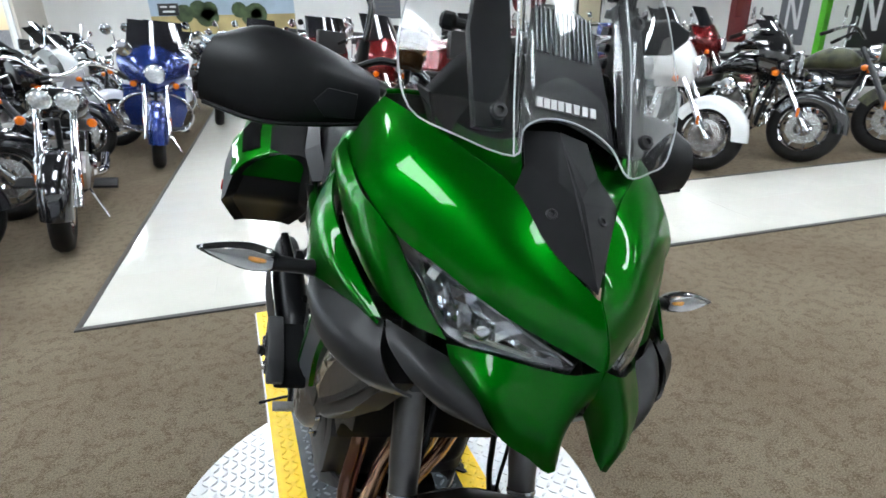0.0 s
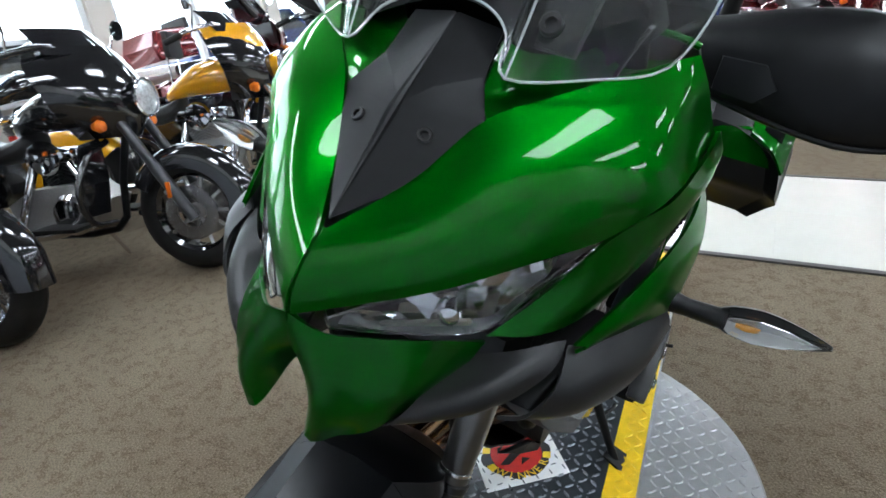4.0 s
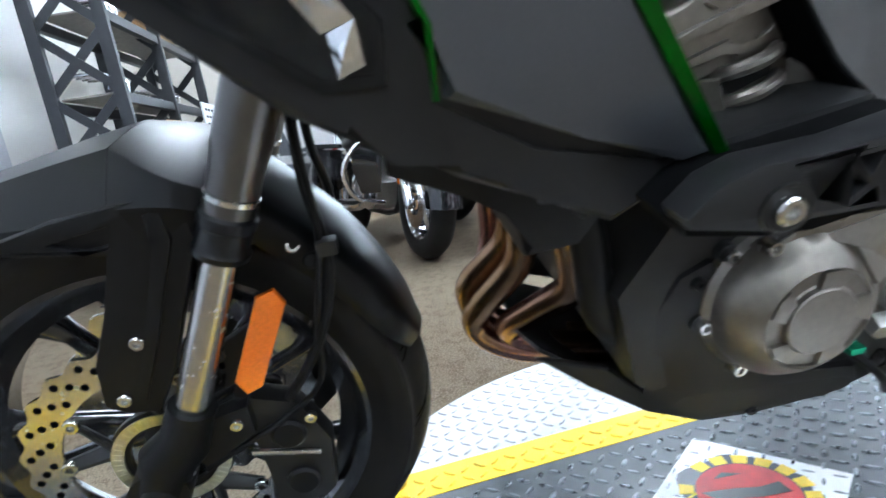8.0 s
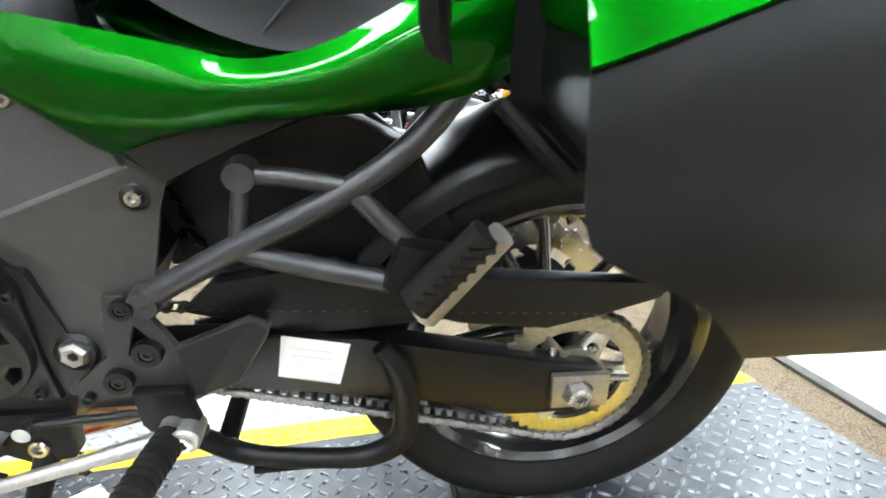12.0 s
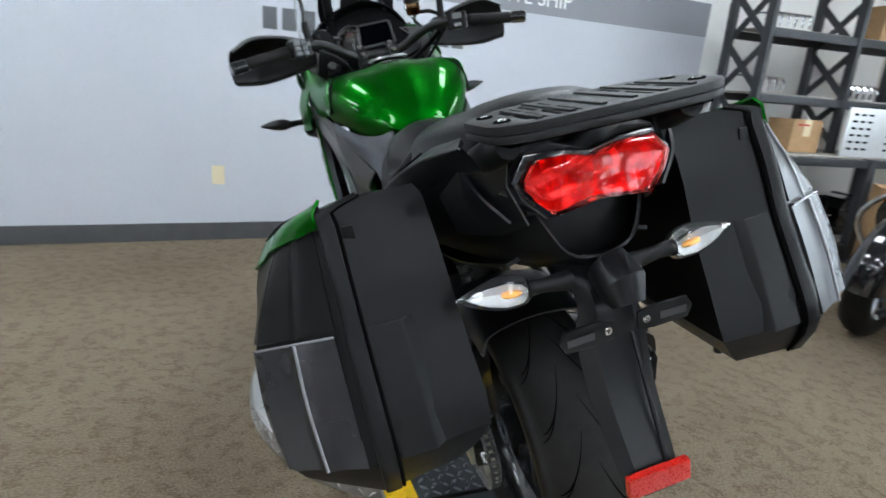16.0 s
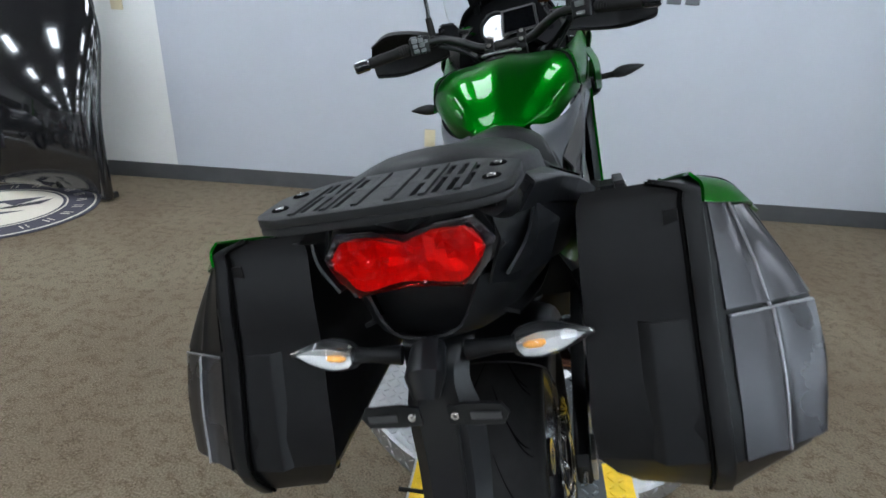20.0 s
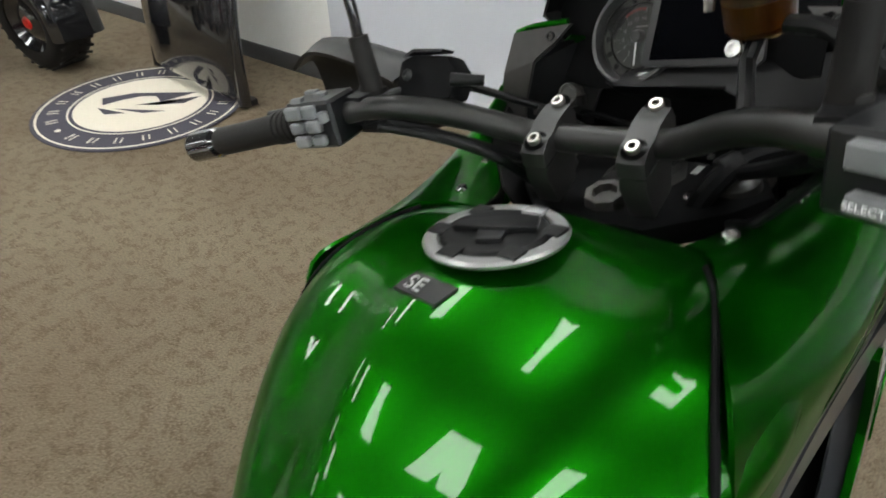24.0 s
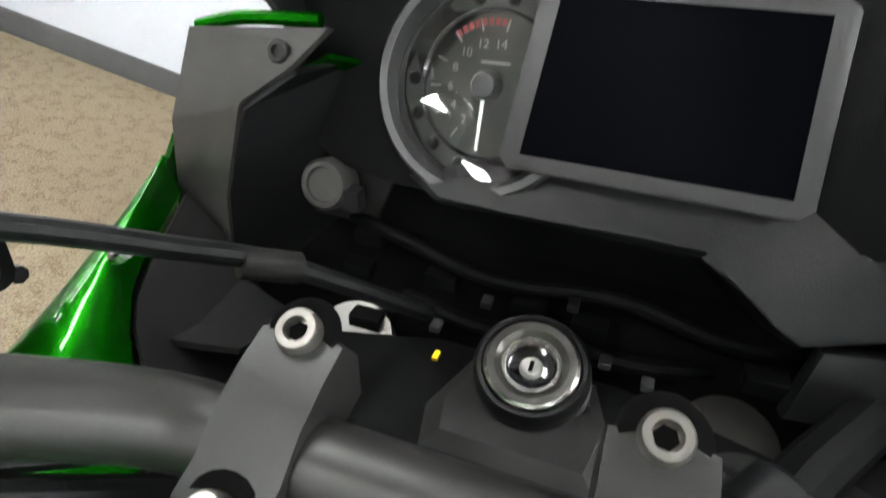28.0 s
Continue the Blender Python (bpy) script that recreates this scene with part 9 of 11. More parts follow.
part("housing", loft([[(x * k_ + 0.006, 0.362 + (y - 0.362) * k_, z) for x, y in ((-0.046, 0.318), (0.046, 0.318), (0.052, 0.345), (0.036, 0.392), (0.016, 0.404), (-0.016, 0.404), (-0.036, 0.392), (-0.052, 0.345))] for k_, z in ((1.08, 0.998), (1.0, 1.026), (0.72, 1.036))]), CLAMPM, ig, "dark grey lock housing", 20)

# instrument cluster, in a frame of its own: x right, y up the face, z towards the rider
IX = V(0.993, -0.10, 0.05).normalized()
IY = V(0.02, 0.34, 0.94)
IY = (IY - IX * IY.dot(IX)).normalized()
IZ = IX.cross(IY)
IM = Matrix(((IX.x, IY.x, IZ.x, -0.048), (IX.y, IY.y, IZ.y, 0.440), (IX.z, IY.z, IZ.z, 1.162), (0, 0, 0, 1)))
ic = new("instrument_cluster")
ic.parent = bk
ic["label"] = "tachometer dial with a dark display beside it"
SCRN = mat("dark_display_glass", (0.0008, 0.0010, 0.0018), rough=0.30, spec=0.012, vary=0.1)
DIALF = mat("dial_face_print", (0.048, 0.050, 0.046), rough=0.6, spec=0.1, vary=0.1)
BEZEL = mat("dark_grey_bezel", (0.036, 0.036, 0.037), rough=0.35, metal=0.3, vary=0.06)


def inst(name, bm, material, label="", smooth=True):
    bm.transform(IM)
    return part(name, bm, material, ic, label, smooth=smooth)


def disc(r, z, h, tilt=0.0):
    """A round plate; tilt (degrees) turns its face up a little."""
    bm = prism([(r * math.cos(2 * math.pi * k / 72), r * math.sin(2 * math.pi * k / 72), 0) for k in range(72)], (0, 0, h), 0)
    bm.transform(Matrix.Translation((0, 0, z)) @ Matrix.Rotation(radians(-tilt), 4, "X"))
    return bm


inst("bezel_ring", lathe([(0.049, -0.010), (0.057, -0.010), (0.058, 0.002), (0.056, 0.005), (0.052, 0.004), (0.049, -0.002)], (0, 0, 0), (0, 0, 1), 72, closed=True), BEZEL, "dark grey bezel ring")
inst("dial_face", disc(0.049, -0.012, -0.004), DIALF, smooth=False)
inst("inner_ring", lathe([(0.0365, -0.012), (0.0385, -0.012), (0.0385, -0.010), (0.0365, -0.010)], (0, 0, 0), (0, 0, 1), 64, closed=True), GLOSSB)
inst("dial_glass", disc(0.0488, -0.0035, 0.0008, 6.0), glass("dial_cover_plastic", (1, 1, 1), 0.0, 1.6), "clear dial cover", smooth=False).visible_shadow = False
inst("needle_hub", lathe([(0, 0.0005), (0.006, 0.0), (0.0075, -0.003), (0.0075, -0.011)], (0, 0, -0.002), (0, 0, 1), 24), BEZEL)
inst("needle", prism([(-0.0010, -0.006, -0.006), (0.0010, -0.006, -0.006), (0.0006, -0.033, -0.006), (-0.0006, -0.033, -0.006)], (0, 0, 0.0008), 0), LETW, "white needle")
PRINT = mat("pale_dial_print", (0.16, 0.16, 0.155), rough=0.5, vary=0.03)
REDP = mat("red_dial_print", (0.16, 0.016, 0.012), rough=0.5, vary=0.03)
for k, word in enumerate(("0", "2", "4", "6", "8", "10", "12", "14")):
    a = radians(-96 - 26.5 * k)
    me = text_mesh(word, 0.0066, 0.0001, PRINT)
    r_ = 0.0215
    me.transform(Matrix.Translation((r_ * math.cos(a) - 0.002 * len(word), r_ * math.sin(a) - 0.0024, -0.0117)))
    inst("dial_numeral", me, PRINT)
    t0, t1 = 0.0275, 0.0335
    c_, s_ = math.cos(a), math.sin(a)
    b = prism([(t0 * c_ - 0.0004 * s_, t0 * s_ + 0.0004 * c_, -0.0118), (t1 * c_ - 0.0004 * s_, t1 * s_ + 0.0004 * c_, -0.0118), (t1 * c_ + 0.0004 * s_, t1 * s_ - 0.0004 * c_, -0.0118), (t0 * c_ + 0.0004 * s_, t0 * s_ - 0.0004 * c_, -0.0118)], (0, 0, 0.0003), 0)
    inst("dial_tick", b, PRINT)
for k in range(8):
    a = radians(-96 - 26.5 * 5 - 6.6 * k)
    b = prism([(r_ * math.cos(a + q), r_ * math.sin(a + q), -0.0118) for r_, q in ((0.0300, 0), (0.0335, 0), (0.0335, -0.08), (0.0300, -0.08))], (0, 0, 0.0003), 0)
    inst("red_zone_bar", b, REDP)
inst("unit_bar", box((-0.006, 0.0110, -0.0118), (0.010, 0.0125, -0.0115)), PRINT)
for k in range(9):
    a = radians(80 + 25 * k)
    inst("warning_lamp", lathe([(0, 0.0004), (0.0030, 0.0004), (0.0036, 0)], (0.0435 * math.cos(a), 0.0435 * math.sin(a), -0.0118), (0, 0, 1), 14), HOOD)
fo = [(0.026, 0.0445, 0), (0.032, 0.0500, 0), (0.144, 0.0470, 0), (0.150, 0.0420, 0), (0.154, -0.034, 0), (0.148, -0.0395, 0), (0.022, -0.038, 0), (0.017, -0.032, 0)]
fr = prism([(x, y, 0.001) for x, y, z in fo], (0, 0, 0.007), 0.003)
inst("display_frame", fr, BEZEL, "dark grey display frame")
inst("display", prism([(0.036, 0.0425, 0.0082), (0.141, 0.0395, 0.0082), (0.145, -0.031, 0.0082), (0.028, -0.030, 0.0082)], (0, 0, 0.0004), 0), SCRN, "dark display, switched off")
# face board that carries the cluster, and the hood over it, near-black for shade
bb_ = prism([(-0.135, -0.03, -0.012), (-0.120, 0.06, -0.012), (-0.04, 0.118, -0.012), (0.06, 0.128, -0.012), (0.150, 0.095, -0.012), (0.205, 0.020, -0.012), (0.200, -0.05, -0.012), (0.12, -0.062, -0.012), (-0.05, -0.060, -0.012), (-0.09, -0.055, -0.012)], (0, 0, -0.010), 0.004)
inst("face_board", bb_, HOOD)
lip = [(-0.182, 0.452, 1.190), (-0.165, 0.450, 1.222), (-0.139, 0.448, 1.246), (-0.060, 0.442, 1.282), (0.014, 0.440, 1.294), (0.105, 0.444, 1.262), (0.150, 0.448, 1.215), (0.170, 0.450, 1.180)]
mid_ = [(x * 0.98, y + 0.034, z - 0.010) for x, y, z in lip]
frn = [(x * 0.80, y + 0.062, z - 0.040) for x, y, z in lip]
part("dash_hood", patch([lip, mid_, frn], 0.005, 3), HOOD, bk, "dash hood, coloured near-black for its shaded inside", 24)
for s in (-1, 1):
    part("dash_side", patch([sided(r, s) for r in [[(-0.175, 0.448, 1.195), (-0.150, 0.455, 1.150), (-0.140, 0.455, 1.090)], [(-0.170, 0.50, 1.19), (-0.150, 0.50, 1.14), (-0.14, 0.50, 1.08)]]], 0.004, 3, flip=s > 0), DGREY, bk)
    # grey inner pod under the green tip of the nose
    facet("inner_pod", [(-0.215, 0.436, 1.174), (-0.130, 0.442, 1.180), (-0.150, 0.432, 1.160), (-0.178, 0.421, 1.140), (-0.195, 0.415, 1.082), (-0.203, 0.411, 1.000), (-0.244, 0.424, 1.062), (-0.236, 0.428, 1.120)], [(0, 1, 2, 3, 7), (7, 3, 4, 6), (6, 4, 5)], COVER, 0.006, 0.002, s=s, label="dark grey inner fairing pod")
    facet("pod_side", [(-0.150, 0.430, 1.160), (-0.178, 0.418, 1.140), (-0.196, 0.412, 1.082), (-0.205, 0.408, 1.000), (-0.130, 0.470, 1.160), (-0.140, 0.470, 1.080), (-0.150, 0.470, 1.000)], [(0, 1, 4), (1, 2, 5, 4), (2, 3, 6, 5)], BLACK, 0.003, 0.001, s=s)
    bolts("pod_bolt", [(0.159 * s, 0.432, 1.168)], (0, -0.9, 0.3), bk, 0.0065, 0.004, ENGB)
    part("green_tip", tube(sided([(-0.217, 0.439, 1.174), (-0.190, 0.444, 1.180), (-0.140, 0.446, 1.183)], s), 0.004, 8, smooth=3), GREEN, bk)
    facet("knee_pod", [(-0.205, 0.408, 1.000), (-0.236, 0.405, 1.048), (-0.240, 0.330, 1.035), (-0.205, 0.320, 1.045), (-0.150, 0.345, 1.030), (-0.150, 0.400, 1.010)], [(0, 1, 2, 3, 4, 5)], DGREY, 0.004, 0, s=s)
# power socket on the left, storage lid on the right
so = lathe([(0, 0.006), (0.010, 0.006), (0.011, 0.008), (0.014, 0.008), (0.016, 0.005), (0.016, -0.010)], (-0.140, 0.436, 1.090), (0, -0.94, 0.34), 28)
pwr = part("power_socket", so, COVER, bk, "black power socket cap")
part("socket_plate", prism([(-0.165, 0.446, 1.060), (-0.115, 0.446, 1.060), (-0.100, 0.452, 1.100), (-0.118, 0.458, 1.128), (-0.160, 0.458, 1.120)], (0, 0.006, 0), 0.002), DGREY, pwr)
part("socket_tab", box((-0.128, 0.428, 1.078), (-0.116, 0.438, 1.092), 0.002), DGREY, pwr)
low = [(-0.060, 0.405, 1.112), (0.070, 0.405, 1.114), (0.105, 0.395, 1.088), (0.120, 0.400, 1.076), (0.195, 0.410, 1.100), (0.200, 0.420, 1.150), (0.110, 0.425, 1.130), (-0.040, 0.430, 1.128), (-0.085, 0.430, 1.110)]
part("lower_dash_cover", prism(low, (0, 0.030, -0.020), 0.004), BLACK, bk, "dark grey lower dash cover")
part("storage_lid", prism([(0.120, 0.385, 1.045), (0.185, 0.388, 1.050), (0.190, 0.402, 1.085), (0.128, 0.398, 1.078)], (0, 0.012, -0.004), 0.003), BLACK, bk, "black storage lid")
# floor and wall carry the deep recess's shade in their near-black colour
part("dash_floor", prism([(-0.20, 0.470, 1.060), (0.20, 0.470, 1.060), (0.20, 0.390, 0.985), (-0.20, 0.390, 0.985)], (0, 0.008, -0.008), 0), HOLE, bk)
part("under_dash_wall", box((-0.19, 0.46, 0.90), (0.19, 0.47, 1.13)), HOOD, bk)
# fluid reservoir on the right bar
rv = new("brake_reservoir")
rv.parent = bk
rv["label"] = "brown translucent fluid reservoir with black cap"
RC = V(0.146, 0.243, 1.205)
RN = V(-0.05, -0.22, 0.97).normalized()
part("jar", lathe([(0, 0.0), (0.020, 0.0), (0.0235, 0.004), (0.0245, 0.030), (0.0245, 0.042), (0, 0.042)], RC, RN, 32), TINT, rv, "brown translucent jar")
part("fluid", lathe([(0, 0.002), (0.019, 0.002), (0.022, 0.006), (0.0225, 0.026), (0, 0.026)], RC, RN, 28), mat("amber_fluid", (0.12, 0.060, 0.020), rough=0.2, vary=0.1), rv)
part("cap", lathe([(0, 0.062), (0.024, 0.061), (0.027, 0.058), (0.0285, 0.045), (0.027, 0.040), (0.0, 0.040)], RC, RN, 12), BLACK, rv, "ribbed black cap")
part("clip", tube([RC + V(-0.024, -0.01, 0.030), RC + V(-0.030, -0.012, 0.045), RC + V(-0.028, -0.014, 0.068), RC + V(-0.016, -0.016, 0.070)], 0.0016, 6), STEEL, rv, "steel wire clip")
part("clip_tab", box(RC + V(-0.033, -0.022, 0.018), RC + V(-0.026, -0.016, 0.032), 0.002), STEEL, rv)
part("bracket", tube([RC + V(0.0, -0.004, 0.0), RC + V(-0.004, -0.012, -0.020), RC + V(0.008, -0.05, -0.045)], 0.006, 8), BLACK, rv)
part("bracket_bolt", bolt(RC + V(-0.010, -0.022, -0.008), (0, -0.9, 0.3), 0.0065), STEEL, rv)
part("hose", tube([RC + V(0.020, -0.01, 0.005), RC + V(0.050, -0.025, 0.002), RC + V(0.085, -0.050, -0.020)], 0.0065, 8, smooth=4), BLACK, rv)
# cables
for pts, r in (([(-0.212, 0.165, 1.170), (-0.18, 0.24, 1.165), (-0.130, 0.315, 1.120), (-0.106, 0.345, 1.097), (-0.06, 0.40, 1.04)], 0.0050), ([(-0.20, 0.15, 1.145), (-0.15, 0.19, 1.120), (-0.11, 0.23, 1.085), (-0.09, 0.28, 1.03)], 0.0060), ([(0.225, 0.16, 1.150), (0.20, 0.20, 1.110), (0.16, 0.22, 1.060), (0.12, 0.28, 1.02)], 0.0045), ([(0.21, 0.17, 1.140), (0.15, 0.28, 1.080), (0.08, 0.36, 1.03)], 0.0080), ([(-0.19, 0.155, 1.150), (-0.13, 0.22, 1.105), (-0.08, 0.30, 1.045)], 0.0045)):
    part("cable", tube(pts, r, 10, smooth=6), BLACK, bk)
part("cable_end", cyl((-0.120, 0.328, 1.108), (-0.104, 0.347, 1.096), 0.0075, sides=12), RUBBER, bk)
mc = part("clutch_perch", prism([(-0.204, 0.186, 1.168), (-0.205, 0.206, 1.198), (-0.190, 0.214, 1.204), (-0.150, 0.222, 1.200), (-0.136, 0.220, 1.180), (-0.140, 0.204, 1.160), (-0.170, 0.190, 1.156)], (0.004, 0.024, -0.012), 0.006, seg=2), HOOD, bk, "black clutch perch")
part("perch_lid", prism([(-0.198, 0.206, 1.202), (-0.190, 0.214, 1.2065), (-0.154, 0.221, 1.2035), (-0.152, 0.236, 1.197), (-0.192, 0.232, 1.200)], (0, 0.001, 0.003), 0.001), SATIN, mc)
part("adjuster", cyl((-0.142, 0.214, 1.176), (-0.112, 0.232, 1.170), 0.0075, 0.0055, 12), BLACK, mc)
part("perch_bolt", bolt((-0.186, 0.196, 1.186), (-0.2, -0.8, 0.5), 0.006), ENGB, mc)
part("wire_tag", box((-0.047, 0.372, 1.034), (-0.044, 0.378, 1.036)), YELLOW, bk)
part("code_tag", box((0.052, 0.360, 1.028), (0.060, 0.380, 1.031), 0.001), SILVER, bk)
for pts, r in (([(-0.16, 0.462, 1.060), (-0.09, 0.435, 1.062), (-0.03, 0.430, 1.050), (0.04, 0.432, 1.055), (0.11, 0.435, 1.040), (0.17, 0.462, 1.040)], 0.0045), ([(-0.15, 0.462, 1.020), (-0.06, 0.425, 1.020), (0.0, 0.425, 1.018), (0.07, 0.420, 1.024), (0.14, 0.462, 1.010)], 0.0055), ([(0.080, 0.290, 1.015), (0.095, 0.300, 1.045), (0.115, 0.335, 1.062), (0.150, 0.385, 1.055), (0.19, 0.455, 1.02)], 0.0115)):
    part("cable", tube(pts, r, 10, smooth=6), HOOD, bk)
part("cable_sleeve", cyl((0.098, 0.316, 1.054), (0.112, 0.332, 1.061), 0.0150, sides=16, bevel=0.002), BLACK, bk)
for p in ((-0.052, 0.392, 1.040), (0.040, 0.398, 1.040), (0.062, 0.392, 1.038), (-0.028, 0.408, 1.052), (0.018, 0.415, 1.058)):
    part("wire_clip", box(V(*p) - V(0.003, 0.004, 0.002), V(*p) + V(0.003, 0.004, 0.002), 0.001), TUBE, bk)
random.seed(12)
for k in range(10):
    x = random.uniform(-0.14, 0.14)
    p = V(x, random.uniform(0.40, 0.44), random.uniform(1.00, 1.06))
    part("wiring_plug", box(p - V(0.010, 0.006, 0.005), p + V(0.010, 0.006, 0.005), 0.002), HOOD, bk)

# ---- other motorcycles of the show room: front wheel touches the floor at the origin, forward is +y ----
PAINT_RED = mat("deep_red_metallic", (0.16, 0.006, 0.008), rough=0.25, metal=0.5, coat=1.0, vary=0.08, scale=300)
PAINT_YEL = mat("golden_yellow_paint", (0.72, 0.32, 0.005), rough=0.25, coat=1.0, vary=0.05, scale=100)
PAINT_BLU = mat("deep_blue_metallic", (0.01, 0.03, 0.16), rough=0.25, metal=0.5, coat=1.0, vary=0.08, scale=300)
PAINT_TEAL = mat("teal_paint", (0.02, 0.22, 0.26), rough=0.25, metal=0.2, coat=1.0, vary=0.08, scale=300)
PAINT_OLIVE = mat("olive_camouflage_paint", (0.07, 0.075, 0.035), rough=0.55, vary=0.2, scale=4, second=(0.03, 0.03, 0.018), sscale=9)
LEATHER = mat("black_leather", (0.015, 0.014, 0.014), rough=0.42, vary=0.2, scale=40, bump=0.2, bscale=500)


def cyl_x(c, r, h, bm=None, sides=24):
    return cyl((c[0] - h, c[1], c[2]), (c[0] + h, c[1], c[2]), r, sides=sides, bm=bm)


def small_wheel(parent, name, c, R, w, style):
    wh = new(name)
    wh.parent = parent
    h = w / 2
    prof = [(R * 0.66, -h * 0.8), (R * 0.78, -h), (R * 0.93, -h * 0.85), (R, -h * 0.35), (R, h * 0.35), (R * 0.93, h * 0.85), (R * 0.78, h), (R * 0.66, h * 0.8)]
    part("tyre", lathe(prof, c, (1, 0, 0), 40), RUBBER, wh, angle=60)
    part("rim", lathe([(R * 0.60, -h * 0.5), (R * 0.68, -h * 0.82), (R * 0.70, -h * 0.82), (R * 0.70, h * 0.82), (R * 0.68, h * 0.82), (R * 0.60, h * 0.5)], c, (1, 0, 0), 40, closed=True), CHROME if style != "black" else GLOSSB, wh, "chrome wheel rim" if style != "black" else "black wheel rim")
    part("hub", cyl_x(c, 0.045, h * 0.9), CHROME if style != "black" else ALU, wh)
    n = {"spoke": 24, "cast": 9, "black": 10}[style]
    sp = bmesh.new()
    rr = 0.003 if style == "spoke" else 0.011
    tube([(0, 0.04, 0), (0, R * 0.66, 0)], rr, 6, sp)
    sp = finish(sp, "spoke", CHROME if style != "black" else SILVER)
    for k in range(n):
        o = part("spoke", sp, None, wh)
        o.matrix_local = Matrix.Translation(c) @ Matrix.Rotation(2 * math.pi * k / n, 4, "X") @ Matrix.Rotation(0.12 if k % 2 else -0.12, 4, "Z")
    for s in (-1, 1):
        part("brake_disc", ring_plate((0, c[1], c[2]), R * 0.24, R * 0.46, s * h * 0.95, s * (h * 0.95 + 0.005), 0, 0, 40), STEEL, wh, "steel brake disc")
    return wh


def cruiser(name, label, body, fender, fairing, wheels="cast", bags=True, topcase=False, shield=False, lamps=1, crash=True, group="motorcycles on show"):
    """A heavy cruiser or tourer in some thirty parts."""
    b = thing(name, label, "motorcycle", group=group)
    R = 0.32
    F, Rr = V(0, 0, R), V(0, -1.60, R)
    small_wheel(b, "front_wheel", F, R, 0.13, wheels)
    small_wheel(b, "rear_wheel", Rr, R, 0.16, wheels)
    rows = []
    for a in (-28, -5, 20, 45, 70, 95, 125, 150, 170):
        d = V(0, math.cos(radians(a)), math.sin(radians(a)))
        row = []
        for u, dr in ((-1, -0.085), (-0.95, -0.02), (-0.55, 0.022), (0, 0.030), (0.55, 0.022), (0.95, -0.02), (1, -0.085)):
            row.append(tuple(F + V(u * 0.088, 0, 0) + d * (R + 0.005 + dr)))
        rows.append(row)
    part("front_mudguard", patch(rows[1:-1], 0.004, 3, 2), fender, b, "painted front mudguard", 50)
    rows = []
    for a in (35, 60, 90, 120, 150, 175, 195):
        d = V(0, math.cos(radians(a)), math.sin(radians(a)))
        rows.append([tuple(Rr + V(u * 0.105, 0, 0) + d * (R + 0.02 + dr)) for u, dr in ((-1, -0.10), (-0.95, -0.02), (-0.55, 0.022), (0, 0.030), (0.55, 0.022), (0.95, -0.02), (1, -0.10))])
    part("rear_mudguard", patch(rows, 0.004, 3, 2), body, b, "painted rear mudguard", 50)
    up = V(0, -0.50, 0.866)
    for s in (-1, 1):
        x = V(0.10 * s, 0.02, 0)
        part("fork_leg", tube([F + x - up * 0.03, F + x + up * 0.30, F + x + up * 0.31, F + x + up * 0.78], [0.030, 0.030, 0.024, 0.024], 16), CHROME if wheels != "black" else TUBE, b, "bright fork leg")
        part("fork_reflector", box(F + x + up * 0.16 + V(0.028 * s - 0.004, -0.012, -0.04), F + x + up * 0.16 + V(0.028 * s + 0.004, 0.012, 0.04), 0.003), AMBER, b, "orange fork reflector")
    T = F + up * 0.72
    hp = [(-0.40, T.y - 0.32, 1.10), (-0.34, T.y - 0.22, 1.15), (-0.20, T.y - 0.10, 1.18), (-0.06, T.y - 0.03, 1.10), (0.06, T.y - 0.03, 1.10), (0.20, T.y - 0.10, 1.18), (0.34, T.y - 0.22, 1.15), (0.40, T.y - 0.32, 1.10)]
    part("handlebar", tube(hp, 0.0145, 12, smooth=4), CHROME if wheels != "black" else GLOSSB, b, "bent handlebar")
    for s in (-1, 1):
        part("grip", tube([(0.37 * s, T.y - 0.26, 1.128), (0.42 * s, T.y - 0.35, 1.085)], 0.019, 12), RUBBER, b)
        part("mirror", tube([(0.34 * s, T.y - 0.20, 1.16), (0.36 * s, T.y - 0.17, 1.27), (0.40 * s, T.y - 0.18, 1.29)], 0.006, 8, smooth=3), CHROME, b)
        part("mirror_head", lathe([(0, -0.012), (0.05, -0.008), (0.055, 0.002), (0, 0.006)], (0.42 * s, T.y - 0.18, 1.30), (0, -1, 0.1), 20), CHROME if wheels != "black" else GLOSSB, b)
        part("turn_signal", lathe([(0, 0.03), (0.025, 0.022), (0.032, 0), (0.02, -0.03), (0, -0.035)], (0.20 * s, T.y + 0.06, 0.80), (0, 1, 0), 16), AMBER, b, "round orange turn signal")
    if fairing is not None:
        # batwing fairing round the headlight
        rows = []
        for z, hw, dy in ((0.74, 0.13, 0.02), (0.84, 0.27, 0.06), (0.96, 0.33, 0.05), (1.08, 0.33, -0.01), (1.18, 0.22, -0.08)):
            rows.append([(u * hw, T.y + 0.10 + dy - 0.24 * abs(u) ** 2.2, z) for u in (-1, -0.8, -0.45, 0, 0.45, 0.8, 1)])
        part("fairing", patch(rows, 0.006, 3), fairing, b, "wide painted handlebar fairing", 50)
        part("fairing_inner", box((-0.24, T.y - 0.10, 0.86), (0.24, T.y - 0.05, 1.10), 0.02), LEATHER, b)
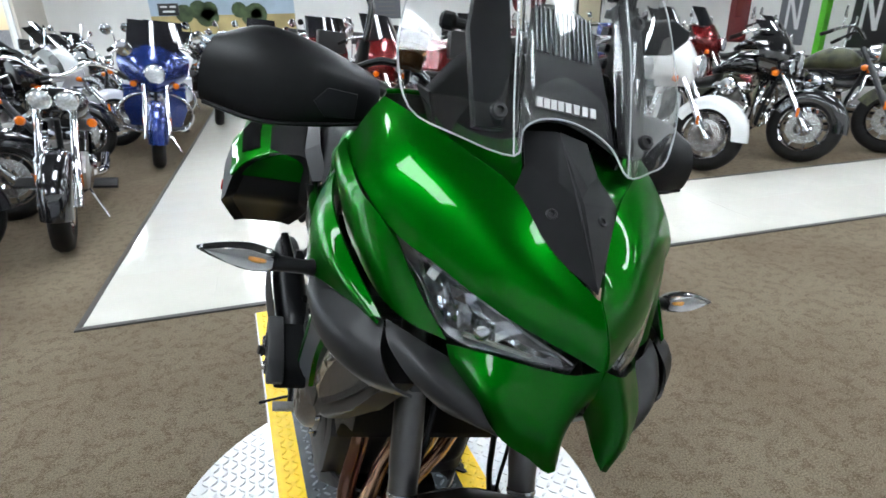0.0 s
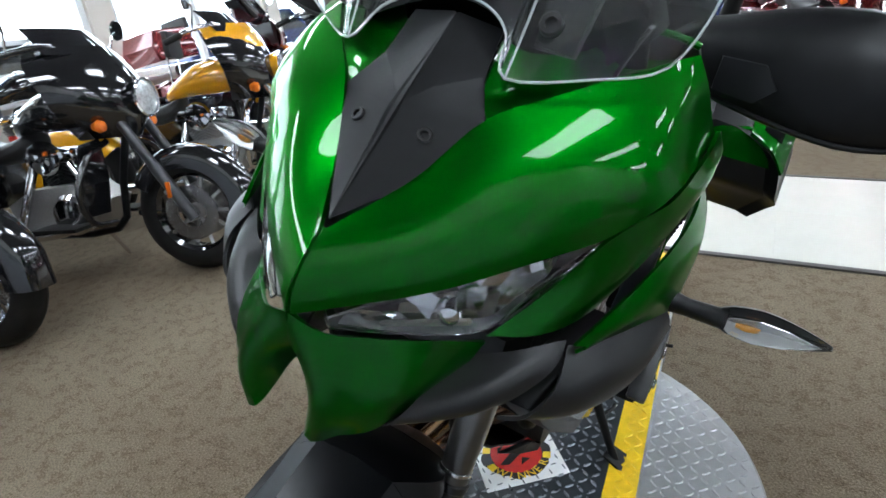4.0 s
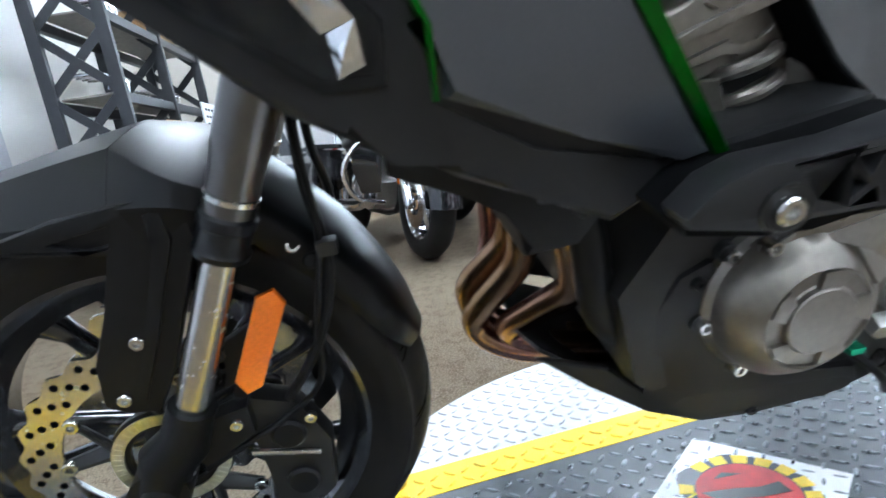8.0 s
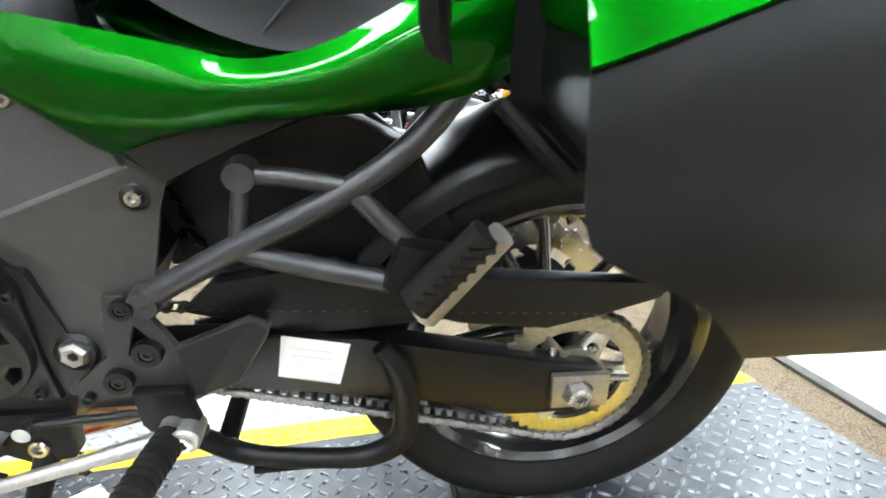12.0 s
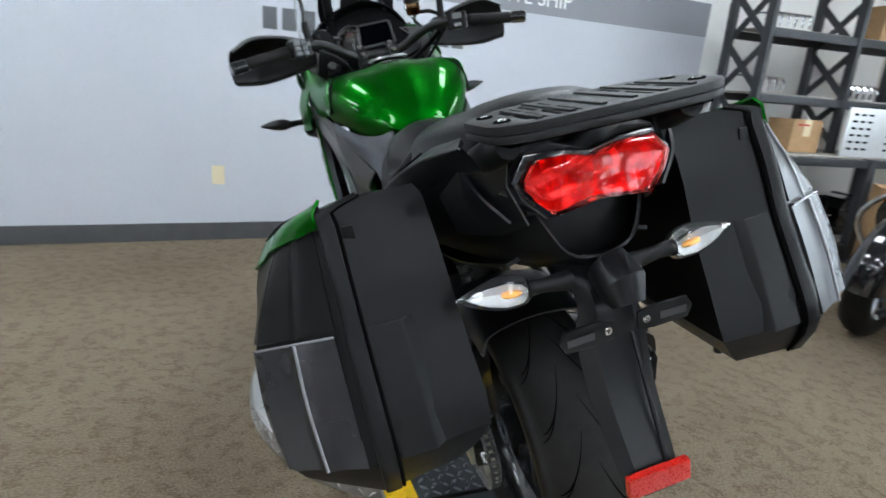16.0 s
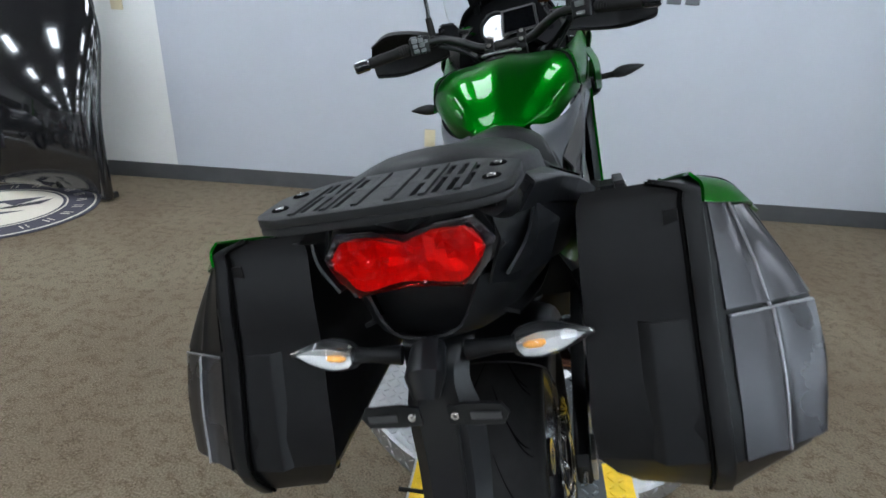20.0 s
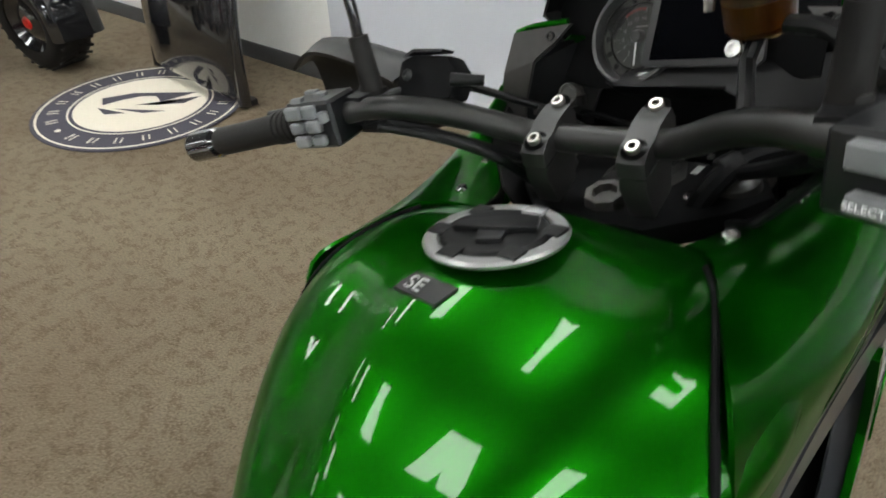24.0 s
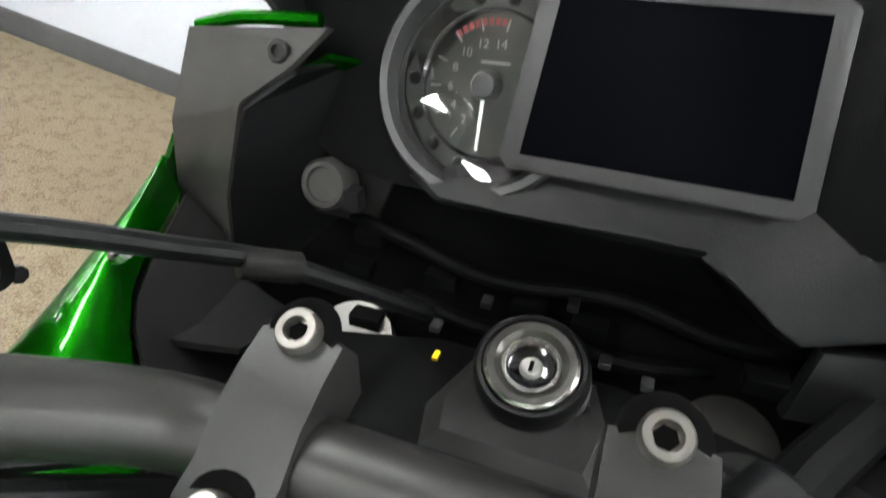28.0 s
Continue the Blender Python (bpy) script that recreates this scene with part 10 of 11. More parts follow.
    if shield or fairing is not None:
        zt = 1.42 if shield else 1.27
        part("windshield", patch([[(u * 0.25, T.y + 0.03 - 0.12 * u * u, 1.14) for u in (-1, -0.5, 0, 0.5, 1)], [(u * 0.22, T.y - 0.05 - (zt - 1.14) * 0.35 - 0.12 * u * u, zt) for u in (-1, -0.5, 0, 0.5, 1)]], 0.004, 3), mat("smoked_shield_plastic", (0.01, 0.01, 0.012), rough=0.06, coat=1.0) if "smoked_shield_plastic" not in bpy.data.materials else bpy.data.materials["smoked_shield_plastic"], b, "dark tinted windshield")
    lx = {1: (0,), 2: (-0.075, 0.075), 3: (0, -0.17, 0.17)}[lamps]
    for k, x in enumerate(lx):
        r = 0.088 if (lamps != 2 and k == 0) else 0.062
        z = 0.92 if fairing is not None else 0.95
        y = T.y + (0.20 if fairing is not None else 0.13) - (0.03 if k and lamps == 3 else 0)
        z2 = z if not (lamps == 3 and k) else z - 0.06
        part("headlight_shell", lathe([(0, -0.10), (r * 0.8, -0.08), (r * 1.08, -0.01), (r * 1.1, 0.004), (r, 0.006)], (x, y, z2), (0, 1, 0), 28), CHROME if fairing is None else body, b, "headlight shell")
        part("headlight_lens", lathe([(0, 0.020), (r * 0.6, 0.016), (r * 0.98, 0.003), (r * 0.98, -0.003), (0, 0.004)], (x, y, z2), (0, 1, 0), 28), mat("ribbed_lamp_glass", (0.70, 0.72, 0.74), rough=0.08, metal=0.6, vary=0.3, scale=70) if "ribbed_lamp_glass" not in bpy.data.materials else bpy.data.materials["ribbed_lamp_glass"], b, "round headlight lens")
        part("headlight_ring", lathe([(r, 0.0), (r * 1.1, 0.0), (r * 1.12, 0.010), (r * 1.02, 0.014)], (x, y, z2), (0, 1, 0), 28, closed=True), CHROME, b, "chrome trim ring")
    tk = []
    for y, zt, hw, zb in ((-0.36, 0.90, 0.07, 0.82), (-0.44, 0.97, 0.14, 0.80), (-0.56, 1.00, 0.18, 0.79), (-0.70, 0.98, 0.175, 0.79), (-0.84, 0.90, 0.12, 0.78), (-0.92, 0.83, 0.06, 0.77)):
        tk.append([(-0.0, y, zt), (-0.6 * hw, y, zt - 0.012), (-hw, y, (zt + zb) / 2 + 0.02), (-0.85 * hw, y, zb + 0.01), (-0.4 * hw, y, zb), (0.4 * hw, y, zb), (0.85 * hw, y, zb + 0.01), (hw, y, (zt + zb) / 2 + 0.02), (0.6 * hw, y, zt - 0.012)])
    part("fuel_tank", loft(tk, 3, around=2), body, b, "painted teardrop tank", 60)
    part("filler_cap", lathe([(0, 0.014), (0.03, 0.012), (0.034, 0)], (0.06, -0.60, 0.995), (0.15, 0, 1), 20), CHROME, b)
    st = []
    for y, zt, hw in ((-0.84, 0.80, 0.08), (-0.92, 0.76, 0.14), (-1.05, 0.735, 0.18), (-1.20, 0.76, 0.16), (-1.26, 0.82, 0.13), (-1.45, 0.85, 0.13), (-1.60, 0.84, 0.09)):
        st.append([(0, y, zt), (-0.7 * hw, y, zt - 0.008), (-hw, y, zt - 0.04), (-0.8 * hw, y, zt - 0.10), (0.8 * hw, y, zt - 0.10), (hw, y, zt - 0.04), (0.7 * hw, y, zt - 0.008)])
    part("seat", loft(st, 3, around=2), LEATHER, b, "black leather seat", 60)
    part("crankcase", prism(yz([(-0.52, 0.28), (-0.46, 0.42), (-0.60, 0.52), (-0.86, 0.50), (-1.02, 0.42), (-0.98, 0.28), (-0.75, 0.24)], -0.13), (0.26, 0, 0), 0.03), ALU, b, "cast engine case")
    for k, a in enumerate((0.42, -0.42)):
        base = V(0, -0.72, 0.46)
        ax = V(0, math.sin(a), math.cos(a))
        prof = [(0.0, 0.0), (0.060, 0.0)]
        for j in range(8):
            z = 0.045 + j * 0.018
            prof += [(0.060, z), (0.080, z), (0.080, z + 0.008), (0.060, z + 0.008)]
        cy = lathe(prof + [(0.060, 0.20), (0.0, 0.20)], base, ax, 18)
        part("cylinder", cy, BLACK if wheels == "black" else ALU, b, "finned cylinder")
        part("rocker_cover", box(base + ax * 0.23 - V(0.085, 0.075, 0.035), base + ax * 0.23 + V(0.085, 0.075, 0.035), 0.02), CHROME, b, "chrome rocker cover")
    for s in (-1, 1):
        part("round_cover", lathe([(0.11, 0), (0.11, 0.03), (0.09, 0.05), (0.05, 0.056), (0, 0.056)], (0.13 * s, -0.62 if s > 0 else -0.90, 0.36), (s, 0, 0), 28), CHROME, b, "round chrome engine cover")
        part("exhaust_pipe", tube([(0.10 * s if s > 0 else 0.10, -0.60, 0.62), (0.16, -0.50, 0.50), (0.18, -0.60, 0.30), (0.19 * s, -1.0, 0.26), (0.21 * s, -1.9, 0.27)] if s > 0 else [(0.10, -0.82, 0.62), (0.17, -0.86, 0.42), (0.10, -1.0, 0.27), (-0.19, -1.2, 0.27), (-0.21, -1.9, 0.27)], [0.022, 0.022, 0.024, 0.038, 0.042], 14, smooth=4), CHROME, b, "chrome exhaust pipe")
        part("floorboard", box((0.16 * s if s > 0 else -0.32, -0.75, 0.30), (0.32 if s > 0 else -0.16, -0.48, 0.32), 0.008), RUBBER, b)
        if crash:
            part("crash_bar", tube([(0.08 * s, -0.38, 0.72), (0.26 * s, -0.36, 0.66), (0.36 * s, -0.37, 0.50), (0.28 * s, -0.40, 0.34), (0.10 * s, -0.42, 0.30)], 0.016, 12, smooth=4), CHROME if wheels != "black" else GLOSSB, b, "bent crash bar")
            if bags:
                part("leg_fairing", patch([[(0.10 * s, -0.40, 0.74), (0.24 * s, -0.40, 0.72)], [(0.12 * s, -0.38, 0.55), (0.30 * s, -0.40, 0.55)], [(0.12 * s, -0.42, 0.36), (0.24 * s, -0.44, 0.36)]], 0.01, 4), body, b)
        if bags:
            bg_ = prism([(0.14 * s, -1.28, 0.66), (0.14 * s, -1.26, 0.44), (0.14 * s, -1.34, 0.36), (0.14 * s, -1.95, 0.34), (0.14 * s, -2.04, 0.42), (0.14 * s, -1.98, 0.66)], (0.20 * s, 0, 0), 0.035, seg=3)
            part("saddle_bag", bg_, body, b, "hard painted saddle bag")
            part("bag_lid", prism([(0.14 * s, -1.27, 0.665), (0.14 * s, -1.30, 0.70), (0.14 * s, -1.93, 0.70), (0.14 * s, -1.985, 0.665)], (0.20 * s, 0, 0), 0.012), body, b)
            part("bag_latch", box((0.33 * s - 0.012, -1.64, 0.62), (0.33 * s + 0.012, -1.58, 0.68), 0.004), CHROME, b)
    part("air_cleaner", lathe([(0.085, 0), (0.09, 0.03), (0.08, 0.05), (0.03, 0.058), (0, 0.058)], (0.10, -0.72, 0.66), (1, 0, 0), 28), CHROME, b, "round chrome air cleaner")
    part("tail_light", box((-0.06, -2.00, 0.60), (0.06, -1.965, 0.67), 0.01), REDL, b, "red tail light")
    part("frame_tube", tube([(0, -0.30, 0.82), (0, -0.40, 0.50), (0, -0.50, 0.24), (0, -1.1, 0.22)], 0.02, 10, smooth=3), BLACK, b)
    part("side_stand", tube([(-0.12, -0.70, 0.25), (-0.24, -0.66, 0.03)], 0.012, 8), CHROME, b)
    if topcase:
        tc = prism([(-0.28, -1.52, 0.88), (-0.28, -1.50, 1.02), (-0.28, -1.58, 1.16), (-0.28, -1.92, 1.16), (-0.28, -1.98, 1.02), (-0.28, -1.95, 0.88)], (0.56, 0, 0), 0.04, seg=3)
        part("top_case", tc, body, b, "painted top case")
        part("back_pad", box((-0.20, -1.52, 1.00), (0.20, -1.46, 1.26), 0.03), LEATHER, b)
    elif bags:
        part("sissy_pad", box((-0.13, -1.66, 0.98), (0.13, -1.61, 1.18), 0.03), LEATHER, b, "black passenger back pad")
        for s in (-1, 1):
            part("sissy_bar", tube([(0.10 * s, -1.66, 0.70), (0.11 * s, -1.65, 1.10)], 0.008, 8), CHROME, b)
    # price card hung on the bars
    return b


def stand(x, y, head, lean=8):
    """A place on the floor for a machine that heads to that angle (degrees from +y, anticlockwise), leaning on its stand."""
    return pose(x, y, 0.004, 0, 0, head) @ pose(0, 0, 0, 0, -lean, 0)


blk = cruiser("touring_motorcycle", "black touring motorcycle with chrome forks, parked on the carpet", GLOSSB, GLOSSB, GLOSSB, "cast", True, False, False, 3)
blk.matrix_world = stand(2.33, 0.26, 106)
dark = cruiser("cruiser_motorcycle", "black cruiser with dark wheels and crash bars, parked", GLOSSB, GLOSSB, GLOSSB, "black", True, False, False, 1)
dark.matrix_world = stand(2.02, -0.66, 112)
yel = cruiser("cruiser_motorcycle", "yellow and black cruiser with a low fairing, parked", PAINT_YEL, GLOSSB, GLOSSB, "cast", False, False, False, 1)
part("fairing_crest", patch([[(u * 0.335, -0.22 - 0.24 * abs(u) ** 2.2 - 0.02, 1.02) for u in (-1, -0.5, 0, 0.5, 1)], [(u * 0.30, -0.22 - 0.24 * abs(u) ** 2.2 - 0.06, 1.12) for u in (-1, -0.5, 0, 0.5, 1)], [(u * 0.22, -0.26 - 0.24 * abs(u) ** 2.2 - 0.07, 1.19) for u in (-1, -0.5, 0, 0.5, 1)]], 0.006, 3), PAINT_YEL, yel, "yellow fairing crest")
yel.matrix_world = stand(2.05, -1.72, 122)
sil = cruiser("cruiser_motorcycle", "black and silver cruiser with twin headlights, parked", GLOSSB, GLOSSB, None, "cast", False, False, False, 2, crash=False)
sil.matrix_world = stand(1.56, -2.80, 12)
red = cruiser("touring_motorcycle", "deep red touring motorcycle with a top case, parked", PAINT_RED, PAINT_RED, PAINT_RED, "cast", True, True, True, 1)
red.matrix_world = stand(-2.3, -2.85, 30)
wht = cruiser("touring_motorcycle", "white touring motorcycle with chrome wheels, parked", WHITE, WHITE, WHITE, "spoke", True, False, True, 1)
wht.matrix_world = stand(-3.62, -3.05, 32)
oli = cruiser("cruiser_motorcycle", "olive camouflage cruiser with black wheels, parked", PAINT_OLIVE, PAINT_OLIVE, None, "black", False, False, False, 1, crash=False)
oli.matrix_world = stand(-5.75, -3.0, 34)
blu = cruiser("touring_motorcycle", "deep blue touring motorcycle with a windshield, parked", PAINT_BLU, PAINT_BLU, PAINT_BLU, "spoke", True, True, True, 1)
blu.matrix_world = stand(1.35, -5.1, 10)
for src, m in (
        (blk, stand(-4.68, -3.0, 32)), (blk, stand(2.12, -2.70, 122)), (sil, stand(2.12, -3.65, 120)), (dark, stand(2.1, -4.6, 120)), (blk, stand(2.1, -5.55, 118)), (wht, stand(2.0, -6.5, 118)), (sil, stand(1.9, -7.5, 115)),
        (sil, stand(4.55, -1.9, 178)), (red, stand(4.55, -4.4, 178)), (wht, stand(4.5, -6.9, 178)),
        (wht, stand(1.5, -6.6, 8)), (sil, stand(0.95, -7.6, 5)), (blk, stand(1.6, -8.8, 5)), (blu, stand(0.4, -9.0, 0))):
    copy_thing(src, m)
# rows behind the tile walkway
for src, m in (
        (red, stand(-1.2, -4.9, 28)), (sil, stand(-2.5, -5.3, 30)), (blu, stand(-3.7, -5.6, 30)), (blk, stand(-5.0, -5.7, 30)), (red, stand(-6.2, -5.8, 32)), (dark, stand(-7.4, -5.8, 32)), (red, stand(-0.6, -6.9, 15)), (blk, stand(-1.9, -7.4, 25)), (wht, stand(-3.2, -7.8, 25)), (red, stand(-4.6, -8.2, 25)), (sil, stand(-6.0, -8.4, 30)), (blu, stand(-7.4, -8.2, 30)), (dark, stand(-0.8, -9.6, 10)), (sil, stand(-2.4, -10.0, 15)), (blk, stand(-4.2, -10.4, 20)), (red, stand(-6.4, -10.6, 20)), (oli, stand(-7.0, -3.3, 36)), (blk, stand(-8.2, -3.6, 38)), (dark, stand(3.0, -9.4, 70)), (blk, stand(3.2, -10.8, 60)), (sil, stand(0.9, -11.2, 0)), (red, stand(-1.2, -12.2, 5))):
    copy_thing(src, m)

# ---- steel rack by the wall with its contents ----
rack = thing("storage_rack", "dark grey steel rack with lattice end frames", "rack")
RX0, RX1, RY0, RY1, RH = 2.80, 4.55, 1.44, 2.17, 2.30
RYU = RY1 - 0.38
part_board = mat("pale_shelf_board", (0.30, 0.28, 0.25), rough=0.7)
for x in (RX0, 3.65, RX1):
    # bench frame below, narrower lattice frame above
    for y in (RY0, RY1):
        part("post", box((x - 0.035, y - 0.035, 0.0), (x + 0.035, y + 0.035, 0.795), 0.004), RACKM, rack)
        part("post_foot", box((x - 0.05, y - 0.05, 0.0), (x + 0.05, y + 0.05, 0.012), 0.003), RACKM, rack)
    for y in (RYU, RY1):
        part("upright", box((x - 0.020, y - 0.035, 0.797), (x + 0.020, y + 0.035, RH), 0.004), RACKM, rack)
    for k in range(4):
        z0 = 0.86 + k * 0.36
        part("brace", prism([(x - 0.008, RYU + 0.03, z0), (x - 0.008, RYU + 0.03, z0 + 0.07), (x - 0.008, RY1 - 0.03, z0 + 0.36), (x - 0.008, RY1 - 0.03, z0 + 0.29)], (0.008, 0, 0), 0), RACKM, rack, "flat lattice brace")
        part("brace", prism([(x + 0.002, RY1 - 0.03, z0), (x + 0.002, RY1 - 0.03, z0 + 0.07), (x + 0.002, RYU + 0.03, z0 + 0.36), (x + 0.002, RYU + 0.03, z0 + 0.29)], (0.008, 0, 0), 0), RACKM, rack, "flat lattice brace")
    part("end_rail", box((x - 0.03, RY0 + 0.036, 0.075), (x + 0.03, RY1 - 0.036, 0.135), 0.004), RACKM, rack)
    part("end_rail", box((x - 0.03, RY0 + 0.036, 0.735), (x + 0.03, RY1 - 0.036, 0.785), 0.004), RACKM, rack)
for z, y0 in ((0.15, RY0), (0.80, RY0), (1.22, RYU), (1.68, RYU), (2.12, RYU)):
    part("shelf", box((RX0 + 0.037, y0 + 0.037, z - 0.012), (RX1 - 0.037, RY1 - 0.037, z), 0.003), part_board, rack, "shelf board")
    for y in (y0, RY1):
        part("beam", box((RX0 + 0.036, y - 0.022, z - 0.07), (RX1 - 0.036, y + 0.022, z - 0.013), 0.004), RACKM, rack)
PERF = mat("perforated_white_steel", (0.66, 0.67, 0.68), rough=0.35, metal=0.3, vary=0.05)
pl = thing("perforated_plate", "white perforated metal plate standing on the shelf", "metal plate")
part("sheet", box((3.45, 1.535, 0.80), (4.10, 1.55, 1.16), 0.01), PERF, pl)
hole = finish(box((-0.022, -0.002, -0.008), (0.022, 0.0, 0.008)), "slot", HOLE, smooth=False)
for i in range(8):
    for j in range(6):
        if 3 <= i <= 4:
            continue
        o = part("slot", hole, None, pl)
        o.location = (3.52 + i * 0.074, 1.5348, 0.86 + j * 0.05)


def carton(m, w, d, h, label, tape=True):
    c = thing("cardboard_box", label, "box", m=m)
    part("carton", box((-w / 2, -d / 2, 0), (w / 2, d / 2, h), 0.006), CARD, c)
    part("flap", box((-w / 2, -d / 2 - 0.001, h - 0.10), (w / 2, -d / 2 + 0.004, h + 0.004), 0.002), CARD, c)
    if tape:
        part("tape", box((-0.03, -d / 2 - 0.002, h - 0.12), (0.03, d / 2 + 0.002, h + 0.001)), IVORY, c, "clear packing tape")
    part("print_bar", box((-w * 0.35, -d / 2 - 0.0022, h * 0.82), (w * 0.05, -d / 2 - 0.0010, h * 0.87)), REDL, c)
    return c


carton(pose(3.78, 1.33, 0, 5, 0, -30), 0.22, 0.16, 0.62, "tall open cardboard box standing on the carpet")
carton(pose(3.25, 1.80, 0.802, 0, 0, -5), 0.26, 0.26, 0.24, "cardboard box on the rack shelf")
carton(pose(4.15, 1.98, 1.682, 0, 0, 2), 0.40, 0.24, 0.26, "cardboard box on the upper shelf")
for k, (x, z) in enumerate(((2.98, 1.222), (3.95, 1.222), (3.1, 1.682))):
    cr = thing("chrome_luggage_rack", "spare chrome luggage rack lying on a shelf", "luggage rack", group="spare racks")
    for j in range(5):
        part("bar", tube([(x - 0.15 + j * 0.07, 1.86, z + 0.012), (x - 0.15 + j * 0.07, 1.87, z + 0.10), (x - 0.15 + j * 0.07, 2.08, z + 0.12)], 0.008, 8, smooth=3), CHROME, cr)
    part("cross_bar", cyl((x - 0.17, 1.88, z + 0.105), (x + 0.15, 1.88, z + 0.105), 0.008, sides=8), CHROME, cr)
bc_ = thing("hard_case", "black hard case on the bottom shelf", "case")
part("shell", prism([(2.90, 1.62, 0.152), (2.88, 1.60, 0.33), (2.95, 1.60, 0.49), (3.55, 1.60, 0.49), (3.60, 1.60, 0.33), (3.58, 1.62, 0.152)], (0, 0.46, 0), 0.04, seg=3), GLOSSB, bc_)
part("seam_trim", box((2.87, 1.592, 0.325), (3.60, 1.600, 0.340), 0.002), CHROME, bc_)
for x in (3.05, 3.45):
    part("latch", box((x - 0.03, 1.585, 0.30), (x + 0.03, 1.599, 0.37), 0.004), BLACK, bc_)
for k, x in enumerate((3.9, 4.25)):
    sc_ = thing("saddle_bag_shell", "spare black saddle bag on the bottom shelf", "saddle bag", group="spare bags")
    part("shell", prism([(x - 0.13, 1.65, 0.152), (x - 0.15, 1.65, 0.37), (x - 0.10, 1.65, 0.45), (x + 0.10, 1.65, 0.45), (x + 0.14, 1.65, 0.37), (x + 0.12, 1.65, 0.152)], (0, 0.44, 0), 0.03), GLOSSB, sc_)
    part("lid_line", box((x - 0.146, 1.642, 0.365), (x + 0.142, 1.65, 0.375)), CHROME, sc_)

# ---- round sign leaning at the east wall ----
sg = thing("round_sign", "round black and white sign leaning at the wall", "sign")
SGM = Matrix.Translation((4.93, 1.22, 0.735)) @ pose(0, 0, 0, 0, 0, -12) @ Matrix.Rotation(radians(-5), 4, "Y") @ Matrix.Rotation(radians(-90), 4, "Y")
SIGNW = mat("sign_white_print", (0.75, 0.75, 0.76), rough=0.35, vary=0.03)
SIGNB = mat("sign_black_print", (0.015, 0.015, 0.017), rough=0.3, vary=0.1)
SIGNG = mat("sign_grey_print", (0.13, 0.135, 0.15), rough=0.35, vary=0.08)


def sign_part(name, bm, m_, label=""):
    bm.transform(SGM)
    return part(name, bm, m_, sg, label)


sign_part("board", lathe([(0, 0), (0.715, 0), (0.72, 0.01), (0.715, 0.024), (0, 0.024)], (0, 0, 0), (0, 0, 1), 72), SIGNB)
sign_part("outer_line", lathe([(0.690, 0.024), (0.698, 0.024), (0.698, 0.026), (0.690, 0.026)], (0, 0, 0), (0, 0, 1), 72, closed=True), SIGNW)
sign_part("white_disc", lathe([(0, 0.024), (0.54, 0.024), (0.54, 0.0265), (0, 0.0265)], (0, 0, 0), (0, 0, 1), 72), SIGNW)
sign_part("grey_wing", prism([(0.40, 0.25, 0.027), (0.05, 0.40, 0.027), (-0.30, 0.32, 0.027), (-0.44, 0.05, 0.027), (-0.30, -0.20, 0.027), (-0.05, -0.05, 0.027), (0.2, 0.0, 0.027)], (0, 0, 0.0015), 0), SIGNG)
sign_part("white_bar", prism([(0.02, 0.36, 0.029), (-0.05, 0.36, 0.029), (-0.16, -0.30, 0.029), (-0.06, -0.28, 0.029)], (0, 0, 0.0015), 0), SIGNW)
sign_part("white_bar", prism([(0.40, -0.05, 0.029), (0.36, 0.03, 0.029), (-0.14, -0.22, 0.029), (-0.12, -0.30, 0.029)], (0, 0, 0.0015), 0), SIGNW)
for k in range(15):
    a = radians(200 + 10 * k)
    c_ = V(0.615 * math.cos(a), 0.615 * math.sin(a), 0.0245)
    u, w_ = V(math.cos(a), math.sin(a), 0), V(-math.sin(a), math.cos(a), 0)
    sign_part("letter_bar", prism([tuple(c_ + u * p + w_ * q) for p, q in ((-0.035, -0.022), (0.035, -0.022), (0.035, 0.022), (-0.035, 0.022))], (0, 0, 0.0015), 0), SIGNW if k % 5 else SIGNG)

# ---- round mat, the gloss black panel that stands on it, three-wheeler ----
mt = thing("round_mat", "round dark mat with a cream printed emblem", "mat", m=pose(-3.50, 0.98, 0.0, 0, 0, 25))
MATD = mat("dark_mat_pile", (0.050, 0.045, 0.062), rough=0.95, vary=0.15, scale=200, bump=0.5, bscale=700)
MATC = mat("cream_mat_pile", (0.66, 0.60, 0.50), rough=0.95, vary=0.1, scale=200, bump=0.5, bscale=700)
part("pad", lathe([(0, 0.001), (0.585, 0.001), (0.59, 0.006), (0.585, 0.010), (0, 0.010)], (0, 0, 0), (0, 0, 1), 72), MATD, mt)
part("outer_line", lathe([(0.555, 0.010), (0.567, 0.010), (0.567, 0.0112), (0.555, 0.0112)], (0, 0, 0), (0, 0, 1), 72, closed=True), MATC, mt)
part("inner_line", lathe([(0.395, 0.010), (0.405, 0.010), (0.405, 0.0112), (0.395, 0.0112)], (0, 0, 0), (0, 0, 1), 72, closed=True), MATC, mt)
part("cream_disc", lathe([(0, 0.010), (0.375, 0.010), (0.375, 0.0112), (0, 0.0112)], (0, 0, 0), (0, 0, 1), 72), MATC, mt)
for q in ([(-0.27, -0.02), (-0.14, 0.10), (0.22, 0.22), (0.10, 0.04), (0.02, 0.10), (-0.06, 0.08), (-0.14, 0.0), (-0.20, -0.10)], [(-0.02, -0.04), (0.24, 0.06), (0.28, 0.18), (0.12, 0.0)], [(-0.10, -0.12), (0.20, -0.06), (0.10, -0.12)], [(-0.20, -0.14), (0.0, -0.15), (-0.10, -0.20)]):
    part("emblem_shape", prism([(x, y, 0.0112) for x, y in q], (0, 0, 0.001), 0), MATD, mt)
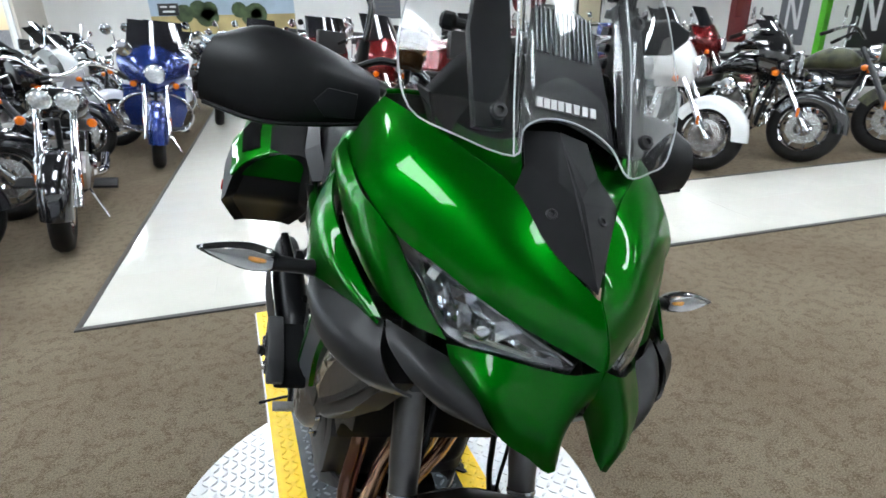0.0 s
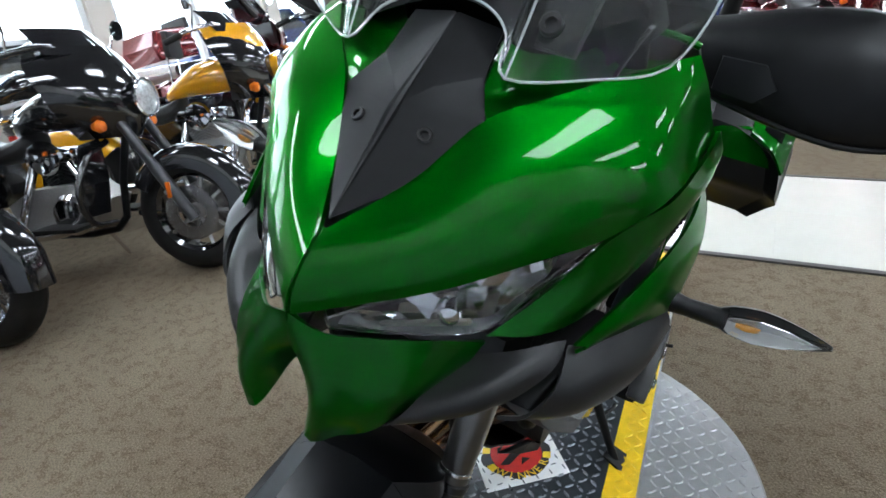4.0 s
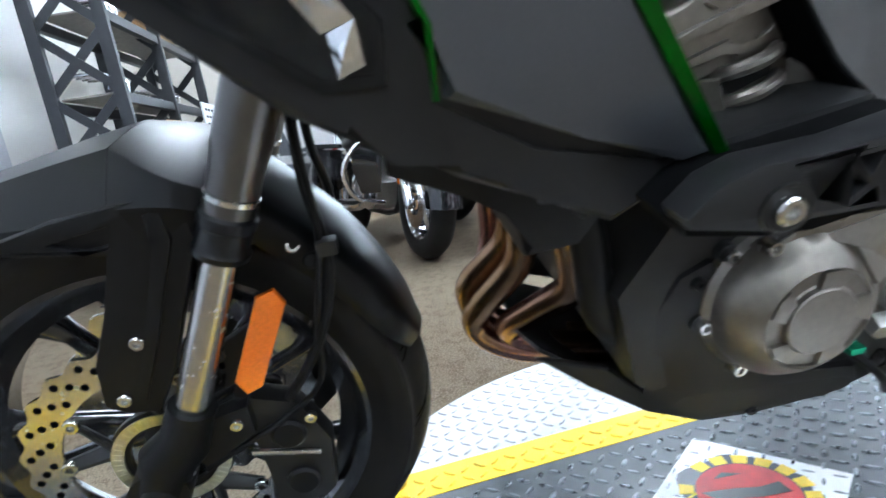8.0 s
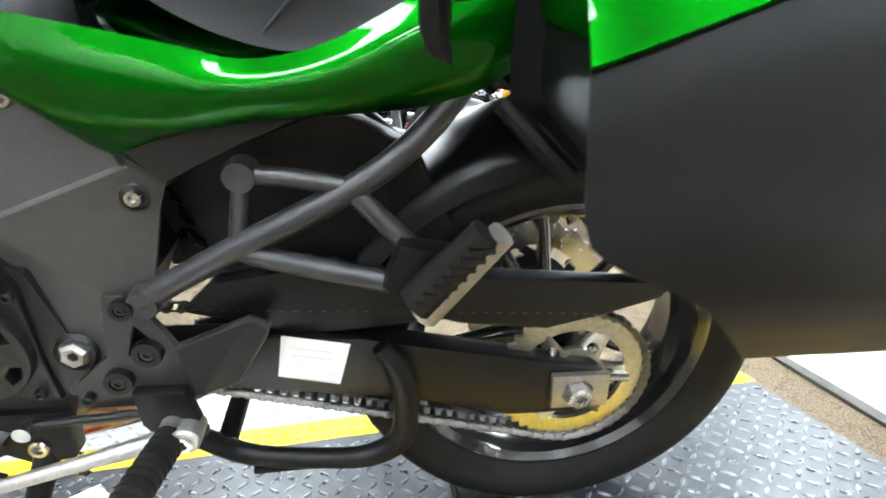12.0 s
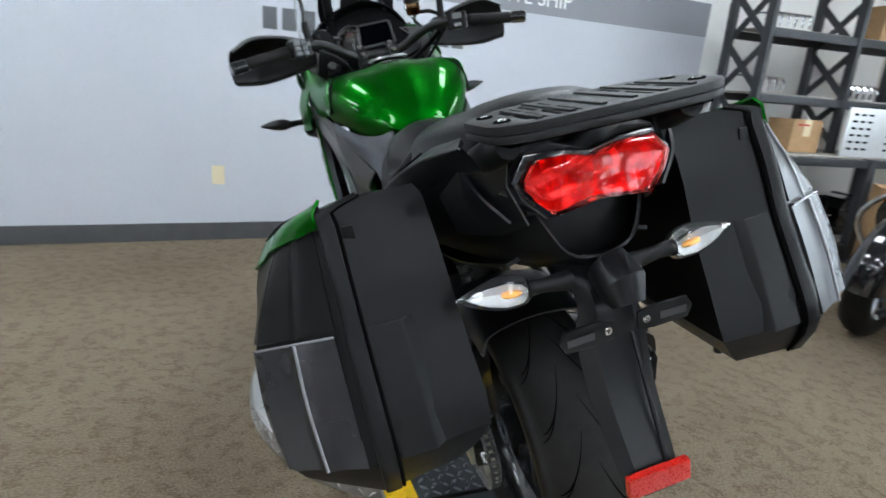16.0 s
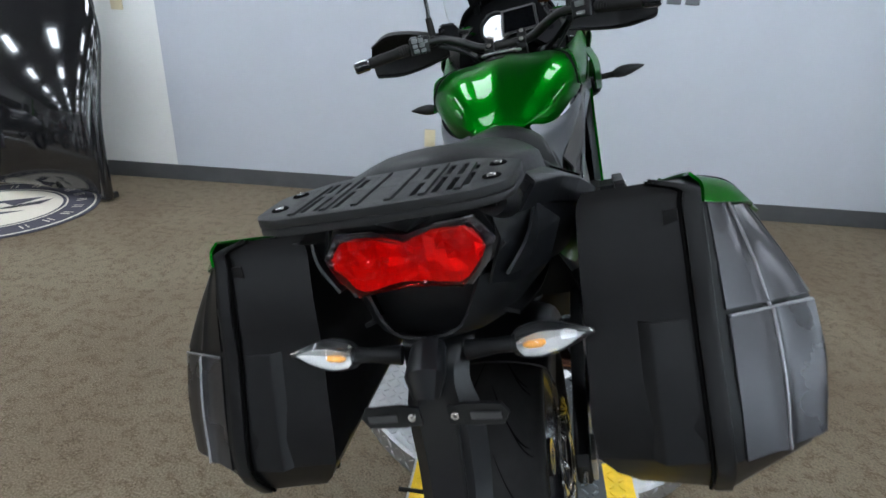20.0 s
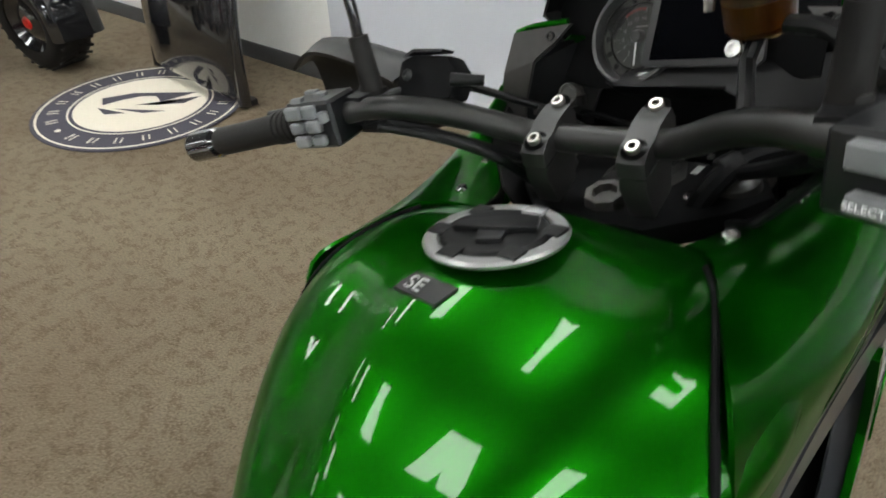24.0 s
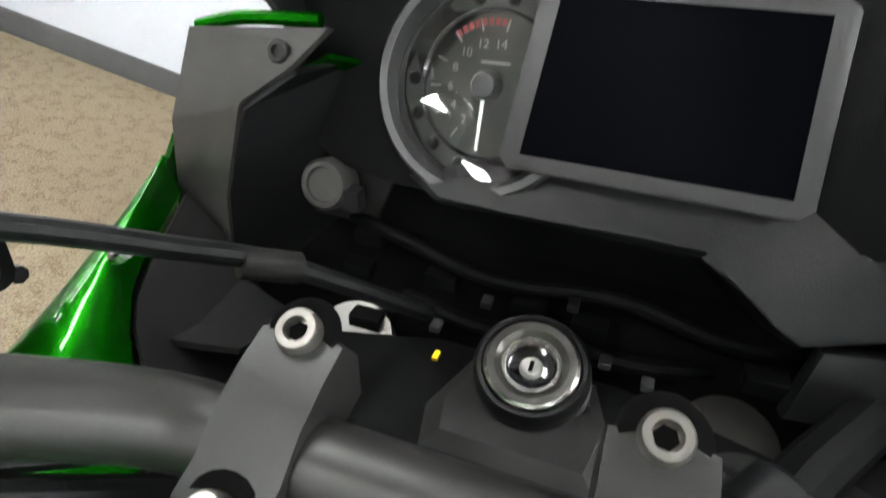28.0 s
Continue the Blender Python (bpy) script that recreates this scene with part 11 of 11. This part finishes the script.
for k in range(22):
    a = 2 * math.pi * k / 22
    if k in (4, 15):
        part("ring_dot", lathe([(0, 0.0012), (0.016, 0.0012), (0.016, 0)], (0.48 * math.cos(a), 0.48 * math.sin(a), 0.010), (0, 0, 1), 16), MATC, mt)
        continue
    u, w_ = V(math.cos(a), math.sin(a), 0), V(-math.sin(a), math.cos(a), 0)
    c_ = u * 0.48 + V(0, 0, 0.010)
    for q in ((-0.020, -0.012), (0.012, 0.020)):
        part("letter_bar", prism([tuple(c_ + u * p + w_ * r_) for p, r_ in ((-0.030, q[0]), (0.030, q[0]), (0.030, q[1] - 0.002 if q[0] > 0 else q[0] + 0.008), (-0.030, q[1] - 0.002 if q[0] > 0 else q[0] + 0.008))], (0, 0, 0.0011), 0), MATC, mt)

pnl = thing("body_panel", "tall gloss black body panel leaning at the wall", "body panel")
rows = []
for z in (0.016, 0.10, 0.25, 0.45, 0.70, 0.95, 1.15, 1.30, 1.40, 1.45, 1.465):
    f = z / 1.465
    hw = (0.495 - 0.03 * f) * (1 if z < 0.95 else math.sqrt(max(0.03, 1 - ((z - 0.95) / 0.525) ** 2.4)))
    row = []
    for k in range(13):
        a = math.pi * k / 12
        row.append((-3.49 - hw * math.cos(a), 1.36 + 0.40 * f ** 2.1 - 0.13 * math.sin(a) * (0.75 + 0.25 * math.sin(math.pi * f)), z + (0.10 * math.sin(a) if z < 0.05 else 0)))
    rows.append(row)
part("panel", patch(rows, 0.012, 3, 3, flip=True), GLOSSB, pnl, "gloss black curved panel", 60)
for s in (-1, 1):
    part("rim_flange", tube([(-3.49 + s * 0.505, 1.35, 0.016), (-3.49 + s * 0.498, 1.375, 0.30), (-3.49 + s * 0.49, 1.42, 0.60), (-3.49 + s * 0.478, 1.54, 1.0), (-3.49 + s * 0.40, 1.64, 1.24)], [0.040, 0.030, 0.028, 0.026, 0.012], 12, smooth=5), GLOSSB, pnl)
    part("rubber_foot", box((-3.49 + s * 0.50 - 0.035, 1.33, 0.0115), (-3.49 + s * 0.50 + 0.035, 1.42, 0.05), 0.008), RUBBER, pnl)

tw = thing("three_wheeler", "black three-wheeler with a fat rear tyre", "three-wheeler")
part("tyre", lathe([(0.18, -0.12), (0.24, -0.135), (0.285, -0.11), (0.30, -0.06), (0.30, 0.06), (0.285, 0.11), (0.24, 0.135), (0.18, 0.12)], (-4.55, 0.92, 0.30), (0.26, -0.966, 0), 44), RUBBER, tw, "fat black tyre", angle=60)
tread = finish(box((-0.055, -0.010, 0.296), (0.055, 0.010, 0.306), 0.003), "tread_block", RUBBER)
TWM = Matrix.Translation((-4.55, 0.92, 0.30)) @ Matrix.Rotation(math.atan2(-0.966, 0.26), 4, "Z")
for k in range(28):
    for s in (-1, 1):
        o = part("tread_block", tread, None, tw)
        o.matrix_local = TWM @ Matrix.Rotation(2 * math.pi * (k + 0.25 * s) / 28, 4, "X") @ Matrix.Translation((0.062 * s, 0, 0)) @ Matrix.Rotation(0.35 * s, 4, "Z")
part("rim", lathe([(0, 0.09), (0.05, 0.10), (0.13, 0.07), (0.18, 0.11), (0.185, -0.10), (0.05, -0.05), (0, -0.05)], (-4.55, 0.92, 0.30), (0.26, -0.966, 0), 32), GLOSSB, tw)
part("wheel_cap", lathe([(0, 0.012), (0.03, 0.010), (0.04, 0)], V(-4.55, 0.92, 0.30) + V(0.26, -0.966, 0) * 0.10, (0.26, -0.966, 0), 20), REDL, tw)
gd = []
for a in (-10, 25, 60, 95, 130, 165):
    d = V(0.966 * math.cos(radians(a)), 0.26 * math.cos(radians(a)), math.sin(radians(a)))
    ax = V(0.26, -0.966, 0)
    gd.append([tuple(V(-4.55, 0.92, 0.30) + d * (0.36 + dr) + ax * u) for u, dr in ((-0.17, -0.04), (-0.15, 0.0), (0, 0.015), (0.15, 0.0), (0.17, -0.04))])
part("mudguard", patch(gd, 0.006, 4), GLOSSB, tw, "gloss black mudguard")
bd = []
for y, z, hw, hh in ((0.80, 0.62, 0.12, 0.10), (0.55, 0.60, 0.28, 0.16), (0.10, 0.58, 0.34, 0.20), (-0.50, 0.60, 0.30, 0.20), (-1.00, 0.60, 0.16, 0.14)):
    bd.append([(-5.10 + x * hw - 0.25 * y, y + 0.15, z + q * hh) for x, q in ((1, 0), (0.8, 0.7), (0, 1), (-0.8, 0.7), (-1, 0), (-0.8, -0.7), (0, -1), (0.8, -0.7))])
part("body", loft(bd, 3, around=2), GLOSSB, tw, "gloss black body", 60)
part("seat", box((-5.40, -0.35, 0.80), (-4.95, 0.35, 0.92), 0.05), LEATHER, tw)
part("roll_bar", tube([(-4.75, 0.70, 0.62), (-4.80, 0.85, 1.05), (-5.15, 0.90, 1.18), (-5.45, 0.80, 1.02), (-5.5, 0.6, 0.62)], 0.02, 10, smooth=4), GLOSSB, tw)
part("tail_lamp", lathe([(0, 0.01), (0.03, 0.008), (0.035, 0)], (-4.78, 0.88, 0.66), (0.4, 0.5, 0.3), 20), REDL, tw, "round red lamp")
for k in range(6):
    part("mark_bar", box((-4.74 + 0.0, 0.02 + k * 0.035, 0.60), (-4.735, 0.045 + k * 0.035, 0.64)), SILVER, tw)
part("front_tyre", lathe([(0.16, -0.09), (0.25, -0.10), (0.28, -0.05), (0.28, 0.05), (0.25, 0.10), (0.16, 0.09)], (-5.1, -1.2, 0.28), (1, 0.1, 0), 36), RUBBER, tw)
part("other_tyre", lathe([(0.18, -0.12), (0.24, -0.135), (0.285, -0.11), (0.30, -0.06), (0.30, 0.06), (0.285, 0.11), (0.24, 0.135), (0.18, 0.12)], (-5.75, 0.45, 0.30), (0.26, -0.966, 0), 36), RUBBER, tw)

# ---- sticker on the ramp plate ----
stk = thing("sticker", "white square sticker with a ragged red and yellow emblem", "sticker", m=pose(-0.082, 0.028, PLAT - 0.0008, 0, 0, 41))
part("sheet", box((-0.112, -0.107, 0.0006), (0.112, 0.107, 0.0014)), LETW, stk)
random.seed(23)
part("black_splat", prism([(0.094 * (1 + random.uniform(-0.10, 0.08)) * math.cos(2 * math.pi * k / 36), 0.090 * (1 + random.uniform(-0.10, 0.10)) * math.sin(2 * math.pi * k / 36), 0.0014) for k in range(36)], (0, 0, 0.0004), 0), SIGNB, stk, "ragged black splat")
part("red_oval", lathe([(0, 0.0022), (0.070, 0.0022), (0.070, 0.0018)], (0, 0, 0), (0, 0, 1), 40), mat("red_print", (0.55, 0.02, 0.015), rough=0.4, vary=0.15, scale=40), stk)
yp = mat("yellow_print", (0.85, 0.60, 0.02), rough=0.4)
for k in range(16):
    a = 2 * math.pi * k / 16
    if k in (0, 8) or 2 <= k <= 6:
        continue
    u, w_ = V(math.cos(a), math.sin(a), 0), V(-math.sin(a), math.cos(a), 0)
    c_ = u * 0.082 + V(0, 0, 0.0018)
    part("letter_bar", prism([tuple(c_ + u * p + w_ * q) for p, q in ((-0.010, -0.010), (0.011, -0.012), (0.011, 0.012), (-0.010, 0.010))], (0, 0, 0.0004), 0), yp, stk)
for k, letter in enumerate("WINNER"):
    a = radians(90 + (k - 2.5) * 19)
    me = text_mesh(letter, 0.032, 0.0004, yp)
    me.transform(Matrix.Translation(({"W": -0.017, "I": -0.003}.get(letter, -0.010), -0.010, 0)))
    part("letter", me, yp, stk, "yellow letter").matrix_local = Matrix.Translation((0.080 * math.cos(a), 0.080 * math.sin(a), 0.0020)) @ Matrix.Rotation(a + math.pi / 2, 4, "Z")
for q in ([(-0.05, -0.03), (-0.02, 0.0), (0.03, 0.035), (0.055, 0.03), (0.02, 0.0), (-0.01, -0.02), (-0.03, -0.045)], [(-0.03, 0.03), (0.0, 0.045), (-0.01, 0.02)], [(0.02, -0.04), (0.05, -0.01), (0.045, -0.03)]):
    part("emblem_shape", prism([(x, y, 0.0022) for x, y in q], (0, 0, 0.0004), 0), SIGNB, stk)

# ---- things on the far walls ----
mu = thing("wall_mural", "painted landscape mural on the far wall", "mural")
SKYM = mat("mural_sky", (0.42, 0.52, 0.62), rough=0.7, vary=0.15, scale=1.2)
FIELDM = mat("mural_field", (0.45, 0.36, 0.16), rough=0.7, vary=0.25, scale=2)
LAKEM = mat("mural_lake", (0.30, 0.38, 0.46), rough=0.7, vary=0.2, scale=2)
TREEM = mat("mural_tree", (0.06, 0.09, 0.04), rough=0.8, vary=0.4, scale=6)
part("sky", box((-0.6, -15.40, 1.55), (2.9, -15.388, 2.6)), SKYM, mu)
part("field", box((-0.6, -15.40, 1.10), (2.9, -15.386, 1.55)), FIELDM, mu)
part("lake", box((-0.6, -15.40, 0.60), (2.9, -15.387, 1.10)), LAKEM, mu)
random.seed(3)
for k in range(9):
    x, z = random.uniform(-0.4, 2.6), random.uniform(1.50, 1.70)
    o = lathe([(0, 0), (random.uniform(0.12, 0.28), 0), (random.uniform(0.1, 0.2), 0.004), (0, 0.004)], (x, -15.386, z), (0, 1, 0), 11)
    part("tree", o, TREEM, mu)
tvs = thing("wall_screen", "small dark screen with white figures on the far wall", "screen")
part("panel", box((2.22, -15.38, 1.56), (2.70, -15.34, 1.84), 0.008), SIGNB, tvs)
for x, w_, z in ((2.28, 0.14, 1.74), (2.48, 0.16, 1.74), (2.32, 0.28, 1.63)):
    part("print_bar", box((x, -15.339, z), (x + w_, -15.336, z + 0.045)), SIGNW, tvs)
plq = thing("wall_plaque", "dark plaque with pale lines on the far wall", "plaque")
part("board", box((-3.45, -15.395, 1.36), (-2.68, -15.36, 1.95), 0.01), SIGNG, plq)
for k in range(4):
    part("print_bar", box((-3.3, -15.359, 1.44 + 0.11 * k), (-2.85, -15.356, 1.47 + 0.11 * k)), PRINT, plq)
for y, w_, mm, lab, nm in ((-8.95, 0.95, SIGNB, "black banner with a white angular mark", "banner"), (-10.9, 0.8, SIGNG, "dark banner with a pale mark", "banner"), (-12.6, 0.7, PAINT_RED, "red banner on the far wall", "banner")):
    bn = thing(nm, lab, "banner", group="banners on the far wall")
    part("cloth", box((-11.99, y, 0.55), (-11.97, y + w_, 2.4), 0.004), mm, bn)
    if mm is not PAINT_RED:
        for q in ([(0.2, 0.9), (0.28, 0.9), (0.28, 1.7), (0.2, 1.7)], [(0.2, 1.7), (0.30, 1.7), (0.62, 0.9), (0.52, 0.9)], [(0.54, 0.9), (0.62, 0.9), (0.62, 1.7), (0.54, 1.7)]):
            part("mark_bar", prism([(-11.969, y + a, z) for a, z in q], (0.003, 0, 0), 0), SIGNW, bn)
gp_ = thing("green_pole", "bright green square pole", "pole")
part("shaft", box((-11.6, -9.30, 0.02), (-11.45, -9.15, 3.1), 0.01), mat("bright_green_paint", (0.10, 0.50, 0.02), rough=0.4), gp_)
part("base", box((-11.65, -9.35, 0.0), (-11.40, -9.10, 0.02), 0.004), BLACK, gp_)
ps = thing("wall_poster", "pale framed poster on the far wall", "poster")
part("frame", box((-9.6, -15.395, 1.0), (-8.8, -15.36, 1.95), 0.01), BLACK, ps)
part("print", box((-9.55, -15.359, 1.05), (-8.85, -15.356, 1.90)), IVORY, ps)
el = thing("red_wall_emblem", "red rounded emblem on the far wall", "emblem")
part("board", lathe([(0, 0.03), (0.40, 0.03), (0.45, 0.0)], (-7.3, -15.395, 1.85), (0, 1, 0), 40), PAINT_RED, el)
for s in (-1, 1):
    part("arm", box((-7.3 + 0.12 * s - 0.05, -15.362, 1.6), (-7.3 + 0.12 * s + 0.05, -15.358, 2.05)), SIGNW, el)

# ---- parked cars and a glowing daylight board outside the windows ----
# added emitter: stands in for the bright distance and lights the room
OUT = glow("daylight_backdrop_glow", (0.88, 0.96, 1.0), 6.0)
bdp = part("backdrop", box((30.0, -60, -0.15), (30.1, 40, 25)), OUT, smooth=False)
tagged(bdp, "glowing board standing in for daylight outside the shop windows", "backdrop", kind="structure")


def car(m, paint, label):
    c = thing("parked_car", label, "car", m=m, group="cars outside")
    prof = [(-2.1, 0.35), (-2.15, 0.65), (-1.95, 0.85), (-1.1, 0.92), (-0.6, 1.38), (0.7, 1.42), (1.4, 0.98), (2.05, 0.88), (2.15, 0.6), (2.1, 0.35)]
    part("body", prism(yz(prof, -0.85), (1.7, 0, 0), 0.08), paint, c)
    part("side_window", prism(yz([(-0.95, 0.95), (-0.52, 1.30), (0.62, 1.33), (1.15, 0.98)], -0.86), (0.01, 0, 0), 0), GLOSSB, c)
    for y in (-1.35, 1.35):
        for x in (-0.86, 0.70):
            w = part("wheel", cyl((x, y, 0.32), (x + 0.16, y, 0.32), 0.32, sides=24), RUBBER, c)
    return c


car(pose(9.5, -3.0, -0.16, 0, 0, 5), WHITE, "white parked car outside the window")
car(pose(9.8, -8.5, -0.16, 0, 0, -4), PAINT_BLU, "blue parked car outside the window")
car(pose(10.5, -13.5, -0.16, 0, 0, 3), PAINT_TEAL, "teal parked car outside the window")
